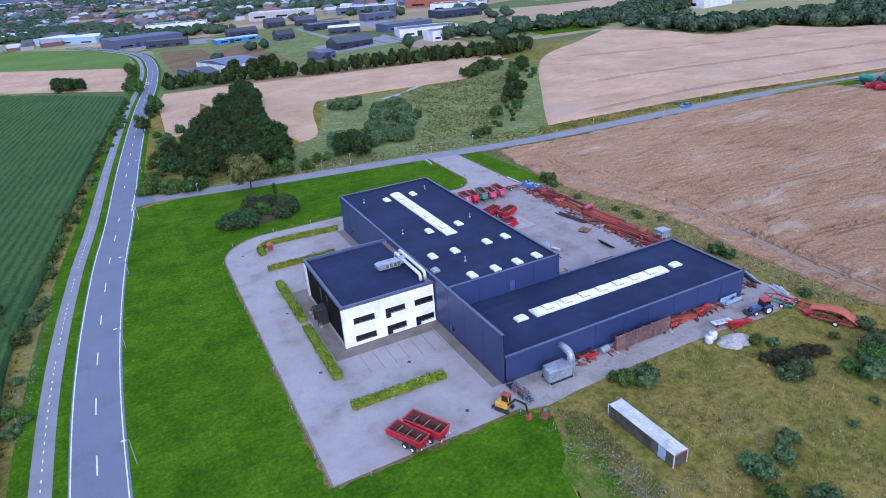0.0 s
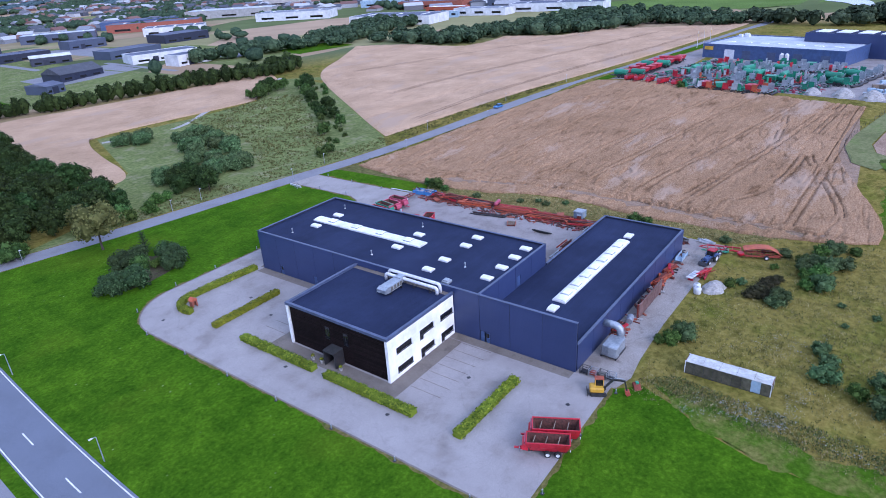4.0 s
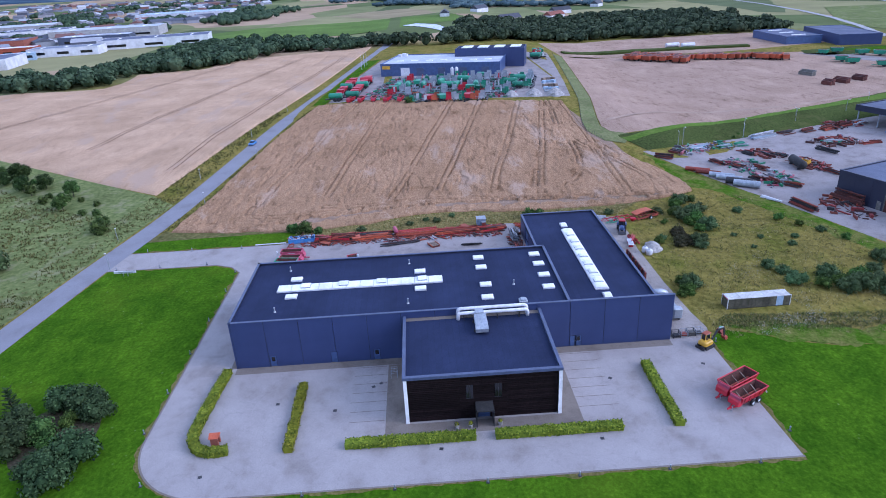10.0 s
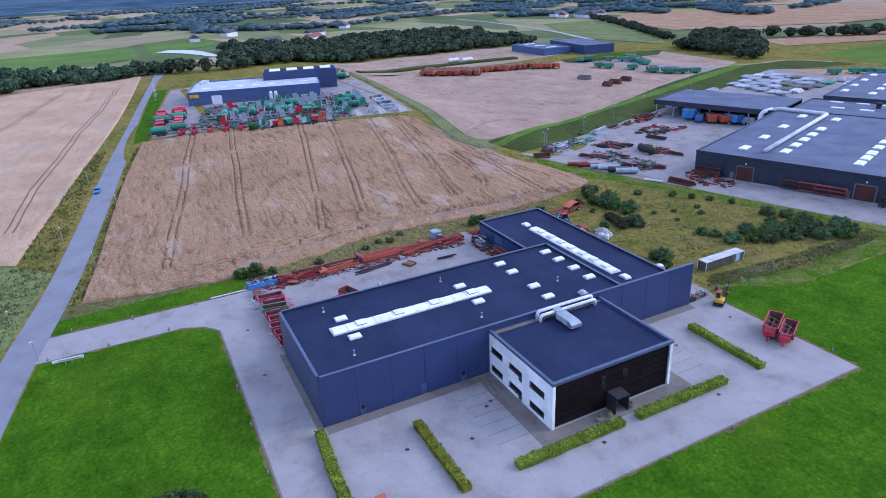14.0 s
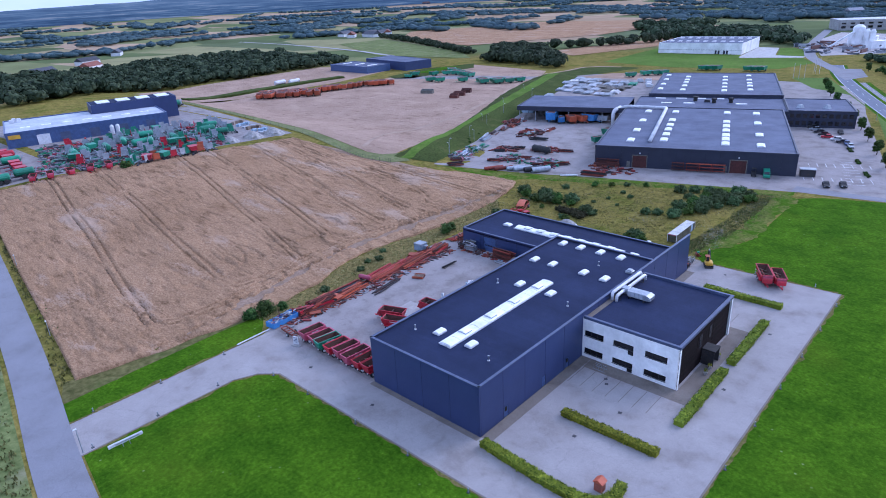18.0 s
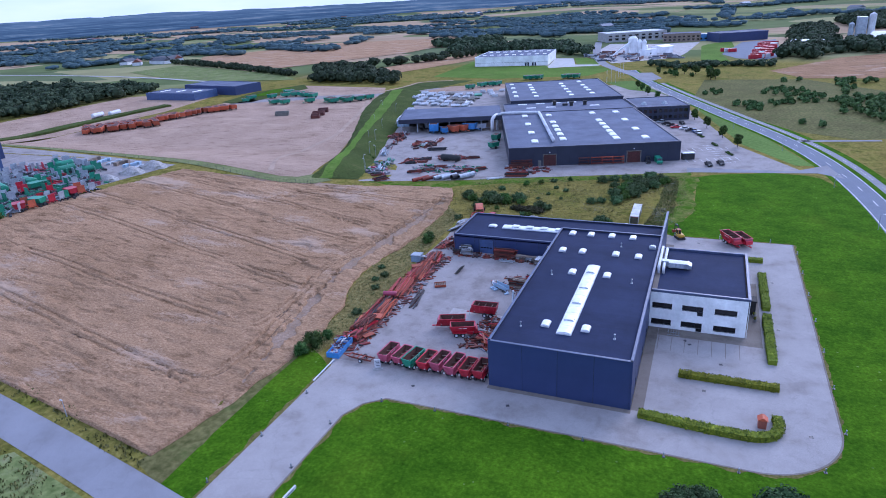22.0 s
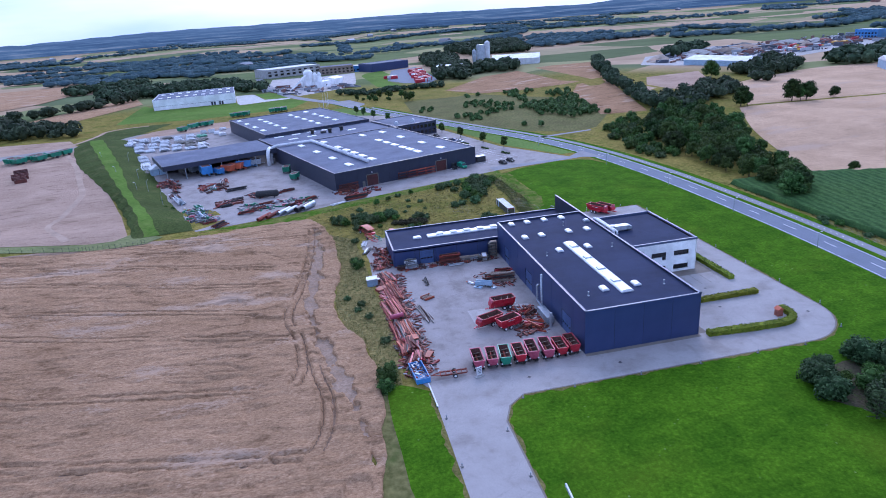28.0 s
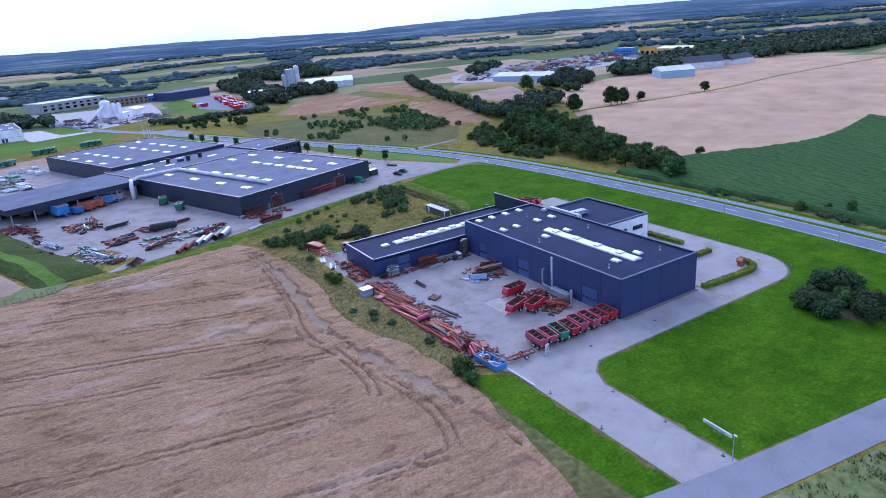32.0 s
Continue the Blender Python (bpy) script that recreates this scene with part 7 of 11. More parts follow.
TREES = {}
for key, h, r, b, n, sz, mt, sp, lb in (("broad_a", 10.0, 4.2, 0.55, 1500, 0.36, M_LEAF, 0.62, 13), ("broad_b", 12.0, 4.6, 0.7, 1700, 0.38, M_LEAF, 0.6, 14), ("broad_c", 9.0, 4.6, 0.52, 1500, 0.36, M_LEAF, 0.68, 13),
                                        ("mid_a", 8.0, 3.4, 0.6, 1200, 0.33, M_LEAFMID, 0.62, 11), ("mid_b", 9.0, 3.0, 1.2, 1200, 0.33, M_LEAFMID, 0.58, 11), ("broad_d", 10.5, 4.6, 0.55, 1500, 0.36, M_LEAFMID, 0.64, 13), ("olive", 9.0, 4.4, 2.6, 1900, 0.30, M_OLIVE, 0.62, 14),
                                        ("willow_a", 5.0, 4.0, 0.0, 1400, 0.33, M_WILLOW, 0.66, 12), ("willow_b", 6.5, 4.2, 0.0, 1500, 0.34, M_WILLOW, 0.62, 12),
                                        ("bed", 5.0, 4.0, 0.0, 1500, 0.3, M_BED, 0.66, 12), ("willow_s", 2.6, 2.1, 0.0, 820, 0.15, M_WILLOW, 0.72, 14), ("bramble", 2.0, 2.2, 0.0, 700, 0.15, M_BRAMBLE, 0.7, 10), ("bush_a", 2.4, 1.9, 0.0, 760, 0.16, M_BUSH, 0.6, 8), ("bush_b", 1.8, 2.0, 0.0, 760, 0.15, M_WILLOW, 0.66, 8), ("bush_c", 2.8, 2.2, 0.0, 760, 0.17, M_LEAFMID, 0.62, 9)):
    TREES[key] = (crown_mesh(len(TREES) * 7 + 3, h, r, b, n, sz, sp, lb).data(key + "_crown", mt), trunk_mesh(len(TREES) * 5 + 1, h * 0.72, 0.022 * h + 0.05).data("trunk", M_BARK) if b > 0.5 else None)


def plant(key, x, y, s, label, category, rot=None, name=None, squash=1.0, group=""):
    """A tree or bush of a kind, at a place, scaled."""
    crown, trunk = TREES[key]
    rot = (x * 37.7 + y * 91.3) % 360 if rot is None else rot
    at = pose(x, y, land(x, y), 0, 0, rot) @ Matrix.Diagonal((s, s, s * squash, 1))
    if trunk is None:
        ob = tagged(new(name or "bush", crown), label, category, group)
        ob.matrix_basis = at
        return ob
    root = thing(name or "tree", label, category, at, group)
    part("trunk", trunk, None, root)
    part("crown", crown, None, root)
    return root


prng = random.Random(11)


def grove(poly, keys, spacing, smin, smax, label, category="tree", name=None, group="", squash=1.0, limit=200):
    """Trees at even but shaken distances inside an outline."""
    xs, ys = [p[0] for p in poly], [p[1] for p in poly]
    n, y = 0, min(ys)
    while y < max(ys):
        x = min(xs)
        while x < max(xs):
            px, py = x + prng.uniform(-0.4, 0.4) * spacing, y + prng.uniform(-0.4, 0.4) * spacing
            if inside(poly, px, py) and n < limit:
                plant(prng.choice(keys), px, py, prng.uniform(smin, smax), label, category, None, name, squash, group)
                n += 1
            x += spacing
        y += spacing


def far_wood(name, polys, spacing, height, label, seed, material=None, clumps=16, gap=0.0, rad=1.0):
    """Woods far off: every tree a loose heap of leaf clumps, all in one mesh."""
    rng, m = random.Random(seed), Mesh()
    for poly in polys:
        xs, ys = [p[0] for p in poly], [p[1] for p in poly]
        y = min(ys)
        while y < max(ys):
            x = min(xs)
            while x < max(xs):
                px, py = x + rng.uniform(-0.45, 0.45) * spacing, y + rng.uniform(-0.45, 0.45) * spacing
                if inside(poly, px, py) and (gap <= 0 or noise.noise((px * 0.03, py * 0.03, seed)) > gap - 0.5):
                    h, r, z = height * rng.uniform(0.65, 1.15), spacing * rng.uniform(0.5, 0.8) * rad, land(px, py)
                    lob = Mesh()
                    core_blob(lob, rng, px, py, z + h * 0.52, r * 1.1, h * 0.6 / r, *((7, 5, 0.3) if clumps > 20 else ((6, 4, 0.4) if clumps > 9 else (5, 3, 0.4))))
                    m.add(lob.v, lob.f)
                    for _ in range(int(clumps * 1.7) if clumps > 20 else 0):
                        u, w = rng.uniform(-0.3, 1), rng.uniform(0, 6.283)
                        s = math.sqrt(1 - u * u)
                        d = Vector((s * math.cos(w), s * math.sin(w), u))
                        p = Vector((px + d.x * r, py + d.y * r, z + h * 0.52 + d.z * h * 0.46))
                        n = (d + Vector((rng.gauss(0, 0.4), rng.gauss(0, 0.4), rng.gauss(0.2, 0.4)))).normalized()
                        t = n.cross(Vector((rng.gauss(0, 1), rng.gauss(0, 1), 0.3))).normalized()
                        b, k = n.cross(t), (spacing * rng.uniform(0.16, 0.34)) * (16.0 / clumps) ** 0.42 * 0.68
                        m.add([p + t * k, p + b * k - n * k * 0.3, p - t * k, p - b * k - n * k * 0.3], [(0, 1, 2, 3)])
                x += spacing
            y += spacing
    near = clumps > 20
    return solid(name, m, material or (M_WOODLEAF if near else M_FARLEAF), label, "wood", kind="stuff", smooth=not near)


# the wood by the junction and the lone tree
grove([(6, 218), (14, 211), (28, 207.5), (46, 212), (52, 226), (51, 245), (51, 282), (61, 330), (60, 362), (51, 352), (42, 334), (32, 296), (22, 270), (10, 240)], ["broad_a", "broad_b", "broad_c"], 6.6, 0.6, 0.92,
      "dark broadleaf tree in a dense wood", group="wood by the junction", limit=105)
grove([(1, 216), (5, 216), (9, 240), (12, 262), (22, 290), (20, 300), (10, 285), (5, 255)], ["bush_c", "bush_b", "bush_a"], 4.6, 0.6, 1.3, "scrubby bush between wood and road", "shrub", limit=26)
plant("broad_c", 11.6, 340, 0.6, "small dark tree beside the country road", "tree")
grove([(4, 216), (12, 207), (50, 208), (60, 214), (52, 204), (12, 204.5), (-1, 211)], ["bush_c", "bush_a"], 3.6, 0.9, 1.6, "dark shrub at the edge of a wood", "shrub", limit=30)
plant("olive", 28.0, 191.4, 1.28, "lone olive-green tree on the lawn by the road", "tree")
grove([(4, 300), (8, 270), (14, 330), (18, 380), (14, 390)], ["bush_c", "mid_a"], 8, 0.7, 1.1, "dark bush beside the country road", "shrub", limit=14)
# shrubs in the planted bed
patch("planting_bed", ragged([(16.5, 167), (22, 164.5), (32, 166), (35, 172), (32, 178), (27, 179), (19, 172.5)], 0.8), M_SOIL, "dark bark-mulched planting bed", 0.045, 30, "planting bed")
for key, x, y, s in (("bed", 17.0, 166.8, 0.72), ("bed", 21.5, 165.2, 0.78), ("bed", 18.8, 169.2, 0.66), ("bed", 33.0, 168.6, 0.72), ("bed", 34.0, 172.6, 0.68), ("bed", 31.0, 166.6, 0.6),
                     ("bed", 24.8, 176.0, 0.74), ("bed", 28.6, 177.2, 0.7), ("bush_c", 27.0, 173.0, 1.1), ("bush_a", 23.5, 170.0, 1.0), ("bush_a", 29.5, 170.2, 0.9)):
    plant(key, x, y, s, "clipped grey-green shrub in the planted bed", "shrub", group="shrubs of the planted bed")
conif = Mesh()
crng = random.Random(8)
for k in range(46):
    z = 0.4 + k * 0.11
    a = k * 2.4
    ln = 1.5 * (1 - k / 50) + 0.2
    for j in range(5):
        d = ln * (j + 1) / 5
        p = Vector((math.cos(a) * d, math.sin(a) * d, z + 0.25 * d))
        s = 0.22
        t = Vector((math.cos(a), math.sin(a), 0.3)) * s * 1.6
        b = Vector((-math.sin(a), math.cos(a), 0.1)) * s
        conif.add([p - t, p + b, p + t, p - b], [(0, 1, 2, 3)])
cf = thing("dead_conifer", "half-dead thin conifer among the shrubs", "tree", pose(32.2, 179.5, 0))
part("trunk", trunk_mesh(4, 5.2, 0.12, 8), M_BARK, cf)
part("crown", conif, M_LEAF, cf)
# willow scrub and hedges north of the side road
grove([(58, 213), (66, 206), (78, 209), (92, 216), (104, 236), (114, 256), (108, 276), (96, 268), (86, 250), (72, 236), (62, 226)], ["willow_a", "willow_b", "willow_a"], 8.2, 0.7, 1.1, "grey-green willow bush in scrubland", "shrub", limit=90)
grove([(58, 212), (66, 204), (73, 205), (75, 218), (66, 224)], ["broad_c", "broad_a"], 6, 0.65, 0.85, "dark tree in willow scrub", limit=12)
grove([(108, 200), (112, 198.5), (118, 200), (114, 204)], ["bush_c"], 3, 0.9, 1.3, "dark bush by the side road", "shrub", limit=5)
grove([(118, 202), (124, 200), (136, 215), (160, 246), (190, 280), (200, 300), (192, 305), (170, 275), (140, 235), (126, 216)], ["broad_c", "mid_a", "bush_c", "bush_c"], 6.2, 0.5, 0.8, "hedgerow tree beside a wheat field", limit=60)
grove([(84, 278), (96, 284), (94, 292), (84, 290)], ["willow_a"], 5, 0.8, 1.0, "willow bush in scrubland", "shrub", limit=6)
grove([(160, 300), (180, 300), (190, 312), (176, 318), (162, 310)], ["mid_a", "broad_c"], 6, 0.6, 0.9, "dark hedgerow tree in scrubland", limit=12)
far_wood("field_hedge", [[(205, 338), (232, 345), (238, 360), (214, 362), (190, 366), (150, 386), (110, 402), (60, 412), (24, 424), (24, 412), (80, 400), (150, 376)]], 4.6, 8.5, "dark trees of a long field hedge", 41, M_LEAF, 46)
grove([(62, 420), (90, 412), (92, 424), (70, 432)], ["broad_b"], 7, 0.9, 1.1, "dark tree beside a shed", limit=10)
# bushes on the rough ground south of the works
for key, x, y, s in (("willow_s", 59.6, 64.0, 1.0), ("bush_a", 60.8, 65.2, 0.8), ("bush_a", 57.0, 65.4, 0.9), ("bush_a", 56.0, 67.0, 0.6), ("bush_b", 77.6, 53.8, 0.9), ("willow_s", 79.6, 53.6, 0.95), ("bush_a", 81.0, 62.4, 0.7), ("bush_b", 83.2, 61.0, 0.6),
                     ("bush_b", 75.6, 43.0, 0.35), ("bush_b", 82.6, 44.3, 0.4), ("bush_b", 80.5, 39.2, 0.42),
                     ("bush_b", 79.5, 31.8, 0.5), ("bush_b", 75.6, 34.4, 0.55), ("willow_s", 88.0, 48.1, 1.1), ("bush_a", 92.0, 49.6, 1.2), ("willow_s", 94.0, 51.6, 1.1), ("bush_a", 91.0, 51.2, 0.9), ("bush_b", 99.0, 46.2, 1.2), ("willow_s", 104.6, 48.6, 1.1),
                     ("bush_a", 102.4, 50.4, 1.0), ("bush_b", 98.8, 51.6, 0.9), ("willow_s", 96.6, 48.4, 1.1), ("bush_a", 86.6, 50.6, 0.8), ("bush_a", 92.4, 57.0, 0.5), ("bush_b", 98.9, 56.4, 0.9), ("bush_a", 97.4, 52.8, 0.8), ("bush_c", 106.4, 44.8, 0.6),
                     ("bush_b", 96.8, 36.8, 0.7), ("bush_a", 90.4, 29.8, 0.7), ("bush_a", 86.0, 27.0, 0.6), ("bush_b", 82.0, 24.0, 0.65), ("bush_a", 77.0, 21.5, 0.6), ("bush_c", 101.4, 146.0, 1.05), ("bush_c", 102.2, 149.0, 0.8), ("bush_c", 100.4, 142.4, 0.6), ("bush_b", 102.0, 119.0, 0.55),
                     ("bush_b", 103.0, 112.4, 0.6), ("bush_b", 105.8, 108.2, 0.5), ("bush_c", 101.6, 88.5, 0.9), ("bush_c", 102.6, 86.0, 0.7), ("bush_b", 99.8, 131.2, 0.65), ("bush_b", 104.2, 115.0, 0.5), ("bush_b", 101.0, 68.0, 0.7)):
    plant(key, x, y, s, "self-sown bush on rough ground", "bush")
for x, y, s in ((78.8, 58.0, 0.75), (80.8, 57.2, 0.9), (83.2, 56.6, 0.85), (85.6, 56.2, 0.75), (87.6, 55.4, 0.6), (79.6, 56.0, 0.7), (81.8, 55.0, 0.65)):
    plant("bramble", x, y, s, "dark olive-brown bramble thicket on rough ground", "bush", squash=0.85, group="bramble thicket")
for k, (x, y) in enumerate(((65.7, 45.2), (62.6, 43.6), (58.2, 43.6), (56.2, 39.4), (53.9, 35.8), (51.8, 29.6), (49.2, 24.8), (46.0, 20.0), (66.0, 21.6), (62.4, 19.0), (58.6, 17.6), (53.0, 20.0), (51.0, 15.0), (61.6, 25.6), (54.6, 32.6), (56.4, 35.8), (52.6, 26.0),
                            (49.6, 20.6), (55.4, 28.8), (57.8, 31.6), (60.0, 36.4), (48.0, 15.4), (54.4, 22.8), (57.0, 24.4))):
    plant(("willow_s", "bush_b", "willow_s", "bush_a")[k % 4], x, y, (0.7 if k < 3 else 0.82 if k < 14 else 1.0) + ((k * 7) % 5) * 0.07, "grey-green willow bush in a belt of scrub", "bush", group="willow scrub belt")
# belt of trees along the main road to the south-west
grove([(-31, 88), (-37, 84), (-51, 52), (-64, 20), (-79, -14), (-92, -46), (-98, -66), (-84, -78), (-64, -60), (-48, -34), (-37, -6), (-35, 26), (-34, 46), (-31, 70)], ["broad_d", "broad_c", "mid_a", "broad_d", "mid_b"], 6.9, 0.6, 0.98,
      "dark broadleaf tree in a roadside belt", group="roadside belt", limit=130)
grove([(-29, 90), (-26, 50), (-23, 17), (-25, -12), (-31, -48), (-58, -76), (-64, -62), (-46, -34), (-37, -6), (-35, 26), (-33, 60), (-31, 86)], ["bush_c", "bush_a", "bush_c", "bush_b"], 5.0, 0.8, 1.5, "dense roadside bush under the trees", "bush", limit=56)
far_wood("tree_belt", [[(-88, -60), (-80, -82), (-106, -108), (-148, -126), (-158, -112), (-142, -98), (-112, -80)], [(-164, -145), (-200, -185), (-262, -235), (-266, -192), (-183, -128)]], 8.0, 9.0, "dark trees along a field boundary", 42, None, 46, 0.42)
far_wood("tree_belt", [[(-78, -82), (-84, -82), (-108, -178), (-152, -300), (-182, -375), (-175, -377), (-144, -302), (-101, -180)]], 6.0, 8.0, "dark trees along a field boundary", 43, None, 46)
for x, y, s, k in ((-113, -56, 0.95, "broad_b"), (-116, -55, 0.75, "broad_a"), (-141, -53, 1.05, "broad_b"), (-148, -51, 1.05, "broad_a"), (-144.5, -51, 0.85, "mid_b"), (-165, -51, 0.62, "broad_a"), (-216, -43, 0.72, "broad_a"),
                   (-172, -172, 1.25, "broad_d"), (-32, 82, 0.9, "broad_d"), (-37, 77, 0.95, "broad_c"), (-42, 68, 0.9, "broad_d"), (-71, 64, 0.5, "mid_a"), (-31, 144, 0.5, "mid_b"), (-30, 138, 0.35, "mid_a")):
    plant(k, x, y, s, "free-standing tree in a wheat field", "tree")
grove([(-26, 100), (-23.5, 100), (-24, 140), (-20, 180), (-14, 240), (0, 340), (5, 400), (1, 400), (-5, 340), (-18, 240), (-24, 180), (-27, 140)], ["bush_c", "bush_a", "bush_b"], 4.2, 0.5, 0.95, "weedy bush at the edge of the maize", "bush", limit=60)
grove([(-40, 466), (-20, 448), (-12, 452), (-30, 472)], ["broad_a", "broad_c"], 7, 0.8, 1.0, "dark tree between fields", limit=12)
grove([(4, 420), (10, 405), (16, 540), (12, 545)], ["mid_a", "bush_c"], 7, 0.7, 1.0, "small roadside tree by the fields", limit=14)
grove([(161, 10), (174, -23), (191, -73), (205, -112), (223, -163), (227, -162), (209, -110), (196, -72), (179, -22), (166, 11)], ["bush_a"], 5.0, 0.3, 0.55, "young bush planted on the grassed bank", "bush", limit=30)
# young pines and scrub west of the factory
far_wood("young_scrub", [[(-42, -236), (-76, -206), (-56, -104), (-38, -88), (-24, -132)]], 5.0, 3.6, "young pines and scrub on rough land", 44, M_YOUNG, 26, 0.3, 0.5)
far_wood("young_scrub", [[(40, -165), (20, -120), (-5, -78), (-34, -70), (-24, -132), (-42, -236), (-20, -240), (30, -230)], [(-76, -206), (-66, -92), (-56, -100)]], 6.6, 2.6, "scattered young pines on rough land", 49, M_YOUNG, 22, 0.62, 0.34)
patch("scrubland", [(44, -165), (24, -118), (0, -72), (-20, -58), (-34, -62), (-56, -95), (-66, -170), (-20, -240), (40, -240)], M_OLIVEGRASS, "olive rough land with young scrub", 0.04, 20, "ground")
for x, y in ((75, -188), (70, -172), (63, -153), (54, -129), (47, -110), (41, -94), (35, -75), (28.5, -55), (23, -38), (79, -200)):
    plant("mid_b", x, y, 0.62, "young avenue tree beside the factory car park", "tree", group="avenue trees")
far_wood("field_hedge", [[(690, -436), (522, -351), (398, -284), (404, -276), (526, -343), (694, -428)]], 6.0, 6.5, "dark clipped hedge along a field", 46, None, 24)
grove([(78, -278), (49, -282), (21, -240), (38, -222)], ["mid_a", "bush_c", "mid_b"], 9.0, 0.6, 0.9, "bushy tree beside the far junction", limit=14)
far_wood("copse", [[(345, -230), (392, -310), (370, -345), (300, -275), (258, -216)], [(352, -345), (318, -390), (280, -440), (272, -430), (312, -380), (345, -335)]], 9.5, 9.0, "dark distant copse", 45, None, 40)


far_wood("woodland", [[(405, 258), (420, 250), (480, 215), (560, 255), (545, 300), (400, 330), (350, 400), (338, 360), (345, 300), (395, 300)],
                      [(470, 155), (505, 160), (560, 250), (480, 215)], [(350, 412), (330, 395), (300, 420), (220, 440), (228, 452), (310, 440), (480, 495), (480, 440)]], 9.0, 9.5, "dense dark woodland beyond the wheat", 1, None, 40)
far_wood("woodland", [[(459, 95), (463, 66), (473, -36), (470, -146), (475, -190), (565, -180), (593, -202), (669, -161), (640, 0), (620, 68), (520, 80)],
                      [(461, 95), (500, 155), (488, 160), (452, 100)]], 10.0, 9.5, "dense dark woodland behind the fields", 2, None, 30)
far_wood("woodland", [[(-10, -376), (-36, -352), (-64, -440), (-76, -560), (-90, -700), (-50, -700), (-38, -560), (-32, -470)], [(-57, -400), (-94, -374), (-112, -428), (-70, -440)], [(-110, -620), (-185, -600), (-260, -900), (-170, -920), (-100, -760)]], 10.0, 10.0, "dark conifer wood behind the plant", 3, None, 24)
far_wood("junction_bushes", [[(82, -318), (52, -306), (22, -318), (-6, -312), (-8, -322), (20, -332), (56, -322), (84, -334)]], 5.0, 4.6, "row of dark bushes by the far junction", 47, None, 24)
far_wood("woodland", [[(318, -473), (276, -458), (188, -431), (149, -415), (153, -440), (170, -470), (190, -520), (270, -540), (335, -540)], [(360, -560), (300, -640), (330, -660), (400, -590)]], 10.0, 10.0, "dark wood behind the white warehouse", 48, None, 24)
far_wood("woodland", [[(-267, -184), (-322, -222), (-411, -250), (-514, -299), (-640, -270), (-900, -260), (-900, -120), (-560, -110), (-430, -165), (-300, -154)], [(-235, -345), (-300, -420), (-330, -420), (-260, -345)]], 11.0, 10.0, "dark woodland behind a farm", 4, None, 22)
hw_polys = []
hrng = random.Random(77)
for k in range(310):
    a, r = hrng.uniform(0, 2 * math.pi), 880 + 1420 * hrng.random()
    cx, cy = 60 + r * math.cos(a), 100 + r * math.sin(a)
    if 0.1 < a < 1.75 and (r < 1500 or k % 3):
        continue
    t, ln, wd = hrng.uniform(0, math.pi), hrng.uniform(90, 420), hrng.uniform(12, 60)
    c, s = math.cos(t), math.sin(t)
    hw_polys.append([(cx + c * u * ln / 2 - s * v * wd / 2, cy + s * u * ln / 2 + c * v * wd / 2) for u, v in ((-1, -1), (1, -0.7), (1, 1), (-1, 0.8))])
for k in range(40):
    a, r = hrng.uniform(1.9, 6.35), hrng.uniform(1250, 2400)
    ln, wd = hrng.uniform(160, 620), hrng.uniform(20, 70)
    cx, cy, t = 60 + r * math.cos(a), 100 + r * math.sin(a), a + math.pi / 2 + hrng.uniform(-0.5, 0.5)
    c, s = math.cos(t), math.sin(t)
    hw_polys.append([(cx + c * u * ln / 2 - s * v * wd / 2, cy + s * u * ln / 2 + c * v * wd / 2) for u, v in ((-1, -1), (1, -0.7), (1, 1), (-1, 0.8))])
far_wood("distant_woods", hw_polys, 14.5, 8.5, "far hedges and woods of the open country", 9, M_HAZEWOOD, 9, 0.0, 1.35)
town_trees = [[(cx - s, cy - s * 0.5), (cx + s, cy - s * 0.6), (cx + s * 0.8, cy + s * 0.5), (cx - s, cy + s * 0.6)] for cx, cy, s in
              [(hrng.uniform(-300, 1500), hrng.uniform(760, 2600), hrng.uniform(20, 60)) for _ in range(230)] + [(hrng.uniform(640, 1800), hrng.uniform(330, 1000), hrng.uniform(16, 50)) for _ in range(60)] + [(70, 520, 9), (110, 560, 12), (60, 590, 10), (120, 770, 16), (290, 700, 16), (306, 480, 12), (270, 770, 18), (40, 790, 16), (205, 790, 14), (340, 560, 16), (360, 650, 18), (180, 428, 9), (250, 408, 10), (90, 800, 14), (330, 470, 10)]]
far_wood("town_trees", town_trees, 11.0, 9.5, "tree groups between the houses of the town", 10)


def far_houses(count, box, seed, big):
    rng, m = random.Random(seed), Mesh()
    for _ in range(count):
        x, y = rng.uniform(box[0], box[2]), rng.uniform(box[1], box[3])
        w, d, h = rng.uniform(9, 18) * big, rng.uniform(8, 11) * big, rng.uniform(3, 6)
        at = pose(x, y, land(x, y), 0, 0, rng.choice((15, 105, 40, 130)))
        m.box(-w / 2, -d / 2, -2, w / 2, d / 2, h, at)
        m.add([(-w / 2 - 0.4, -d / 2 - 0.4, h + 0.02), (w / 2 + 0.4, -d / 2 - 0.4, h + 0.02), (w / 2 + 0.4, d / 2 + 0.4, h + 0.02), (-w / 2 - 0.4, d / 2 + 0.4, h + 0.02), (-w / 2, 0, h + 3.5), (w / 2, 0, h + 3.5)],
              [(0, 1, 5, 4), (2, 3, 4, 5), (0, 4, 3), (1, 2, 5)], at)
    return m


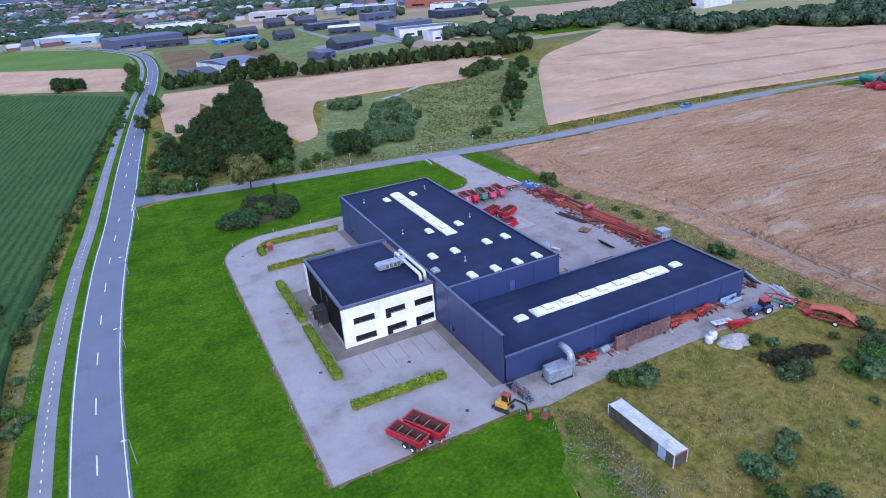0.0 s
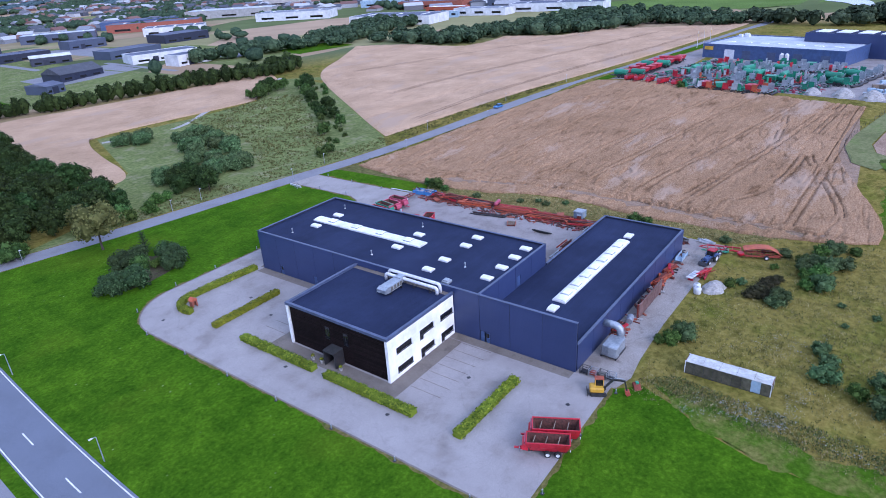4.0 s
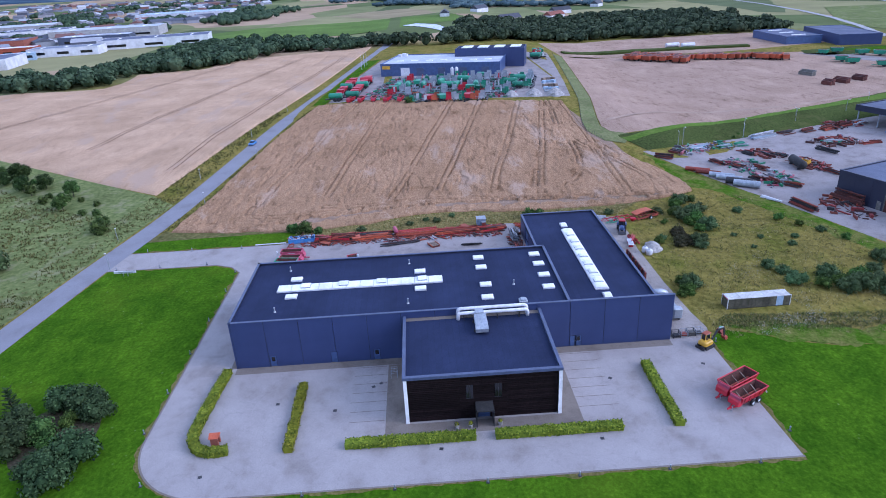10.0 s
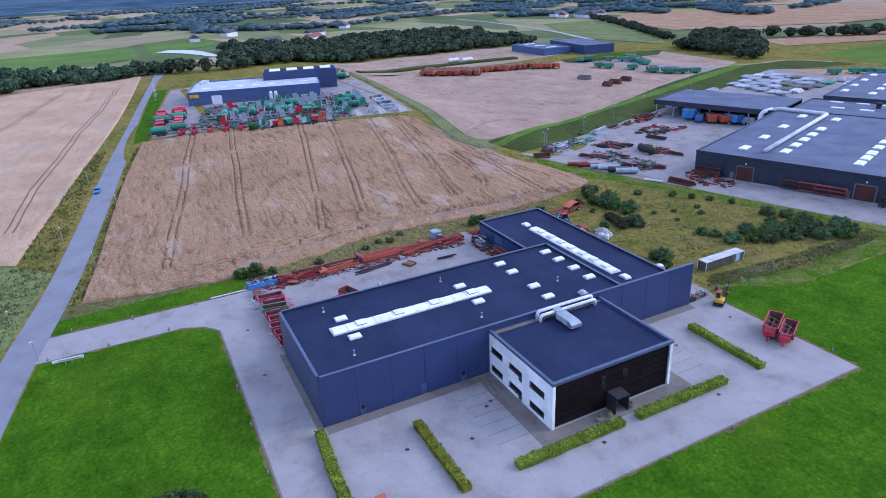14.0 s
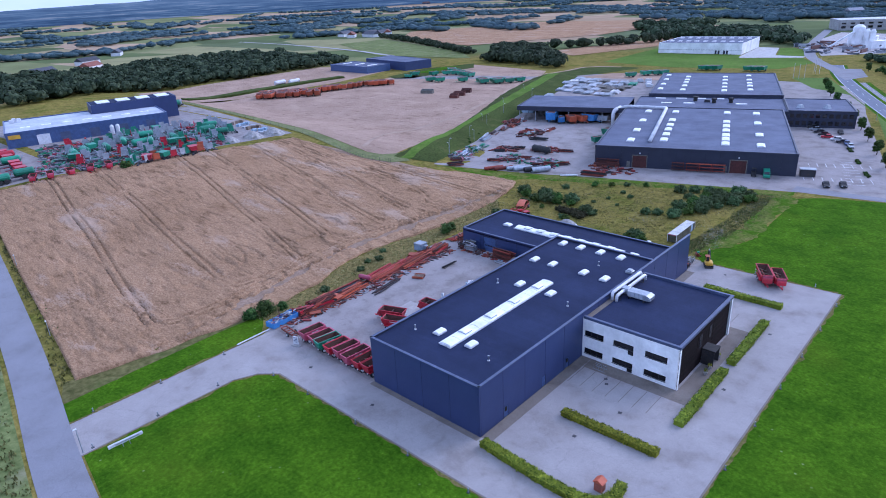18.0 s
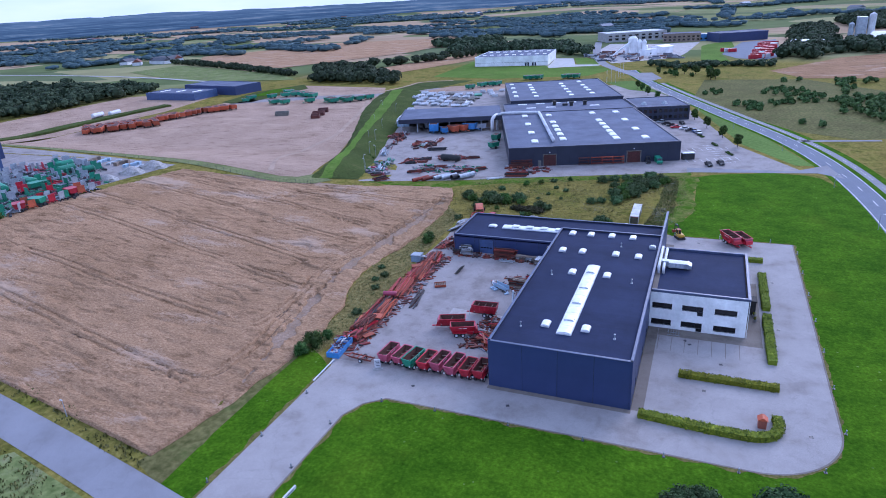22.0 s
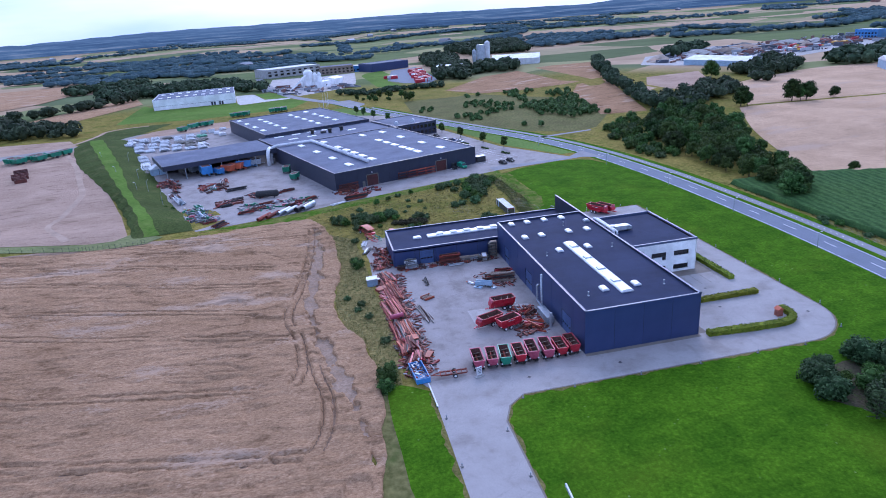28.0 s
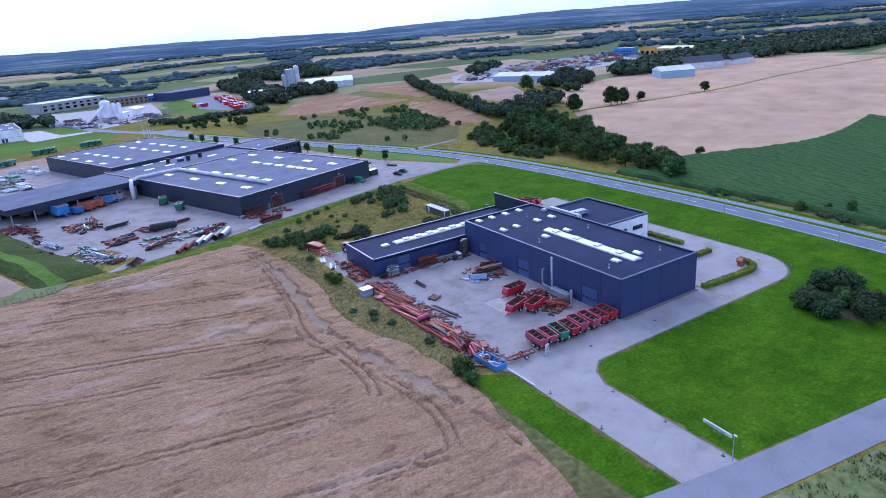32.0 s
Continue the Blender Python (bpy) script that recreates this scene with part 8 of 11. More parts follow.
solid("distant_town", far_houses(1150, (-600, 820, 900, 2600), 3, 1.15), M_TOWN, "distant town with red and grey roofs", "town", kind="stuff")
solid("distant_town", far_houses(520, (600, 440, 1900, 1600), 4, 1.7), M_TOWN, "distant town of houses and works halls", "town", kind="stuff")
solid("distant_farms", far_houses(60, (-2600, -2800, 2800, -800), 6, 1.5), M_TOWN, "scattered far farmsteads", "farm", kind="stuff")

# ---- things round the works ----


def hedge(line, w, h, label):
    """A clipped hedge: solid dark core, skin of small leaves, along a line."""
    rng, m = random.Random(int(line[0][0] * 10)), Mesh()
    pts = [Vector(p) for p in line]
    prev = None
    for i, p in enumerate(pts):
        d = (pts[min(i + 1, len(pts) - 1)] - pts[max(i - 1, 0)]).normalized()
        s = Vector((d.y, -d.x)) * (w / 2 - 0.12)
        ring = [(p.x + s.x, p.y + s.y, 0.0), (p.x + s.x, p.y + s.y, h - 0.12), (p.x - s.x, p.y - s.y, h - 0.12), (p.x - s.x, p.y - s.y, 0.0)]
        k = len(m.v)
        m.v += ring
        if i:
            m.f += [(k - 4 + j, k - 3 + j, k + 1 + j, k + j) for j in range(3)]
        if i in (0, len(pts) - 1):
            m.f.append((k, k + 1, k + 2, k + 3))
    for a, b in zip(pts, pts[1:]):
        d = (b - a)
        s = Vector((d.y, -d.x)).normalized()
        for _ in range(int(d.length * 95)):
            t, q = rng.random(), rng.uniform(-1.3, 1.3)
            wob = 0.12 * noise.noise((a.x + d.x * t, a.y + d.y * t, 0.5))
            if abs(q) < 0.75:
                p, nrm = Vector((0, 0, h - 0.06 + wob + rng.uniform(-0.08, 0.1))), Vector((0, 0, 1))
                off = q / 0.75 * w / 2
            else:
                p, nrm = Vector((0, 0, rng.uniform(0.05, h))), Vector((s.x, s.y, 0.2)) * (1 if q > 0 else -1)
                off = (w / 2 + wob + rng.uniform(-0.08, 0.08)) * (1 if q > 0 else -1)
            c = Vector((a.x + d.x * t + s.x * off, a.y + d.y * t + s.y * off, p.z))
            nrm = (nrm + Vector((rng.gauss(0, 0.5), rng.gauss(0, 0.5), rng.gauss(0.2, 0.5)))).normalized()
            u = nrm.cross(Vector((rng.gauss(0, 1), rng.gauss(0, 1), rng.gauss(0, 1)))).normalized()
            v, k = nrm.cross(u), rng.uniform(0.09, 0.19)
            m.add([c + u * k, c + v * k * 0.7, c - u * k, c - v * k * 0.7], [(0, 1, 2, 3)])
    return solid("hedge", m, M_HEDGE, label, "hedge", pose(0, 0, 0.04), "hedges of the car park")


def cut(a, b, n):
    return [tuple(Vector(a).lerp(Vector(b), i / n)) for i in range(n + 1)]


hedge(smooth_line([(40.2, 149.3), (34, 149.8), (27, 150.2), (23.2, 149.9), (21.2, 148.4), (20.6, 146.2), (20.9, 144.4)], 3), 1.5, 1.05, "yellow-green clipped hedge bent like a hook")
hedge(cut((35.1, 136.1), (19.9, 136.0), 8), 1.4, 0.95, "yellow-green clipped hedge between parking bays")
hedge(cut((20.4, 128.2), (20.4, 110.1), 9), 1.55, 0.95, "yellow-green clipped hedge before the office")
hedge(cut((20.3, 107.4), (20.3, 89.6), 9), 1.55, 0.95, "yellow-green clipped hedge before the office")
hedge(cut((34.9, 81.5), (19.7, 81.7), 8), 1.5, 0.95, "yellow-green clipped hedge between parking bays")

bol = thing("bollard_lamp", "short grey bollard lamp at the kerb", "bollard", pose(11.9, 144.8, 0.03), "bollard lamps")
part("post", Mesh().lathe([(0.08, 0), (0.08, 0.55), (0.1, 0.56), (0.1, 0.72), (0.0, 0.78)], n=8), M_GALV, bol)
part("foot", Mesh().box(-0.22, -0.22, 0, 0.22, 0.22, 0.05), M_DARKSTEEL, bol)
for x, y in ((11.9, 132.9), (11.9, 121.2), (11.9, 109.4), (11.9, 97.7), (11.9, 86.1), (11.9, 74.4), (17.3, 67.6), (15.6, 154.4), (26.2, 157.9), (35.8, 157.8), (47.1, 157.8), (58.5, 157.8), (70.7, 157.8), (80.1, 158.2),
             (85.2, 166.0), (85.2, 176.6), (85.4, 186.6), (29.0, 68.2), (39.9, 67.7), (93.6, 160), (93.9, 172), (94.9, 183)):
    copy_thing(bol, pose(x, y, 0.03))

sh = thing("bin_shelter", "small red brick shelter with a red roof beside the hedge", "shelter", pose(22.9, 146.6, 0.045) @ Matrix.Diagonal((0.66, 0.66, 1.05, 1)))
part("wall", wall_mesh(1.7, 1.35, 0.2, [(0.4, 0.0, 1.3, 1.1)]), M_BRICKRED, sh, "", pose(-0.85, -0.8, 0))
part("wall", Mesh().box(-0.85, -0.6, 0, -0.65, 0.8, 1.35).box(0.65, -0.6, 0, 0.85, 0.8, 1.35).box(-0.65, 0.6, 0, 0.65, 0.8, 1.35), M_BRICKRED, sh)
part("roof", Mesh().prism([(-1.1, 1.35), (1.1, 1.35), (0.15, 1.8), (-0.15, 1.8)], -1.0, 1.0), M_ORANGE, sh, "orange-red roof")

for x, y in ((22.7, 106.4), (22.6, 110.6), (22.5, 112.6)):
    pl = thing("planter", "round grey planter with a small shrub by the entrance", "planter", pose(x, y, 0.05), "entrance planters")
    part("pot", Mesh().lathe([(0.26, 0), (0.36, 0.55), (0.3, 0.55), (0.28, 0.45), (0, 0.45)], n=10), M_CONC, pl)
    mm = Mesh()
    leaf_cloud(mm, random.Random(int(y)), [(0, 0, 0.75, 0.32, 1.0)], 70, 0.09)
    part("shrub", mm, M_HEDGE, pl)
bk = thing("bicycle_rack", "grey steel bicycle rack beside the office", "bicycle rack", pose(36.8, 121.8, 0.05))
for k in range(5):
    part("hoop", pipe_run([(k * 0.45 - 0.9, -0.5, 0), (k * 0.45 - 0.9, -0.5, 0.8), (k * 0.45 - 0.9, 0.5, 0.8), (k * 0.45 - 0.9, 0.5, 0)], 0.025, 5), M_GALV, bk)
for s in (-0.5, 0.5):
    part("rail", Mesh().box(-1.1, s - 0.03, 0, 1.1, s + 0.03, 0.05), M_GALV, bk)
for k, (x, y) in enumerate(((31, 139.5), (28.5, 130.5), (33.8, 125.0), (34.6, 123.8), (31.8, 88), (33.9, 72.4), (18.6, 115), (18.4, 93), (16.5, 147), (60, 153), (77, 152.5))):
    solid("drain_cover", Mesh().box(-0.28, -0.28, 0, 0.28, 0.28, 0.012, None, 0.004), M_DARKSTEEL, "dark iron drain cover in the paving", "drain cover", pose(x, y, 0.046, 0, 0, k * 13), "drain covers")


def wheel(owner, x, y, r, w):
    t = part("wheel", Mesh().lathe([(r * 0.55, -w / 2), (r * 0.9, -w / 2), (r, -w * 0.35), (r, w * 0.35), (r * 0.9, w / 2), (r * 0.55, w / 2)], (0, 0, 0), 14, "y"), M_BLACK, owner, "", pose(x, y, r))
    part("rim", Mesh().lathe([(0.0, -w * 0.3), (r * 0.35, -w * 0.3), (r * 0.56, -w * 0.46), (r * 0.56, w * 0.46), (r * 0.35, w * 0.3), (0.0, w * 0.3)], (0, 0, 0), 10, "y"), M_OFFWHITE, t)


def mixer_trailer(paint, at, length=6.6, width=2.5, height=2.9, label="", tandem=True, bracing=3, front=True, group="farm trailers"):
    """A deep farm trailer with an open tub: flared sides, rusty inside, braces, drawbar, tandem wheels. It points along +x."""
    t = thing("farm_trailer", label, "trailer", at, group)
    L, W, z0, z1, k = length / 2, width / 2, 0.75, height, 0.28
    m = Mesh()
    out = [(-L + 0.35, -W * 0.55, z0), (L - 0.5, -W * 0.55, z0), (L - 0.5, W * 0.55, z0), (-L + 0.35, W * 0.55, z0), (-L + 0.05, -W * 0.86, z0 + 0.8), (L - 0.15, -W * 0.86, z0 + 0.8), (L - 0.15, W * 0.86, z0 + 0.8), (-L + 0.05, W * 0.86, z0 + 0.8),
           (-L - 0.15, -W, z1), (L + 0.1, -W, z1), (L + 0.1, W, z1), (-L - 0.15, W, z1), (-L, -W + 0.12, z1), (L - 0.05, -W + 0.12, z1), (L - 0.05, W - 0.12, z1), (-L, W - 0.12, z1)]
    m.add(out, [(3, 2, 1, 0)] + [(a + i, a + (i + 1) % 4, a + 4 + (i + 1) % 4, a + 4 + i) for a in (0, 4, 8) for i in range(4)])
    tub = part("tub", m, paint, t)
    inn = [(-L, -W + 0.12, z1 - 0.002), (L - 0.05, -W + 0.12, z1 - 0.002), (L - 0.05, W - 0.12, z1 - 0.002), (-L, W - 0.12, z1 - 0.002),
           (-L + 0.5, -W * 0.45, z0 + 0.15), (L - 0.7, -W * 0.45, z0 + 0.15), (L - 0.7, W * 0.45, z0 + 0.15), (-L + 0.5, W * 0.45, z0 + 0.15)]
    part("inside", Mesh().add(inn, [(0, 4, 5, 1), (1, 5, 6, 2), (2, 6, 7, 3), (3, 7, 4, 0), (4, 7, 6, 5)]), M_RUSTIN, tub, "rusty brown inside")
    for i in range(bracing):
        x = -L + length * (i + 0.7) / (bracing + 0.4)
        part("brace", Mesh().bar((x, -W + 0.14, z1 - 0.35), (x + 0.5, W - 0.14, z1 - 0.9), 0.1, 0.1), M_WOOD, tub)
    part("auger", Mesh().tube((-L + 0.3, 0, z0 + 0.6), (L - 0.7, 0, z0 + 0.6), 0.16, 8), M_RUST, tub)
    rim = Mesh()
    for y in (-W, W):
        rim.box(-L - 0.18, y - 0.07, z1, L + 0.13, y + 0.07, z1 + 0.09, None, 0.02)
    for x in (-L - 0.1, L + 0.03):
        rim.box(x - 0.08, -W + 0.07, z1, x + 0.08, W - 0.07, z1 + 0.09, None, 0.02)
    part("rim_rail", rim, paint, tub)
    for i in range(5):
        x = -L + length * (i + 0.5) / 5
        for s in (-1, 1):
            part("rib", Mesh().bar((x, s * W * 0.87, z0 + 0.75), (x, s * W * 1.01, z1 - 0.02), 0.1, 0.12), paint, tub)
    part("chassis", Mesh().box(-L + 0.2, -0.5, 0.55, L, -0.36, 0.75).box(-L + 0.2, 0.36, 0.55, L, 0.5, 0.75), M_DARKSTEEL, t)
    part("drawbar", Mesh().bar((L - 0.2, -0.43, 0.65), (L + 1.3, 0, 0.6), 0.14, 0.16).bar((L - 0.2, 0.43, 0.65), (L + 1.3, 0, 0.6), 0.14, 0.16).box(L + 1.2, -0.1, 0.5, L + 1.6, 0.1, 0.7), paint, t)
    part("jack", Mesh().tube((L + 0.9, 0.25, 0.0), (L + 0.9, 0.25, 1.0), 0.05, 6), M_GALV, t)
    for x in ((-0.9, 0.4) if tandem else (-0.4,)):
        for s in (-1, 1):
            wheel(t, x - 0.4, s * (W * 0.78), 0.48, 0.38)
    part("front_plate", Mesh().box(L + 0.11, -W * 0.8, z1 - 0.5, L + 0.3, W * 0.8, z1 + 0.02, None, 0.03), M_PINK, t, "bleached front plate")
    part("gear_cover", Mesh().prism([(L - 0.2, z0 + 0.1), (L + 0.62, z0 + 0.25), (L + 0.55, z0 + 0.95), (L + 0.12, z1 - 0.25), (L - 0.1, z1 - 0.25)], -W * 0.78, W * 0.78), paint, t)
    part("chute", Mesh().box(0.9, -W * 1.04, z0 + 0.05, 2.0, -W * 0.6, z0 + 0.6, None, 0.05), paint, t)
    part("name_plate", Mesh().box(-L * 0.3, -W * 0.955, z0 + 1.2, L * 0.35, -W * 0.945 + 0.02, z0 + 1.36), M_OFFWHITE, t)
    for s in (-1, 1):
        part("tail_lamp", Mesh().box(-L - 0.2, s * W * 0.8 - 0.12, z0 + 0.35, -L - 0.1, s * W * 0.8 + 0.12, z0 + 0.55), M_OFFWHITE, t)
    part("mudguard", Mesh().prism([(-2.0, 0.95), (-1.8, 1.08), (0.6, 1.08), (0.8, 0.95), (0.8, 0.92), (-2.0, 0.92)], -W * 0.99, -W * 0.6), paint, t)
    return t


mixer_trailer(M_RED, pose(26.6, 70.6, 0.045, 0, 0, 118), 6.0, 2.4, 2.5, "red open farm trailer with bleached front on the car park")
mixer_trailer(M_RED, pose(23.8, 70.3, 0.045, 0, 0, 117), 5.4, 2.2, 2.3, "smaller red open farm trailer on the car park")
for x, y, a, p, ln, hg, lb in ((84.7, 145.3, -94, M_PINK, 5.4, 2.5, "bleached red open farm trailer in a row"), (82.0, 145.2, -98, M_PINK, 5.2, 2.3, "pink-faded open farm trailer in a row"),
                               (79.6, 145.6, -99, M_GREENPAINT, 5.4, 2.5, "green open farm trailer in a row of red ones"), (76.9, 145.6, -95, M_RED, 5.2, 2.4, "dark red open farm trailer in a row"),
                               (74.4, 145.4, -96, M_PINK, 5.3, 2.6, "bleached red open farm trailer in a row"), (71.6, 145.6, -95, M_PINK, 5.7, 2.6, "bleached red open farm trailer in a row"),
                               (69.0, 145.7, -93, M_RED, 5.0, 2.4, "red open farm trailer in a row"), (66.6, 145.5, -92, M_RED, 5.1, 2.5, "red open farm trailer beside the hall")):
    mixer_trailer(p, pose(x, y + 0.8, 0.045, 0, 0, a), ln - 0.7, 1.95, hg - 0.1, lb, bracing=3)
mixer_trailer(M_RED, pose(73.3, 124.6, 0.045, 0, 0, 4), 4.9, 2.3, 2.6, "red open farm trailer in the yard")
mixer_trailer(M_RED, pose(78.0, 131.2, 0.045, 0, 0, 20), 5.0, 2.2, 2.3, "dark red open farm trailer in the yard", bracing=1)
mixer_trailer(M_RED, pose(74.9, 133.6, 0.045, 0, 0, 200), 4.6, 2.3, 2.4, "bright red farm trailer in the yard", bracing=1)


def axle_frame(name, label, at, paint, length, width, cross=5):
    """A long low frame on one axle."""
    t = thing(name, label, "trailer frame", at)
    for s in (-1, 1):
        part("beam", Mesh().box(0, s * width / 2 - 0.08, 0.55, length, s * width / 2 + 0.08, 0.8, None, 0.02), paint, t)
    for i in range(cross):
        x = length * i / (cross - 1)
        part("crossbar", Mesh().box(x - 0.08, -width / 2 - 0.08, 0.8, x + 0.08, width / 2 + 0.08, 0.92), paint, t)
    part("drawbar", Mesh().bar((0, -width / 2, 0.68), (-1.6, 0, 0.6), 0.12, 0.14).bar((0, width / 2, 0.68), (-1.6, 0, 0.6), 0.12, 0.14), paint, t)
    for s in (-1, 1):
        wheel(t, length * 0.55, s * (width / 2 + 0.3), 0.45, 0.32)
    return t


axle_frame("flat_trailer", "rusty orange flat trailer beside the driveway", pose(92.0, 147.6, 0.045, 0, 0, 176), M_RUST, 4.8, 1.2, 6)
axle_frame("frame_trailer", "bright pink-red frame trailer on gravel", pose(95.4, 70.4, 0.05, 0, 0, -76), M_RED, 6.4, 1.7, 5)
axle_frame("frame_trailer", "green frame trailer on gravel", pose(94.0, 69.6, 0.05, 0, 0, -70), M_GREENPAINT, 3.6, 1.2, 3)

# skip with scrap, barrier, notice box
sk = thing("scrap_skip", "bright blue open skip full of scrap steel", "skip", pose(95.5, 145.7, 0.045, 0, 0, 95) @ Matrix.Diagonal((1.05, 1.15, 1.0, 1)))
part("tub", Mesh().box(-3.0, -1.1, 0.1, 3.0, -1.0, 1.1).box(-3.0, 1.0, 0.1, 3.0, 1.1, 1.1).box(-3.0, -1.0, 0.1, -2.9, 1.0, 1.1).box(2.9, -1.0, 0.1, 3.0, 1.0, 1.1).box(-2.9, -1.0, 0.1, 2.9, 1.0, 0.2), M_BLUEPAINT, sk)
srng = random.Random(21)
for k in range(34):
    a = Vector((srng.uniform(-2.5, 2.5), srng.uniform(-0.8, 0.8), srng.uniform(0.5, 1.3)))
    b = a + Vector((srng.uniform(-1.6, 1.6), srng.uniform(-0.9, 0.9), srng.uniform(-0.2, 0.7)))
    part("scrap_bar", Mesh().bar(a, b, 0.1 + 0.08 * (k % 3), 0.1), (M_GALV, M_PALEBLUE, M_RUST, M_OFFWHITE, M_DARKRUST)[k % 5], sk)
bar_ = thing("barrier_rail", "low white rail lying along the driveway", "rail", pose(0, 0, 0.045))
part("rail", Mesh().bar((94.5, 149.5, 0.35), (94.3, 156.8, 0.35), 0.22, 0.16), M_OFFWHITE, bar_)
for y in (150, 153.2, 156.4):
    part("post", Mesh().box(94.3, y - 0.06, 0, 94.5, y + 0.06, 0.3), M_GALV, bar_)
nb = thing("notice_box", "white notice board on a concrete foot", "notice board", pose(85.3, 149.6, 0.045, 0, 0, 20))
part("board", Mesh().box(-0.55, -0.09, 0.4, 0.55, 0.09, 2.0, None, 0.03), M_OFFWHITE, nb)
part("foot", Mesh().box(-0.9, -0.4, 0, 0.9, 0.4, 0.18, None, 0.04), M_CONC, nb)
for k in range(4):
    part("text_bar", Mesh().box(-0.4, 0.09, 1.7 - k * 0.3, 0.4 - 0.15 * (k % 2), 0.1, 1.82 - k * 0.3), M_GREYCLAD, nb)


def stock_pile(name, label, x, y, heading, length, width, count, seed, mats, layers=3, spread=3.0, thick=(0.1, 0.24)):
    """A heap of long steel sections: bars lie nearly side by side, some askew, in layers."""
    rng = random.Random(seed)
    t = thing(name, label, "steel stock", pose(x, y, land(x, y) + 0.045, 0, 0, heading), "steel stock piles")
    for s in (-0.3, 0.3):
        part("bearer", Mesh().box(length * s - 0.1, -width / 2, 0, length * s + 0.1, width / 2, 0.14), M_WOOD, t)
    for k in range(count):
        ly = k * layers // count
        w = rng.uniform(*thick)
        h = w * rng.uniform(0.6, 1.3)
        yy = rng.uniform(-width / 2, width / 2) * (1 - 0.22 * ly)
        ln = length * rng.uniform(0.55, 1.0)
        xx = rng.uniform(-1, 1) * (length - ln) / 2
        z = 0.14 + ly * 0.22 + h / 2
        m = Mesh()
        if rng.random() < 0.45:  # channel section
            m.box(-ln / 2, -w / 2, -h / 2, ln / 2, w / 2, -h / 2 + 0.03).box(-ln / 2, -w / 2, -h / 2 + 0.03, ln / 2, -w / 2 + 0.03, h / 2).box(-ln / 2, w / 2 - 0.03, -h / 2 + 0.03, ln / 2, w / 2, h / 2)
        else:
            m.box(-ln / 2, -w / 2, -h / 2, ln / 2, w / 2, h / 2)
        part("beam", m, rng.choice(mats), t, "", pose(xx, yy, z, rng.uniform(-6, 6), rng.uniform(-0.8, 0.8), rng.uniform(-spread, spread)))
    return t


R3 = [M_RUST, M_ORANGE, M_DARKRUST, M_RUST, M_ORANGE, M_DARKRUST, M_DARKSTEEL, M_RED]
LONG = [M_RUST, M_ORANGE, M_RED, M_RUST, M_DARKRUST, M_RUST]
stock_pile("beam_pile", "pile of rusty red steel sections at the yard edge", 95.6, 107.5, 96, 11.5, 5.4, 66, 1, LONG, 3, 2.0, (0.09, 0.2))
stock_pile("beam_pile", "pile of long red-primed steel sections", 95.9, 117.5, 98, 11.0, 5.4, 66, 2, LONG, 3, 3.0, (0.09, 0.2))
stock_pile("beam_pile", "heap of rusty steel sections and frames", 95.8, 128.0, 95, 9.0, 5.0, 62, 3, R3, 3, 6)
stock_pile("beam_pile", "tangled heap of rusty steel parts", 95.6, 135.6, 92, 6.4, 4.8, 66, 4, R3, 5, 16, (0.15, 0.4))
stock_pile("beam_pile", "tangled heap of rusty steel parts", 94.9, 140.4, 86, 4.2, 4.2, 54, 5, R3, 4, 26, (0.15, 0.4))
stock_pile("beam_pile", "heap of red steel parts beside a meadow", 95.8, 98.8, 100, 7.0, 4.6, 46, 6, R3, 3, 9, (0.12, 0.3))
stock_pile("beam_pile", "loose dark steel sections on the paving", 86.8, 104.8, 92, 5.4, 1.1, 9, 7, [M_DARKSTEEL, M_BLACK], 2, 5)
stock_pile("beam_pile", "loose rusty steel sections on the paving", 90.2, 121.6, 98, 10.0, 1.4, 12, 8, [M_DARKSTEEL, M_DARKRUST], 1, 5)
stock_pile("beam_pile", "rusty steel parts beside the wing", 96.8, 90.0, 100, 6.5, 1.8, 20, 9, R3, 2, 25)
stock_pile("beam_pile", "rusty and dark sections beside the hall", 69.4, 109.6, 178, 7.5, 3.0, 48, 10, [M_DARKRUST, M_RUST, M_DARKSTEEL, M_WOOD], 8, 6, (0.12, 0.3))
stock_pile("beam_pile", "bundled dark red steel sections beside the hall", 67.6, 106.4, 168, 4.5, 2.2, 26, 11, [M_DARKRUST, M_RUST, M_RED], 7, 10)
stock_pile("beam_pile", "pale aluminium sections on the yard", 76.4, 109.0, 120, 2.6, 1.4, 9, 12, [M_OFFWHITE, M_GALV, M_ORANGE], 1, 12)
stock_pile("beam_pile", "scrap steel beside the filter plant", 69.4, 128.8, 60, 3.6, 2.4, 22, 13, R3, 3, 60, (0.15, 0.4))
stock_pile("beam_pile", "scrap steel and machine parts beside the hall", 69.8, 134.6, 160, 4.6, 2.2, 26, 14, R3, 3, 50, (0.15, 0.45))
stock_pile("beam_pile", "stack of red beams against the wing", 78.0, 93.6, 180, 5.4, 1.3, 26, 15, [M_RUST, M_RUST, M_DARKRUST], 9, 1.0)
stock_pile("beam_pile", "rusty parts along the end of the wing", 94.0, 87.0, 92, 7.0, 1.2, 22, 16, R3, 3, 40, (0.15, 0.4))
stock_pile("beam_pile", "rusty parts along the end of the wing", 94.2, 79.5, 92, 5.0, 1.2, 18, 17, R3, 3, 40, (0.15, 0.4))
stock_pile("beam_pile", "rusty plates and parts along the wall", 56.5, 73.9, 3, 3.6, 0.9, 12, 18, R3, 2, 30, (0.2, 0.5))
stock_pile("beam_pile", "rusty plates and parts along the wall", 76.4, 73.7, 3, 5.6, 1.2, 22, 19, [M_RUST, M_ORANGE], 3, 25, (0.2, 0.6))
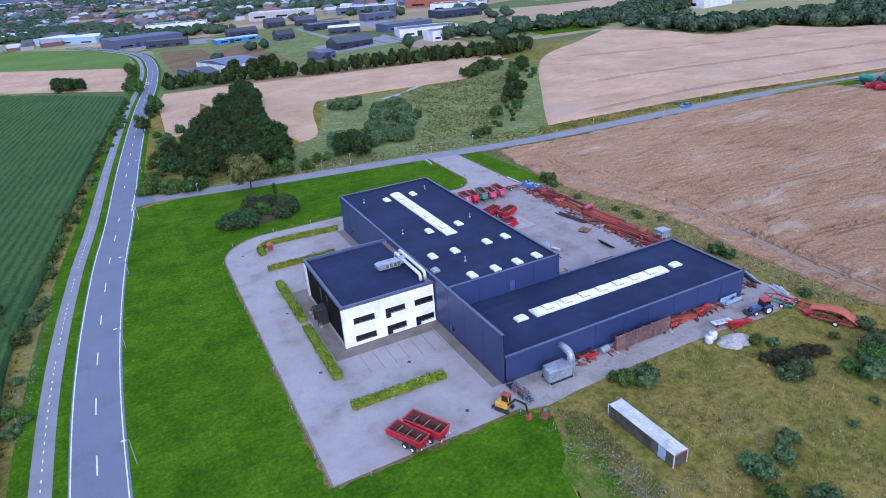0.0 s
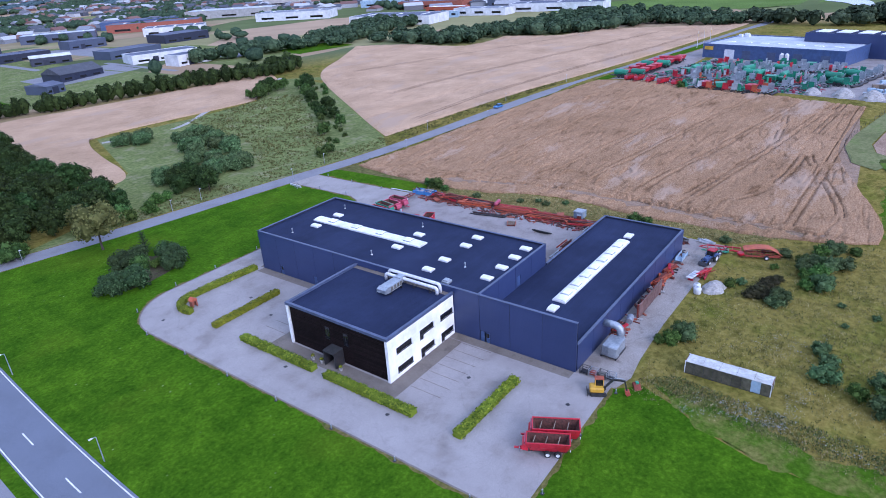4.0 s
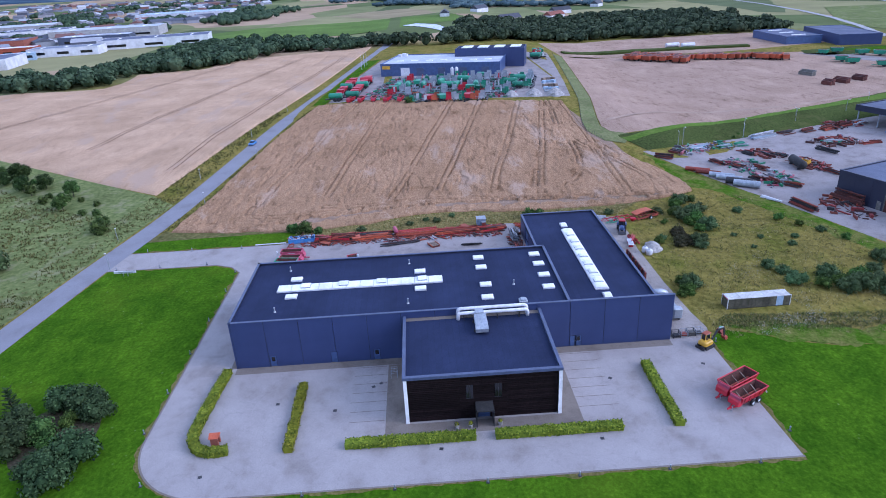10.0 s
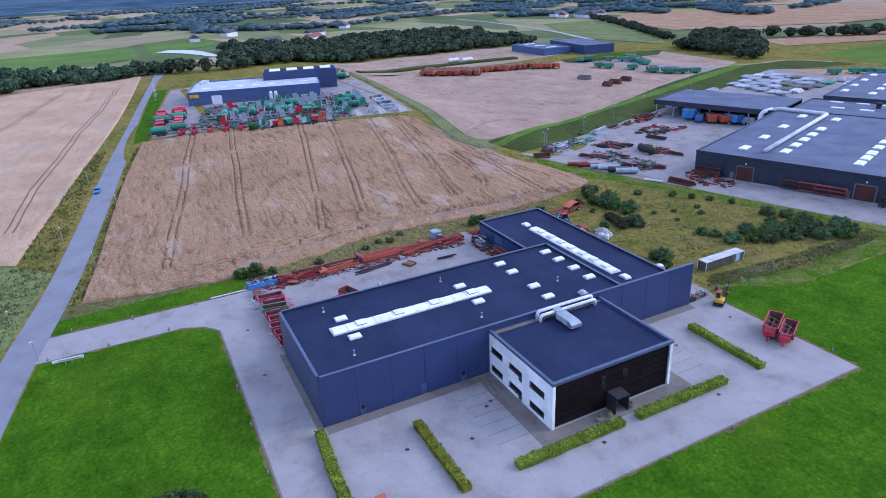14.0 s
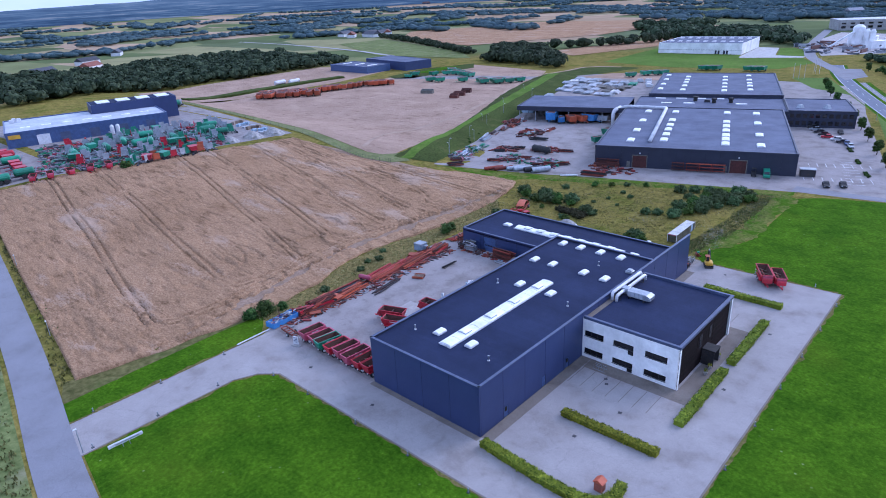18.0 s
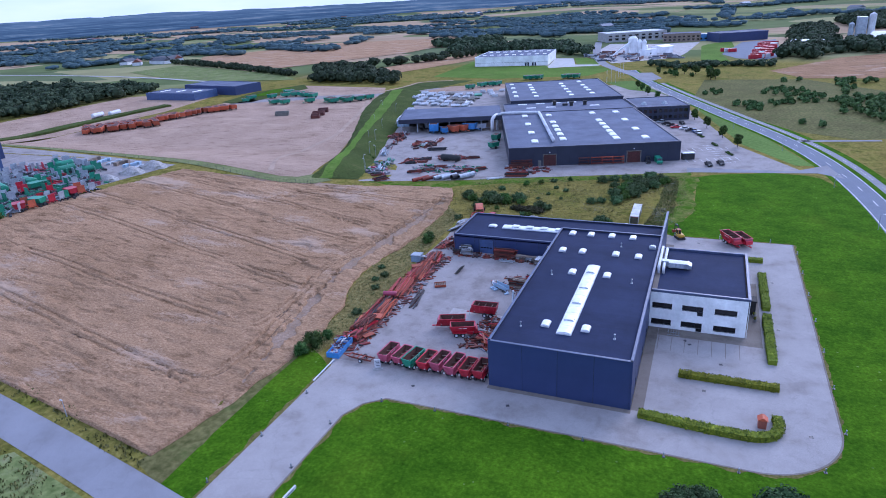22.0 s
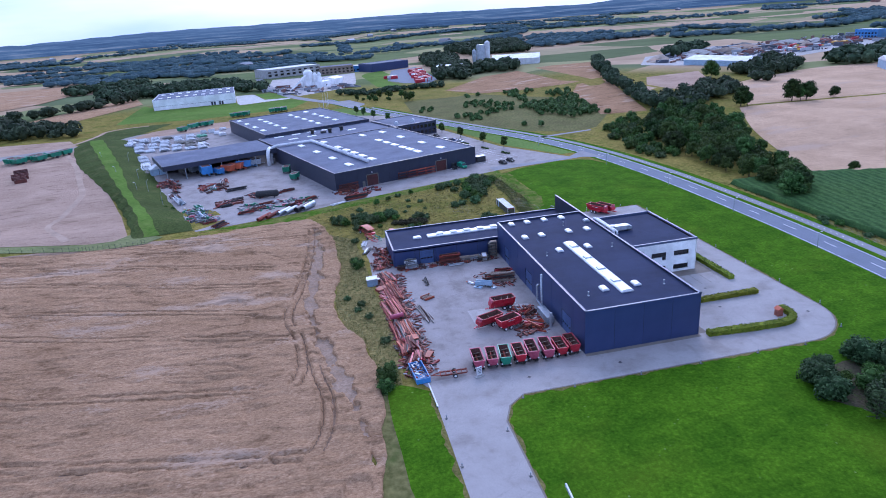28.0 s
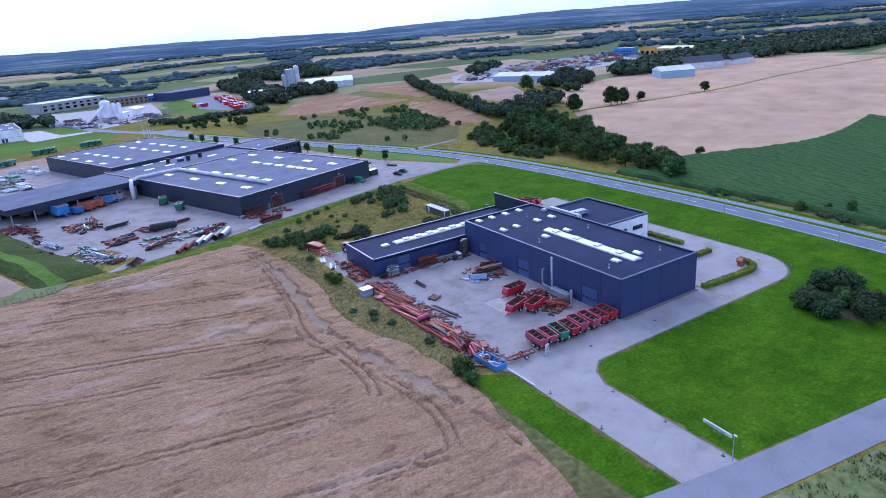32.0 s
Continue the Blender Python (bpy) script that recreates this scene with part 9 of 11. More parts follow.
stock_pile("beam_pile", "rusty parts along the wall", 82.0, 73.8, 3, 4.0, 1.0, 16, 20, [M_RUST, M_ORANGE, M_RED], 3, 25, (0.2, 0.5))
stock_pile("beam_pile", "galvanised tubes at the meadow edge", 98.2, 77.5, 70, 5.0, 1.6, 16, 22, [M_GALV, M_DARKSTEEL], 2, 8)
stock_pile("beam_pile", "grey sections at the meadow edge", 98.6, 71.6, 75, 4.0, 1.4, 12, 23, [M_GALV, M_OFFWHITE], 2, 15)
stock_pile("beam_pile", "red machine parts on gravel", 83.5, 67.7, -8, 5.0, 1.2, 20, 24, [M_RED, M_RUST], 3, 30, (0.12, 0.3))

for x, y, a, w, d, h, mt, lb in ((95.6, 103.0, 60, 3.2, 1.6, 0.5, M_ORANGE, "orange primed steel plate frame"), (94.6, 132.3, 8, 2.4, 2.0, 0.7, M_ORANGE, "orange primed steel plate"), (92.6, 139.6, 60, 2.4, 1.3, 0.5, M_ORANGE, "orange primed sheet steel"),
                                 (97.6, 105.4, 30, 2.6, 1.6, 0.6, M_ORANGE, "orange primed machine cover"), (98.0, 100.8, 20, 1.0, 1.0, 1.2, M_GALV, "small galvanised box beside the hut")):
    t = thing("machine_part", lb, "machine part", pose(x, y, 0.12, 0, 0, a))
    part("plate", Mesh().box(-w / 2, -d / 2, h - 0.12, w / 2, d / 2, h, None, 0.03), mt, t)
    part("frame", Mesh().box(-w / 2, -d / 2, 0, -w / 2 + 0.12, d / 2, h - 0.12).box(w / 2 - 0.12, -d / 2, 0, w / 2, d / 2, h - 0.12), M_RUST, t)
tk = thing("steel_tank", "pinkish red horizontal tank on the stock pile", "tank", pose(96.3, 122.7, 0.75, 0, 0, 12))
part("shell", Mesh().lathe([(0.0, -1.6), (0.4, -1.5), (0.5, -1.3), (0.5, 1.3), (0.4, 1.5), (0.0, 1.6)], (0, 0, 0.5), 14, "x"), M_PINK, tk, smooth=True)
part("saddle", Mesh().box(-1.0, -0.4, -0.5, -0.8, 0.4, 0.1).box(0.8, -0.4, -0.5, 1.0, 0.4, 0.1), M_DARKSTEEL, tk)
cr = thing("rust_crate", "rusty steel crate with pale slats", "crate", pose(88.0, 113.6, 0.045, 0, 0, 25))
part("base", Mesh().box(-1.3, -1.0, 0, 1.3, 1.0, 0.15), M_RUST, cr)
for s in (-1, 1):
    part("side", Mesh().box(-1.3, s * 0.97 - 0.04, 0.15, 1.3, s * 0.97 + 0.04, 0.55), M_ORANGE, cr)
for k in range(6):
    part("slat", Mesh().box(-1.15 + k * 0.42, -0.92, 0.35, -0.95 + k * 0.42, 0.92, 0.42), M_WOOD, cr)
ut = thing("hut", "pale blue-grey steel hut at the meadow edge", "hut", pose(99.4, 101.2, land(99.4, 101)))
part("body", Mesh().box(-1.25, -1.1, 0, 1.25, 1.1, 1.75, None, 0.05), M_HUTBLUE, ut)
part("roof", Mesh().prism([(-1.35, 1.75), (1.35, 1.75), (1.35, 1.82), (-1.35, 1.95)], -1.2, 1.2), M_GALV, ut)
part("door", Mesh().box(-0.6, -1.13, 0.1, 0.3, -1.1, 1.6), M_GALV, ut)
# racks and frames by the wing
for x, y, a, mt, n in ((88.4, 94.4, 10, M_GALV, 4), (74.2, 94.2, 0, M_WOOD, 3), (71.6, 94.4, 5, M_GALV, 3), (69.4, 95.4, 80, M_WOOD, 4)):
    t = thing("storage_rack", "steel rack stacked with flat sections", "rack", pose(x, y, 0.045, 0, 0, a), "racks by the wing")
    for sx in (-1.3, 1.3):
        for sy in (-0.6, 0.6):
            part("post", Mesh().box(sx - 0.05, sy - 0.05, 0, sx + 0.05, sy + 0.05, 0.42 * n), M_DARKSTEEL, t)
    for k in range(n):
        part("deck", Mesh().box(-1.5, -0.75, 0.3 + 0.36 * k, 1.5, 0.75, 0.36 + 0.36 * k), mt, t)
        part("load", Mesh().box(-1.3 + 0.1 * k, -0.55, 0.37 + 0.36 * k, 1.4, 0.5, 0.5 + 0.36 * k), (M_OFFWHITE, M_GALV, M_WOOD)[k % 3], t)
tw = thing("pallet_tower", "tall stack of wooden crates in the yard corner", "crate stack", pose(66.3, 93.9, 0.045))
for k in range(7):
    part("crate", Mesh().box(-0.7, -0.6, k * 0.62, 0.7, 0.6, k * 0.62 + 0.56, None, 0.03), M_WOOD, tw, "", pose(0.02 * (k % 3), 0, 0, 0, 0, (k * 7) % 5 - 2))
bf = thing("blue_steel_frame", "pale blue painted steel trough", "machine part", pose(74.0, 111.4, 0.045, 0, 0, 150))
part("trough", Mesh().box(-2.0, -0.6, 0.3, 2.0, -0.5, 1.2).box(-2.0, 0.5, 0.3, 2.0, 0.6, 1.2).box(-2.0, -0.5, 0.3, 2.0, 0.5, 0.4), M_PALEBLUE, bf)
part("leg", Mesh().box(-1.8, -0.55, 0, -1.6, 0.55, 0.3).box(1.6, -0.55, 0, 1.8, 0.55, 0.3), M_PALEBLUE, bf)
for x, y, a in ((75.5, 112.0, 140), (72.4, 113.2, 120), (78.6, 95.0, 4)):
    solid("steel_plate", Mesh().box(-1.0, -0.5, 0, 1.0, 0.5, 0.25, None, 0.03), M_PALEBLUE, "low stack of pale blue steel plates", "steel plate", pose(x, y, 0.05, 0, 0, a))
tr = thing("feed_trough", "pale blue steel trough at the wing corner", "trough", pose(88.6, 73.6, 0.045))
part("tray", Mesh().box(-2.0, -0.7, 0.2, 2.0, -0.6, 0.9).box(-2.0, 0.6, 0.2, 2.0, 0.7, 0.9).box(-2.0, -0.6, 0.2, 2.0, 0.6, 0.3), M_PALEBLUE, tr)
part("runner", Mesh().box(-1.7, -0.6, 0, -1.5, 0.6, 0.2).box(1.5, -0.6, 0, 1.7, 0.6, 0.2), M_DARKSTEEL, tr)
# rusty silo wall
sw = thing("rusty_bulkhead", "long rust-streaked steel bulkhead on concrete feet", "bulkhead", pose(61.2, 72.4, 0.045))
for k in range(6):
    part("sheet", Mesh().box(k * 1.9, -0.12, 0.25, k * 1.9 + 1.86, 0.05, 2.85), M_RUSTWALL, sw)
for k in range(7):
    part("post", Mesh().box(k * 1.9 - 0.1, 0.051, 0, k * 1.9 + 0.1, 0.3, 2.9), M_RUST, sw)
for k in (0, 5.7):
    part("foot", Mesh().box(k * 2 - 0.3, -0.7, 0, k * 2 + 0.3, 0.9, 0.25), M_CONC, sw)
dr = solid("steel_drum", Mesh().lathe([(0, -0.9), (0.55, -0.9), (0.6, -0.8), (0.6, 0.8), (0.55, 0.9), (0, 0.9)], (0, 0, 0.6), 14, "x"), M_GALV, "galvanised pipe length lying by the wall", "pipe", pose(59.6, 73.3, 0.045, 0, 0, 10))
for x, y in ((75.4, 66.6), (76.8, 67.1)):
    t = thing("water_tank", "white plastic tank on the grass", "tank", pose(x, y, 0.03), "white tanks")
    part("shell", Mesh().lathe([(0.0, 0.0), (0.6, 0.0), (0.68, 0.1), (0.68, 1.05), (0.6, 1.2), (0.2, 1.28), (0.2, 1.34), (0.0, 1.34)], n=14), M_OFFWHITE, t, smooth=True)
    part("lid", Mesh().lathe([(0.22, 1.341), (0.22, 1.42), (0.0, 1.44)], n=10), M_GALV, t)
hp = Mesh()
hn = 22
for j in range(8):
    for i in range(hn):
        a, r = 2 * math.pi * i / hn, (1 - j / 7.0)
        jig = 1 + 0.25 * noise.noise((math.cos(a) * 2, math.sin(a) * 2, j * 0.7))
        hp.v.append((3.0 * r * jig * math.cos(a), 2.0 * r * jig * math.sin(a), 1.5 * (1 - r ** 1.5) + 0.08 * noise.noise((i * 0.9, j * 1.3, 2))))
hp.f = [(j * hn + i, j * hn + (i + 1) % hn, (j + 1) * hn + (i + 1) % hn, (j + 1) * hn + i) for j in range(7) for i in range(hn)]
solid("gravel_mound", hp, M_GRAVEL, "pale gravel mound on the grass", "mound", pose(78.9, 64.6, 0.0, 0, 0, -10))
wp = thing("display_board", "white framed panel lying on a red machine", "panel", pose(81.0, 69.0, 0.045, 0, 0, -10))
part("panel", Mesh().box(-1.8, -0.6, 0.75, 1.8, 0.6, 0.85, None, 0.02), M_OFFWHITE, wp)
part("trestle", Mesh().box(-1.2, -0.5, 0, -1.0, 0.5, 0.75).box(1.0, -0.5, 0, 1.2, 0.5, 0.75), M_RED, wp)
for k in (-0.85, 0.0, 0.85):
    part("inset", Mesh().box(k - 0.32, -0.42, 0.851, k + 0.32, 0.42, 0.86), M_GALV, wp)


def tractor(at, paint, label):
    t = thing("tractor", label, "tractor", at)
    part("bonnet", Mesh().box(0.3, -0.42, 0.9, 2.1, 0.42, 1.55, None, 0.12), paint, t)
    part("cab", Mesh().box(-1.0, -0.7, 1.2, 0.3, 0.7, 2.45, None, 0.08), M_GLASS, t)
    part("cab_roof", Mesh().box(-1.1, -0.78, 2.45, 0.4, 0.78, 2.65, None, 0.08), M_RED, t, "red cab roof")
    for x in (-0.95, 0.25):
        for y in (-0.68, 0.68):
            part("cab_post", Mesh().box(x - 0.05, y - 0.05, 1.2, x + 0.05, y + 0.05, 2.46), M_BLACK, t)
    for s in (-1, 1):
        wheel(t, -0.6, s * 0.85, 0.85, 0.5)
        wheel(t, 1.6, s * 0.75, 0.5, 0.35)
        part("mudguard", Mesh().prism([(-1.4, 1.5), (-1.1, 1.85), (-0.2, 1.85), (0.2, 1.5), (0.2, 1.45), (-1.4, 1.45)], s * 0.85 - 0.25, s * 0.85 + 0.25), paint, t)
    part("chassis", Mesh().box(-1.2, -0.3, 0.55, 1.9, 0.3, 0.95), M_DARKSTEEL, t)
    part("exhaust", Mesh().tube((0.9, 0.3, 1.5), (0.9, 0.3, 2.4), 0.05, 6), M_BLACK, t)
    part("loader_arm", Mesh().bar((-0.2, -0.55, 1.5), (2.6, -0.55, 0.7), 0.12, 0.16).bar((-0.2, 0.55, 1.5), (2.6, 0.55, 0.7), 0.12, 0.16), M_BLUEDOOR, t)
    part("bucket", Mesh().prism([(2.5, 0.3), (3.1, 0.2), (3.0, 0.35), (2.65, 0.8)], -0.9, 0.9), M_DARKSTEEL, t)
    return t


tractor(pose(89.8, 68.3, 0.045, 0, 0, 165), M_BLUEDOOR, "blue tractor with red roof and front loader")

# orange grain machine
om = thing("orange_spreader", "long orange-roofed rusty farm machine in the weeds", "farm machine", pose(97.0, 60.2, 0.0, 0, 0, -68))
arc = [(-3.6 + 0.6 * i, 1.55 + 0.75 * math.sin(0.35 + 0.21 * i) - (0.0 if i < 8 else 0.22 * (i - 8))) for i in range(13)]
part("hood", Mesh().prism(arc + [(x, z - 0.07) for x, z in reversed(arc)], -1.1, 1.1), M_ORANGE, om, "curved orange roof sheet", smooth=False)
part("side_frame", Mesh().bar((-3.2, -1.0, 1.4), (3.0, -1.0, 0.9), 0.1, 0.12).bar((-3.2, 1.0, 1.4), (3.0, 1.0, 0.9), 0.1, 0.12).bar((-3.2, -1.0, 0.7), (-1.6, -1.0, 1.7), 0.08, 0.08).bar((-1.6, -1.0, 1.7), (0.2, -1.0, 0.7), 0.08, 0.08).bar((0.2, -1.0, 0.7), (2.0, -1.0, 1.4), 0.08, 0.08), M_RUST, om)
for k in range(7):
    part("bar", Mesh().bar((-3.2 + k * 1.0, -1.4, 0.4), (-2.6 + k * 1.0, 1.5, 1.2), 0.14, 0.14), M_DARKRUST, om)
part("chassis", Mesh().box(-3.2, -1.3, 0.5, 3.2, -1.1, 0.8).box(-3.2, 1.1, 0.5, 3.2, 1.3, 0.8), M_RUST, om)
for s in (-1, 1):
    wheel(om, 0.6, s * 1.6, 0.5, 0.35)
part("drawbar", Mesh().bar((-3.2, -1, 0.6), (-4.6, 0, 0.5), 0.14, 0.16).bar((-3.2, 1, 0.6), (-4.6, 0, 0.5), 0.14, 0.16), M_RED, om)
rp = thing("red_hopper", "small red hopper in the grass", "farm machine", pose(95.2, 63.8, 0))
part("hopper", Mesh().lathe([(0.3, 0.1), (0.7, 0.6), (0.7, 0.9), (0.0, 1.0)], n=10), M_RED, rp)
part("leg", Mesh().tube((0.3, 0.3, 0), (0.3, 0.3, 0.4), 0.05, 6).tube((-0.3, -0.3, 0), (-0.3, -0.3, 0.4), 0.05, 6), M_DARKSTEEL, rp)

# digger
ex = thing("excavator", "small yellow excavator with dark boom beside the paving", "excavator", pose(38.6, 69.9, 0.045, 0, 0, -62))
for s in (-1, 1):
    part("track", Mesh().prism([(-1.2, 0.25), (-1.0, 0.0), (1.0, 0.0), (1.2, 0.25), (1.0, 0.55), (-1.0, 0.55)], s * 0.75 - 0.2, s * 0.75 + 0.2), M_BLACK, ex)
part("undercarriage", Mesh().box(-0.6, -0.55, 0.2, 0.6, 0.55, 0.6), M_DARKSTEEL, ex)
part("body", Mesh().box(-1.25, -0.8, 0.65, 0.8, 0.8, 1.35, None, 0.18), M_YELLOW, ex)
part("cab", Mesh().box(-0.5, -0.1, 1.35, 0.75, 0.75, 2.4, None, 0.1), M_GLASS, ex)
part("cab_roof", Mesh().box(-0.55, -0.15, 2.4, 0.8, 0.8, 2.5, None, 0.04), M_ORANGE, ex)
for x in (-0.45, 0.7):
    for y in (-0.06, 0.7):
        part("cab_post", Mesh().box(x - 0.05, y - 0.05, 1.35, x + 0.05, y + 0.05, 2.41), M_YELLOW, ex)
part("boom", Mesh().bar((0.7, -0.35, 1.1), (2.0, -0.35, 2.7), 0.22, 0.3).bar((2.0, -0.35, 2.7), (3.6, -0.35, 2.5), 0.2, 0.26), M_DARKSTEEL, ex)
part("stick", Mesh().bar((3.6, -0.35, 2.55), (4.0, -0.35, 0.9), 0.18, 0.22), M_DARKSTEEL, ex)
part("ram", Mesh().tube((0.9, -0.35, 1.6), (1.9, -0.35, 2.2), 0.06, 6).tube((2.2, -0.35, 2.95), (3.5, -0.35, 2.85), 0.06, 6), M_GALV, ex)
part("bucket", Mesh().prism([(3.7, 0.9), (4.3, 0.9), (4.5, 0.35), (4.1, 0.1), (3.8, 0.4)], -0.75, 0.05), M_RUST, ex)
part("dozer_blade", Mesh().box(-1.6, -0.9, 0.05, -1.5, 0.9, 0.5, None, 0.02), M_DARKSTEEL, ex)
ab = thing("digger_bucket", "green and rust-brown excavator bucket on the grass", "bucket", pose(42.6, 65.6, 0.03, 0, 0, 40))
part("shell", Mesh().prism([(-0.6, 0), (0.4, 0), (0.7, 0.5), (0.4, 0.9), (0.3, 0.85), (-0.5, 0.12)], -0.5, 0.5), M_RUST, ab)
part("hitch", Mesh().box(-0.2, -0.2, 0.85, 0.3, 0.2, 1.1), M_GREENPAINT, ab)
# wire cages between hall and grass
for k in range(4):
    t = thing("wire_cage", "galvanised wire cage with scrap beside the hall corner", "cage", pose(42.2 + 0.15 * k, 73.6 - 1.35 * k, 0.045), "wire cages")
    fr = Mesh()
    for sx in (-0.55, 0.55):
        for sy in (-0.6, 0.6):
            fr.box(sx - 0.04, sy - 0.04, 0, sx + 0.04, sy + 0.04, 1.05)
    for z in (0.15, 0.55, 1.0):
        fr.box(-0.5, -0.63, z, 0.5, -0.58, z + 0.05).box(-0.5, 0.58, z, 0.5, 0.63, z + 0.05).box(-0.58, -0.55, z, -0.53, 0.55, z + 0.05).box(0.53, -0.55, z, 0.58, 0.55, z + 0.05)
    part("frame", fr, M_GALV if k % 2 else M_DARKSTEEL, t)
    part("load", Mesh().box(-0.45, -0.5, 0.2, 0.45, 0.5, 0.4 + 0.15 * (k % 3), None, 0.05), (M_DARKSTEEL, M_RUST, M_GREYBOX, M_DARKSTEEL)[k], t)

# lorry body used as a store
ct = thing("lorry_box_store", "old white-roofed lorry box with mossy brown sides on the meadow", "container", pose(51.2, 55.2, land(50, 54), 0, 0, 91) @ Matrix.Diagonal((1.0, 0.92, 0.8, 1)))
CL = 5.85
for k in range(9):
    for s in (-1, 1):
        part("side_panel", Mesh().box(-CL + k * 2 * CL / 9 + 0.02, s * 1.2 - 0.04, 0.15, -CL + (k + 1) * 2 * CL / 9 - 0.02, s * 1.2 + 0.04, 2.55), M_MOSSBOX if k != 1 else M_PALEBLUE, ct)
part("core", Mesh().box(-CL + 0.05, -1.15, 0.15, CL - 0.05, 1.15, 2.5), M_JOINT, ct)
for k in range(5):
    part("roof_sheet", Mesh().box(-CL + k * 2 * CL / 5, -1.25, 2.56 + 0.01 * (k % 2), -CL + (k + 1) * 2 * CL / 5 - 0.03, 1.25, 2.66 + 0.03 * (k % 2), None, 0.03), M_DIRTYWHITE, ct)
part("floor_frame", Mesh().box(-CL, -1.2, 0, CL, -0.9, 0.15).box(-CL, 0.9, 0, CL, 1.2, 0.15), M_DARKSTEEL, ct)
for x in (-CL - 0.03, CL + 0.03):
    e = part("end_wall", Mesh().box(x - 0.03, -1.2, 0.15, x + 0.03, 1.2, 2.6), M_MOSSBOX, ct)
    part("corner_trim", Mesh().box(x - 0.06, -1.27, 0.1, x + 0.06, -1.15, 2.7), M_OFFWHITE, e)
    part("corner_trim", Mesh().box(x - 0.06, 1.15, 0.1, x + 0.06, 1.27, 2.7), M_OFFWHITE, e)
    part("red_band", Mesh().box(x - 0.045, -1.1, 2.4, x + 0.045, 1.1, 2.58), M_PINK, e)

# sign board and lamps
sg = thing("sign_board", "long white sign board on short posts on the lawn", "sign", pose(81.8, 183.0, 0.03, 0, 0, 86))
part("board", Mesh().box(-2.5, -0.12, 0.75, 2.5, 0.12, 1.25, None, 0.03), M_OFFWHITE, sg)
for x in (-0.5, 0.5):
    part("post", Mesh().box(x - 0.06, -0.06, 0, x + 0.06, 0.06, 0.75), M_GALV, sg)
for s in (-1, 1):
    part("text_bar", Mesh().box(-1.9, s * 0.125 - 0.005, 0.9, 1.5, s * 0.125 + 0.005, 1.08), M_GALV, sg)


def street_lamp(x, y, h=6.0, heading=0.0, arm=1.2, name="street_lamp", label="slim grey street lamp beside the road"):
    t = thing(name, label, "street lamp", pose(x, y, land(x, y), 0, 0, heading), "street lamps")
    part("pole", Mesh().lathe([(0.09, 0), (0.08, 1.0), (0.05, h), (0, h)], n=7), M_GALV, t)
    if arm:
        part("arm", Mesh().bar((0, 0, h - 0.05), (arm, 0, h + 0.1), 0.06, 0.06), M_GALV, t)
    part("lamp_head", Mesh().box(arm - 0.1, -0.12, h + 0.02, arm + 0.45, 0.12, h + 0.16, None, 0.04), M_OFFWHITE, t)


for x, y in ((-9.4, 86.3), (-9.4, 119.2), (-7.4, 153), (-3.2, 189), (0.6, 239), (12.4, 340), (-8.4, 52), (-3.5, 14), (7.5, -34), (24, -76), (40, -118)):
    street_lamp(x, y, 4.2, 180, 0.5)
street_lamp(85.4, 188.0, 4.2, 90, 0.0, label="short lamp post at the driveway mouth")
for x, y in ((14, 201), (52, 199.8), (62, 201), (104, 194), (150, 186.4), (196, 180), (240, 174), (128, 178.8), (170, 172.5)):
    street_lamp(x, y, 3.2, 0, 0.0, "lamp_post", "short white lamp post beside the side road")
for x, y in ((153, 30), (163, 3), (182, -26), (200, -66), (218, -110)):
    street_lamp(x, y, 5.0, 0, 0.4)
fl = thing("flag_poles", "three slim white flagpoles at a roundabout", "flagpole", pose(97, -228, 0))
for k in range(3):
    part("pole", Mesh().tube((k * 3, 0, 0), (k * 3, 0, 9), 0.09, 6), M_OFFWHITE, fl)
fl2 = thing("flag_poles", "slim flagpoles with yellow banners by the dealer", "flagpole", pose(352, 148, land(352, 148)))
for k in range(3):
    part("pole", Mesh().tube((k * 9, -k, 0), (k * 9, -k, 9), 0.09, 6), M_OFFWHITE, fl2)
    part("banner", Mesh().box(k * 9, -k - 0.03, 6.0, k * 9 + 1.0, -k + 0.03, 8.8), M_YELLOW, fl2)


def car(at, paint, label, group=""):
    t = thing("car", label, "car", at, group)
    part("body", Mesh().prism([(-2.1, 0.3), (2.1, 0.3), (2.15, 0.7), (1.9, 0.85), (1.0, 0.95), (-1.7, 0.98), (-2.15, 0.8)], -0.85, 0.85), paint, t)
    part("cabin", Mesh().prism([(-1.6, 0.98), (1.0, 0.95), (0.35, 1.4), (-1.2, 1.42)], -0.74, 0.74), M_GLASS, t)
    part("roof", Mesh().prism([(-1.2, 1.42), (0.35, 1.4), (0.25, 1.47), (-1.1, 1.49)], -0.7, 0.7), paint, t)
    for x in (-1.35, 1.35):
        for s in (-1, 1):
            wheel(t, x, s * 0.75, 0.32, 0.2)
    for s in (-1, 1):
        part("headlight", Mesh().box(2.05, s * 0.6 - 0.15, 0.6, 2.17, s * 0.6 + 0.15, 0.75), M_OFFWHITE, t)
    return t


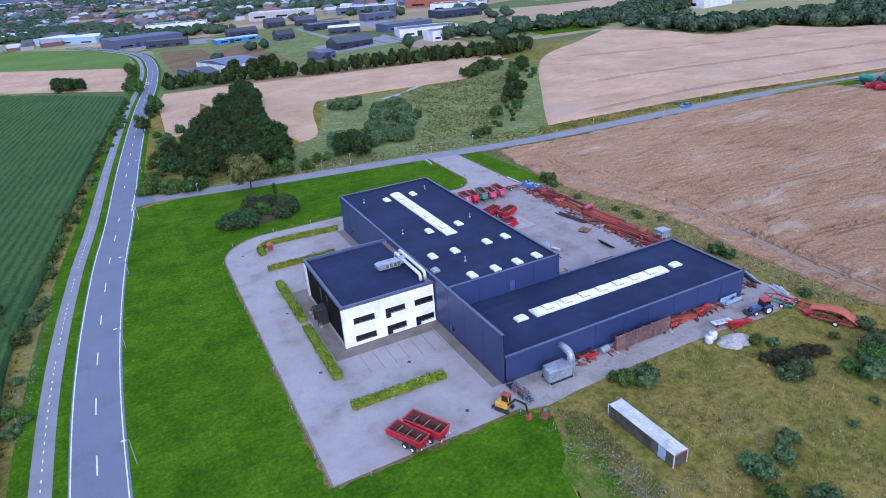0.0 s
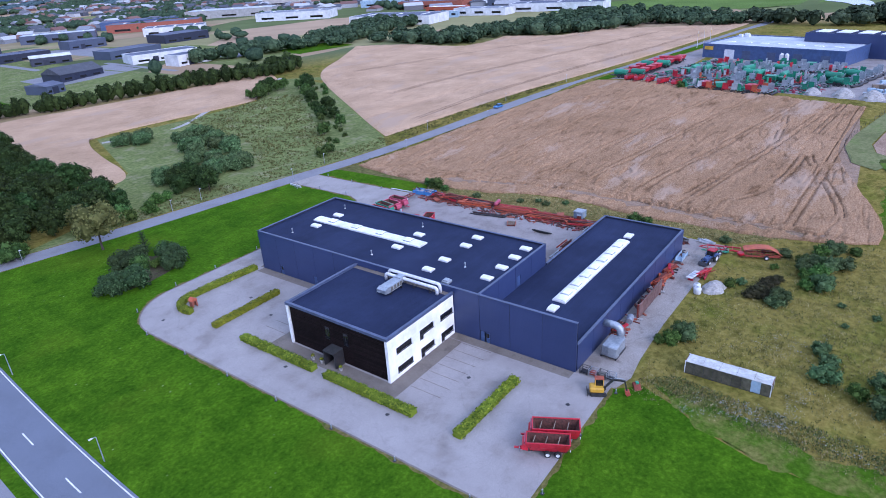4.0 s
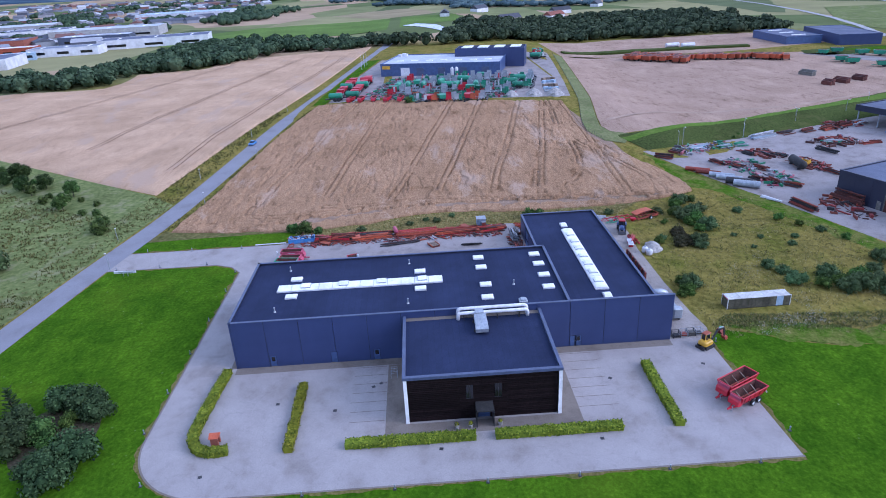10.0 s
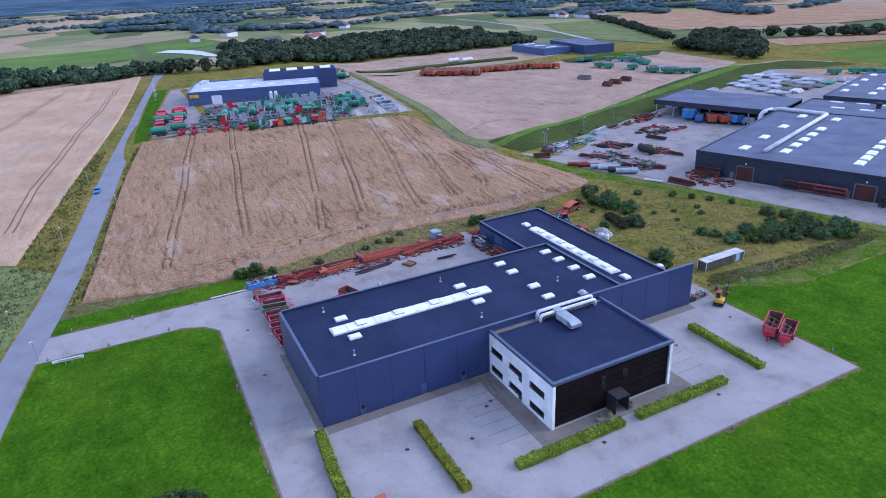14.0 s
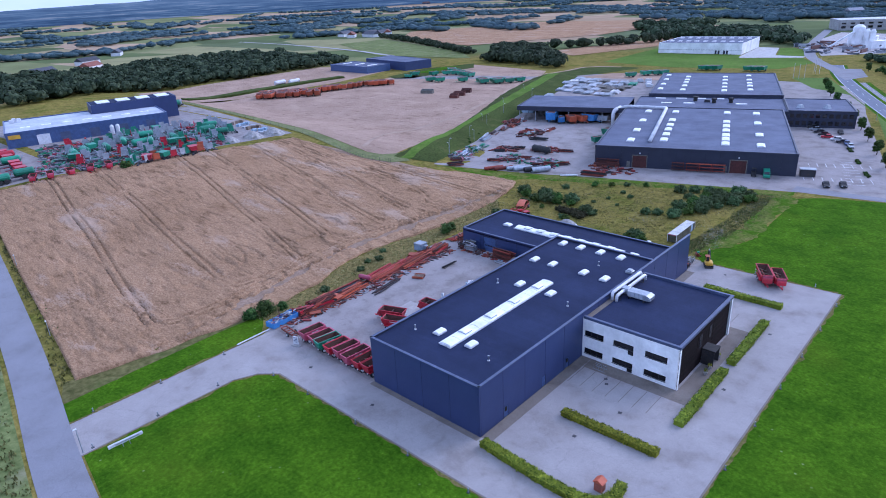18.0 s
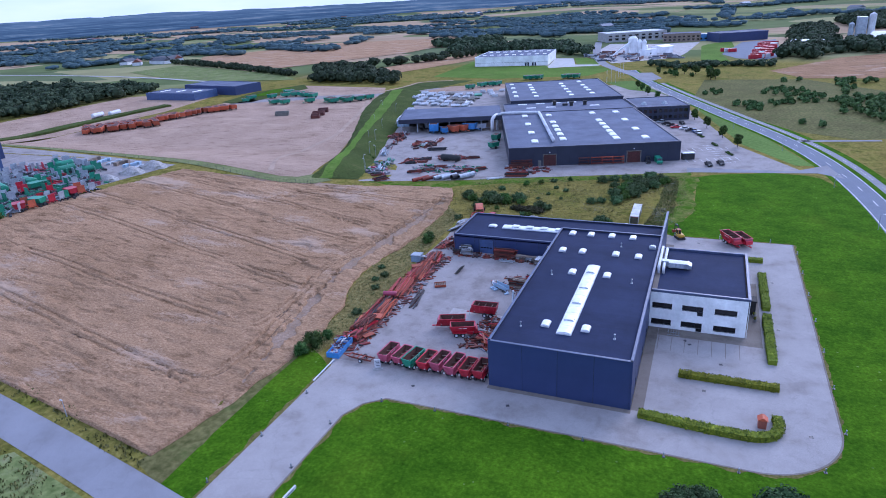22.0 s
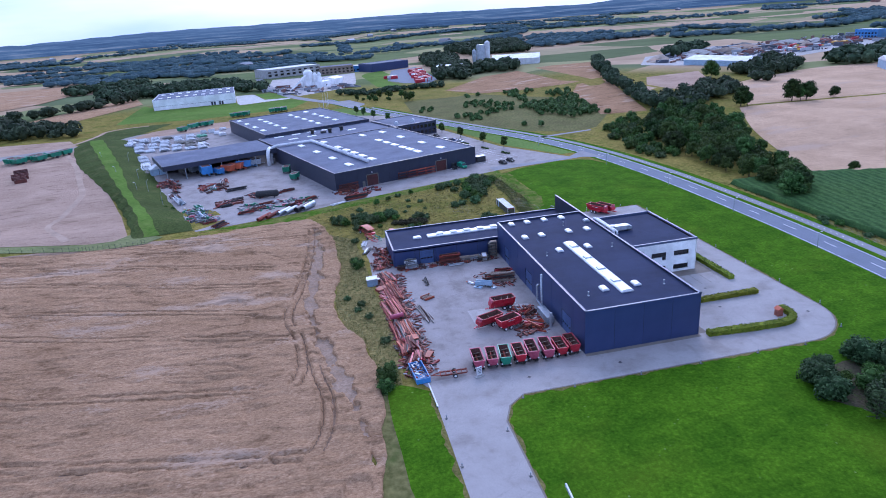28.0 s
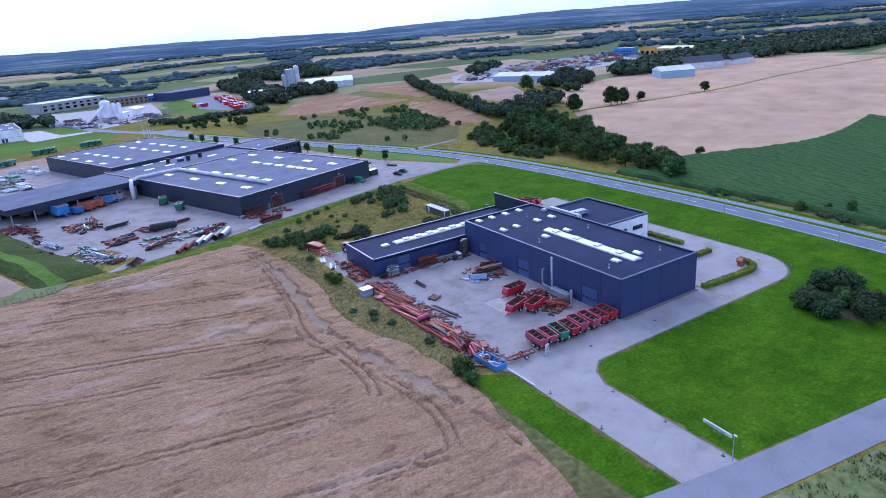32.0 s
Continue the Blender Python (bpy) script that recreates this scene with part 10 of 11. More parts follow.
car(pose(186, 177.6, land(186, 177) + 0.06, 0, 0, 172), M_BLUEPAINT, "blue car on the side road")
car(pose(17.0, 445, 0.06, 0, 0, 80), M_OFFWHITE, "white van-like car on the country road")
for k, (x, y, mt) in enumerate(((53, -82, M_DARKSTEEL), (50.5, -78, M_BLACK), (48.5, -74, M_RED), (44.5, -71, M_OFFWHITE), (42, -68, M_DARKSTEEL), (55.5, -86, M_GALV), (57.5, -90, M_BLACK), (33, -7, M_BLACK), (29, -9.5, M_BLACK),
                                (40, -66, M_BLUEDOOR), (38, -62, M_GALV), (46, -84, M_BLACK), (59.5, -94, M_BLUEDOOR))):
    car(pose(x, y, 0.06, 0, 0, 20 + 90 * (k > 6)), mt, "parked car on the factory car park", "cars on the factory car park")
for k in range(9):
    solid("bay_paint", Mesh().box(0, -0.06, 0, 4.6, 0.06, 0.055), M_PAINT, "white parking bay line", "road marking", pose(24 + 1.0 * k, -14 - 3.3 * k, 0.02, 0, 0, 20), kind="structure")
gt = thing("green_tank", "dark green box tank on the factory car park", "tank", pose(40.5, -16, 0.05, 0, 0, 20))
part("box", Mesh().box(-2.2, -1.2, 0, 2.2, 1.2, 2.3, None, 0.1), M_DARKSTEEL, gt)
part("lid", Mesh().box(-2.3, -1.3, 2.3, 2.3, 1.3, 2.5, None, 0.05), M_GALV, gt)

# ---- machinery dealer, storage field, factory yard ----


def slurry_tanker(paint, label, group):
    t = thing("slurry_tanker", label, "farm machine", pose(0, 0, -50), group)
    part("tank", Mesh().lathe([(0, -2.4), (0.7, -2.3), (0.95, -2.0), (0.95, 2.0), (0.7, 2.3), (0, 2.4)], (0, 0, 1.75), 12, "x"), paint, t)
    part("chassis", Mesh().box(-2.3, -0.5, 0.55, 3.6, 0.5, 0.85), M_DARKSTEEL, t)
    for x in (-1.2, 0.2):
        for s in (-1, 1):
            part("wheel", Mesh().lathe([(0, -0.25), (0.6, -0.25), (0.65, 0), (0.6, 0.25), (0, 0.25)], (x, s * 1.1, 0.65), 10, "y"), M_BLACK, t)
    part("pipe", Mesh().tube((-2.2, 0.6, 1.2), (-3.0, 0.6, 2.6), 0.12, 6), M_GALV, t)
    return t


def cultivator(paint, label, group):
    t = thing("cultivator", label, "farm machine", pose(0, 0, -50), group)
    for x in (-0.9, 0.0, 0.9):
        part("beam", Mesh().box(x - 0.08, -2.4, 0.75, x + 0.08, 2.4, 0.92), paint, t)
    part("spine", Mesh().box(-1.2, -0.12, 0.93, 2.6, 0.12, 1.15), paint, t)
    tines = Mesh()
    for k in range(8):
        tines.bar((-0.9 + 0.9 * (k % 3), -2.2 + 0.62 * k, 0.8), (-1.1 + 0.9 * (k % 3), -2.2 + 0.62 * k, 0.0), 0.1, 0.1)
    part("tine_row", tines, M_DARKSTEEL, t)
    for y in (-2.1, 2.1):
        part("wing", Mesh().box(-0.8, y - 0.07, 0.95, 0.8, y + 0.07, 2.6), paint, t)
    part("roller", Mesh().tube((-1.7, -2.3, 0.35), (-1.7, 2.3, 0.35), 0.33, 8), M_DARKSTEEL, t)
    return t


def seed_box(paint, label, group):
    t = thing("seed_drill", label, "farm machine", pose(0, 0, -50), group)
    part("hopper", Mesh().prism([(-0.9, 1.1), (0.9, 1.1), (1.3, 2.3), (-1.3, 2.3)], -1.5, 1.5), paint, t)
    part("frame", Mesh().box(-1.4, -1.6, 0.6, 1.4, 1.6, 0.8), M_DARKSTEEL, t)
    for s in (-1, 1):
        part("wheel", Mesh().lathe([(0, -0.2), (0.55, -0.2), (0.6, 0), (0.55, 0.2), (0, 0.2)], (0, s * 1.8, 0.6), 10, "y"), M_BLACK, t)
    part("drawbar", Mesh().bar((1.4, 0, 0.7), (3.0, 0, 0.6), 0.14, 0.14), paint, t)
    return t


GD = "machines in the dealer yard"
protos = [slurry_tanker(M_GREENPAINT, "green slurry tanker in a dealer yard", GD), slurry_tanker(M_RED, "red slurry tanker in a dealer yard", GD), cultivator(M_GREENPAINT, "green cultivator in a dealer yard", GD),
          cultivator(M_RED, "red cultivator in a dealer yard", GD), cultivator(M_GALV, "grey harrow in a dealer yard", GD), seed_box(M_RED, "red seed drill in a dealer yard", GD),
          seed_box(M_GREENPAINT, "green seed drill in a dealer yard", GD), cultivator(M_ORANGE, "orange plough in a dealer yard", GD)]
used = set()
drng = random.Random(42)


def set_down(k, x, y, a):
    """The prototype itself the first time, then copies."""
    m = pose(x, y, land(x, y) + 0.06, 0, 0, a) @ Matrix.Diagonal((1.18, 1.18, 1.18, 1))
    if k in used:
        copy_thing(protos[k], m)
    else:
        protos[k].matrix_basis = m
        used.add(k)


YARD = pose(231, 60, 0, 0, 0, -13)
for r, kinds in enumerate(((4, 3, 2, 4, 4, 7, 4), (4, 4, 1, 2, 6, 4, 3), (0, 2, 4, 0, 4, 4), (4, 2, 4, 6, 0, 4), (0, 0, 2, 4, 0, 4), (4, 2, 4, 3, 4), (2, 4, 6, 4))):
    u = 8 if r > 1 else 17
    while u < (72 if r != 6 else 50):
        if drng.random() < 0.9:
            p = YARD @ Vector((7.0 + 7.4 * r + drng.uniform(-1.3, 1.3), u, 0))
            set_down(drng.choice(kinds), p.x, p.y, -13 + drng.choice((0, 90, 90, 180)) + drng.uniform(-12, 12))
        u += drng.uniform(3.5, 4.8)
for k in range(16):
    set_down((0, 5, 5, 5, 0, 5, 1, 5)[k % 8], 254 + 6.4 * (k % 8) + drng.uniform(-0.6, 0.6), (153.4 if k < 8 else 145.5) - 0.7 * (k % 8), 80 + drng.uniform(-6, 6))
for k in range(11):
    set_down((2, 4, 5, 7, 6, 3, 4, 2, 5, 7, 4)[k], 233.0 - 0.28 * k, 116 - 2.9 * k, 80 + drng.uniform(-50, 50))
for k, (x, y, lb) in enumerate(((242.5, 145.5, "dark red"), (240.2, 140.6, "red"), (237.6, 134.8, "red"), (235.6, 128.6, "dark red"), (234.6, 122.6, "red"))):
    mixer_trailer(M_RED, pose(x + 2.5, y, land(x, y) + 0.06, 0, 0, 158 + 9 * (k % 3)), 5.0, 2.2, 2.4, lb + " open farm trailer in the dealer yard", bracing=1, group="trailers of the dealer yard")
plant("bush_c", 231.4, 118.6, 1.1, "dark bush at the edge of the dealer yard", "bush")
for k in range(9):
    set_down(drng.choice((2, 4, 0, 3)), 350 + 3.4 * k, 40.5 - 0.55 * k + drng.uniform(-2, 2), drng.uniform(0, 180))
for x, y, s in ((236, 63, 1.9), (237, 73, 1.5), (234, 54, 2.0)):
    ob = solid("gravel_mound", bpy.data.meshes["gravel_mound"], None, "pale gravel mound behind the dealer yard", "mound", pose(x, y, land(x, y)) @ Matrix.Diagonal((s, s, s, 1)))
FENCE = smooth_line([(383, 24.2), (300, 36), (223, 46.8), (186, 54.2), (174, 55.2), (162, 52.2)], 9)
fence = thing("wire_fence", "dark wire mesh fence along the storage field", "fence", pose(0, 0, 0))
for k, p in enumerate(FENCE):
    zp = land(p[0], p[1])
    part("post", Mesh().box(p[0] - 0.03, p[1] - 0.03, zp, p[0] + 0.03, p[1] + 0.03, zp + 1.6), M_DARKSTEEL, fence)
    if k:
        q, mesh_wire = FENCE[k - 1], Mesh()
        zq = land(q[0], q[1])
        for h in range(4):
            mesh_wire.bar((q[0], q[1], zq + 0.3 + 0.4 * h), (p[0], p[1], zp + 0.3 + 0.4 * h), 0.012, 0.012)
        part("wire_mesh", mesh_wire, M_DARKSTEEL, fence)
for k in range(18):
    x, y = 240 + 6.2 * (k % 6) + drng.uniform(-1, 1), 57.5 + 2.4 * (k // 6) - 0.85 * (k % 6)
    solid("pallet_load", Mesh().box(-1.2, -0.7, 0, 1.2, 0.7, 0.8 + 0.3 * (k % 3), None, 0.05), (M_GALV, M_PALEBLUE, M_WOOD)[k % 3], "grey wrapped goods on a pallet", "pallet load", pose(x, y - 6 + 8 * (k % 2) * 0, land(x, y) + 0.06, 0, 0, 8 * k), "pallet stacks")


def small_tub(paint, label, group):
    t = thing("feed_mixer", label, "farm machine", pose(0, 0, -50), group)
    part("tub", Mesh().prism([(-1.6, 0.7), (1.6, 0.7), (2.0, 2.4), (-2.0, 2.4)], -1.1, 1.1), paint, t)
    part("inside", Mesh().box(-1.7, -0.9, 2.4, 1.7, 0.9, 2.405), M_RUSTIN, t)
    part("drawbar", Mesh().bar((1.6, 0, 0.8), (3.2, 0, 0.6), 0.16, 0.16), paint, t)
    for s in (-1, 1):
        part("wheel", Mesh().lathe([(0, -0.2), (0.45, -0.2), (0.5, 0), (0.45, 0.2), (0, 0.2)], (-0.2, s * 1.1, 0.5), 10, "y"), M_BLACK, t)
    return t


om0 = small_tub(M_ORANGE, "orange-red farm machine stored in rows on bare earth", "orange machines in rows")
first = True
ROWS_OUT = [(358 + 3.4 * k, -17 - 3.0 * k, 334 + 3.4 * k, -44 - 3.0 * k, 10) for k in range(4)] + [(343 + 3.4 * k, -58 - 3.0 * k, 338 + 3.4 * k, -75 - 3.0 * k, 6) for k in range(2)]
ROWS_OUT += [(337 + 3.4 * k, -80 - 3.0 * k, 324 + 3.4 * k, -101 - 3.0 * k, 8) for k in range(2)]
for r, (x0, y0, x1, y1, n) in enumerate(ROWS_OUT):
    for i in range(n):
        x, y = x0 + (x1 - x0) * i / (n - 1), y0 + (y1 - y0) * i / (n - 1)
        if (i * 5 + r * 3) % 7 == 0 and not first:
            continue
        m = pose(x + drng.uniform(-1.1, 1.1), y + drng.uniform(-1.1, 1.1), land(x, y) + 0.06, 0, 0, -42 + drng.uniform(-22, 22)) @ Matrix.Diagonal((1.12, 1.25, 1.2, 1))
        if first:
            om0.matrix_basis, first = m, False
        else:
            copy_thing(om0, m)
for x, y in ((403, -64), (398, -73)):
    t = thing("tank_trailer", "white tank trailer by a field", "trailer", pose(x, y, land(x, y), 0, 0, -80))
    part("tank", Mesh().lathe([(0, -5), (1.2, -4.9), (1.4, -4.6), (1.4, 4.6), (1.2, 4.9), (0, 5)], (0, 0, 2.3), 12, "x"), M_OFFWHITE, t)
    part("chassis", Mesh().box(-4.6, -1, 0.6, 4.6, 1, 0.9), M_DARKSTEEL, t)
for x, y, w in ((272.5, -83.5, 8), (244.8, -77.3, 5), (248.2, -85.8, 7), (251.8, -96.8, 6)):
    t = thing("steel_stack", "dark rusty stack of steel boxes on bare earth", "steel stack", pose(x, y, land(x, y) + 0.05, 0, 0, 20))
    for k in range(3):
        part("box", Mesh().box(-w / 2, -1.4 + 1.0 * k, 0, w / 2, -0.5 + 1.0 * k, 2.6 - 0.4 * k, None, 0.05), M_DARKRUST if x < 265 else M_GREYBOX, t)
gm0 = small_tub(M_GREENPAINT, "green farm machine parked on bare earth", "green machines in a row")
first = True
for x, y in ((337, -131), (340, -141), (327, -148), (320, -154), (311, -160), (307, -123), (299, -124), (284, -131), (265, -130.6), (261, -137.4), (256, -134), (251, -140), (247, -146), (268, -133), (271, -135), (258, -139), (318, -163), (325, -167), (329, -170), (314, -158), (301, -155), (305, -157), (295, -152), (160, -246), (156, -247.4), (164, -244.6), (133, -253), (137, -252), (129, -254), (182, -210), (187, -205), (178, -212), (192, -194)):
    m = pose(x, y, land(x, y) + 0.06, 0, 0, 30 + (x * 13) % 60) @ Matrix.Diagonal((1.3, 1.35, 1.15, 1))
    if first:
        gm0.matrix_basis, first = m, False
    else:
        copy_thing(gm0, m)
# stacks along the wing
for k, (x, y, ln, wd, n, mt, ly) in enumerate(((78.4, 94.6, 5.6, 1.4, 40, [M_RUST, M_DARKRUST, M_DARKRUST], 12), (88.7, 94.2, 3.2, 2.4, 40, [M_GALV, M_DARKSTEEL, M_OFFWHITE, M_GREYBOX], 11), (73.4, 94.4, 2.8, 1.8, 14, [M_WOOD, M_GREYBOX], 4),
                                               (69.6, 95.4, 3.4, 2.2, 20, [M_GREYBOX, M_DARKSTEEL, M_WOOD], 5), (77.2, 96.4, 4.2, 1.2, 8, [M_GALV, M_OFFWHITE], 2), (91.2, 94.6, 2.2, 2.0, 16, [M_DARKRUST, M_DARKSTEEL], 6))):
    stock_pile("wall_stack", "stack of steel sections against the wing wall", x, y, 0, ln, wd, n, 700 + k, mt, ly, 1.2, (0.14, 0.26))
rk = thing("tall_rack", "tall dark steel rack at the wing wall", "rack", pose(66.9, 94.2, 0.045))
for sx in (-0.9, 0.9):
    part("post", Mesh().box(sx - 0.06, -0.5, 0, sx + 0.06, -0.38, 4.0).box(sx - 0.06, 0.38, 0, sx + 0.06, 0.5, 4.0), M_DARKSTEEL, rk)
for zz in (0.6, 1.4, 2.2, 3.0, 3.8):
    part("shelf", Mesh().box(-1.0, -0.5, zz, 1.0, 0.5, zz + 0.08), M_DARKSTEEL, rk)
    part("load", Mesh().box(-0.8, -0.4, zz + 0.08, 0.8, 0.4, zz + 0.4, None, 0.04), M_GREYBOX, rk)
# factory yard stock
bt = thing("steel_tank", "large black horizontal tank on the factory yard", "tank", pose(129, 3.2, land(129, 3) + 0.04, 0, 0, 172))
part("shell", Mesh().lathe([(0.0, -4.4), (0.9, -4.2), (1.25, -3.8), (1.25, 3.8), (0.9, 4.2), (0.0, 4.4)], (0, 0, 1.6), 16, "x"), M_BLACK, bt, smooth=True)
part("saddle", Mesh().box(-2.8, -0.9, 0, -2.4, 0.9, 0.9).box(2.4, -0.9, 0, 2.8, 0.9, 0.9), M_DARKSTEEL, bt)
ys = thing("machine_part", "bright yellow steel frame on the factory yard", "machine part", pose(130.5, 0.2, land(130, 0) + 0.04, 0, 0, 20))
part("frame", Mesh().box(-1.6, -0.9, 0.3, 1.6, -0.7, 1.5).box(-1.6, 0.7, 0.3, 1.6, 0.9, 1.5).box(-1.6, -0.7, 0.3, -1.4, 0.7, 1.9), M_YELLOW, ys)
part("foot", Mesh().box(-1.4, -0.8, 0, -1.2, 0.8, 0.3).box(1.2, -0.8, 0, 1.4, 0.8, 0.3), M_DARKSTEEL, ys)
FR = [M_RUST, M_DARKRUST, M_DARKRUST, M_DARKSTEEL]
FG = [M_GREENPAINT, M_GALV, M_GREENPAINT]
SV = [M_GALV, M_OFFWHITE, M_PALEBLUE]
BK = [M_BLACK, M_DARKSTEEL]
for k, (x, y, a, ln, wd, mt, n, ly) in enumerate(((162.5, -3.5, 112, 11, 4.5, SV, 26, 8), (165.6, -13.6, 112, 6, 3.5, FR, 14, 4), (166.9, -22, 112, 6, 3.5, FR, 14, 5), (168, -29.6, 112, 6.5, 3.5, [M_RUST, M_ORANGE, M_DARKRUST], 14, 4), (171, -38, 112, 6, 3.5, FR, 13, 4),
                                                  (173, -45, 112, 5, 3, [M_ORANGE, M_OFFWHITE, M_RUST], 10, 3), (151.4, 14.5, 110, 6, 4, FG, 14, 4), (153.6, 8.8, 110, 5, 3.5, FG, 12, 4), (150, 24.4, 112, 8, 4, SV, 16, 5), (142.5, 38.5, 60, 6, 3.2, FR, 15, 4), (146.6, 33, 40, 5, 3, FR, 12, 3),
                                                  (143.4, 10.9, 20, 4.6, 2.2, BK, 12, 3), (141.9, 6.2, 20, 4.6, 2.2, BK, 12, 3), (140.3, 1.6, 20, 4.6, 2.2, BK, 12, 3), (135, 24.8, 22, 6, 3, [*FR, M_GALV], 14, 4), (131.2, 20.3, 26, 6, 3, FR, 14, 4), (128.8, 14.4, 20, 6, 3, FR, 14, 4),
                                                  (121.8, -3.2, 20, 6, 2.5, FR, 13, 4), (142, -14, 17, 9, 1.5, BK, 10, 5), (151.6, -21.6, 100, 8, 3, FG, 14, 3), (148.8, -32, 95, 8, 3, [M_RUST, M_OFFWHITE, M_DARKRUST], 14, 3), (119.6, 20, 30, 5, 3, [*FR, M_GREENPAINT], 13, 4), (116.3, 17.2, 20, 5, 3, FR, 13, 4),
                                                  (112.6, 13.4, 40, 5, 3, [*FR, M_ORANGE], 13, 4), (103.5, 24.6, 30, 6, 0.9, [M_OFFWHITE], 4, 1), (96.8, 19.8, 12, 9, 2.4, FR, 20, 7), (98.6, 7.6, 20, 9, 1.5, [M_DARKRUST, M_DARKSTEEL], 22, 10))):
    stock_pile("steel_stock", "stock of steel parts laid out on the factory yard", x, y, a, ln, wd, n, 100 + k, mt, ly, 14 if ly < 5 else 3, (0.16, 0.42))
for k, (x, y, r, mt) in enumerate(((128.6, 33.6, 0.6, M_RUST), (125.8, 31.6, 0.6, M_RUST), (122.2, 29.2, 0.75, M_GALV), (119.8, 28.2, 0.75, M_GALV), (116.2, 27.0, 0.95, M_DARKSTEEL), (113.8, 26.0, 0.95, M_GALV))):
    t = thing("large_pipe", "large steel pipe length lying on the factory yard", "pipe", pose(x, y, land(x, y) + 0.04, 0, 0, 57), "large pipes")
    part("pipe", Mesh().lathe([(r * 0.82, -3.4), (r, -3.4), (r, 3.4), (r * 0.82, 3.4), (r * 0.82, -3.4)], (0, 0, r + 0.12), 16, "x"), mt, t)
    part("chock", Mesh().box(-2.2, -r, 0, -2.0, r, 0.2).box(2.0, -r, 0, 2.2, r, 0.2), M_WOOD, t)
hut = thing("site_hut", "small pale grey gabled hut at the end of the open shed", "hut", pose(181.6, -63.1, land(181, -63), 0, 0, ang))
part("wall", Mesh().box(-3, -2.5, 0, 3, 2.5, 3.0), M_PALEBLUE, hut)
part("roof", Mesh().prism([(-3.3, 2.9), (3.3, 2.9), (0, 4.6)], -2.8, 2.8), M_OFFWHITE, hut)
SILVER = [M_GALV, M_GALV, M_PALEROOF, M_GREYBOX, M_GALV, M_OFFWHITE]
STOCK = [(187 + 2.0 * k, -68 - 7.4 * k) for k in range(6)] + [(181 + 2.0 * k, -72 - 7.4 * k) for k in range(5)]
for row in range(5):
    for col in range(7):
        x, y = 170 + 6.9 * col + 1.6 * row, -124 - 10.4 * row - 1.1 * col
        if x < 186 + 0.36 * (-y - 66):
            STOCK.append((x + drng.uniform(-0.8, 0.8), y + drng.uniform(-0.9, 0.9)))
def bundle(x, y, heading, length, width, layers, mats, rng):
    """Bars in level layers on two bearers."""
    t = thing("silver_stock", "bundle of galvanised steel bars in a stock yard", "steel stock", pose(x, y, land(x, y) + 0.045, 0, 0, heading), "silver stock in rows")
    part("bearer", Mesh().box(-length * 0.3 - 0.1, -width / 2, 0, -length * 0.3 + 0.1, width / 2, 0.15).box(length * 0.3 - 0.1, -width / 2, 0, length * 0.3 + 0.1, width / 2, 0.15), M_WOOD, t)
    m = Mesh()
    for k in range(layers):
        v = -width / 2 + 0.25 * k
        while v < width / 2 - 0.25 * k - 0.3:
            w, ln, sh = rng.uniform(0.25, 0.6), length * rng.uniform(0.75, 1.0), rng.uniform(-0.5, 0.5)
            m.box(-ln / 2 + sh, v, 0.15 + 0.34 * k, ln / 2 + sh, v + w, 0.15 + 0.34 * k + rng.uniform(0.18, 0.32))
            v += w + rng.uniform(0.08, 0.5)
    tagged(part("bar_pack", m, rng.choice(mats), t), kind="stuff")


for k, (x, y) in enumerate(STOCK):
    bundle(x, y, 108 + drng.uniform(-4, 4), 9.4, 5.4, 2 + k % 3, SILVER if k % 8 != 5 else [M_GREENPAINT, M_GALV], drng)
for k, (x, y) in enumerate(((172, -178), (176.5, -176.6), (168, -170), (164, -163), (166, -186))):
    stock_pile("silver_stock", "white wrapped goods stacked behind the shed", x, y, 20, 4, 3.4, 6, 260 + k, [M_WHITECLAD, M_OFFWHITE], 4, 3, (0.9, 1.4))
for k, (x, y, mt, sc) in enumerate(((158, -48.5, M_BLUEPAINT, 2.0), (152.4, -47.6, M_BLUEPAINT, 1.3), (148.6, -50.2, M_ORANGE, 1.5), (145.2, -53.2, M_ORANGE, 1.5), (142, -55.6, M_BLUEPAINT, 1.7), (137.5, -59.0, M_GALV, 1.4), (163.5, -56.5, M_GALV, 1.6), (168.5, -58.5, M_GREYBOX, 1.5), (119, -22, M_GREENPAINT, 1.2), (122.6, -36.8, M_GREENPAINT, 1.3), (113.0, -36.0, M_GREENPAINT, 1.1), (107.5, -29.0, M_BLUEDOOR, 1.2), (110.4, -19.5, M_GREENPAINT, 1.0))):
    t = small_tub(mt, "painted farm machine before the open shed", "machines before the open shed")
    t.matrix_basis = pose(x, y, land(x, y) + 0.06, 0, 0, 110 + 17 * k) @ Matrix.Diagonal((sc, sc, sc, 1))
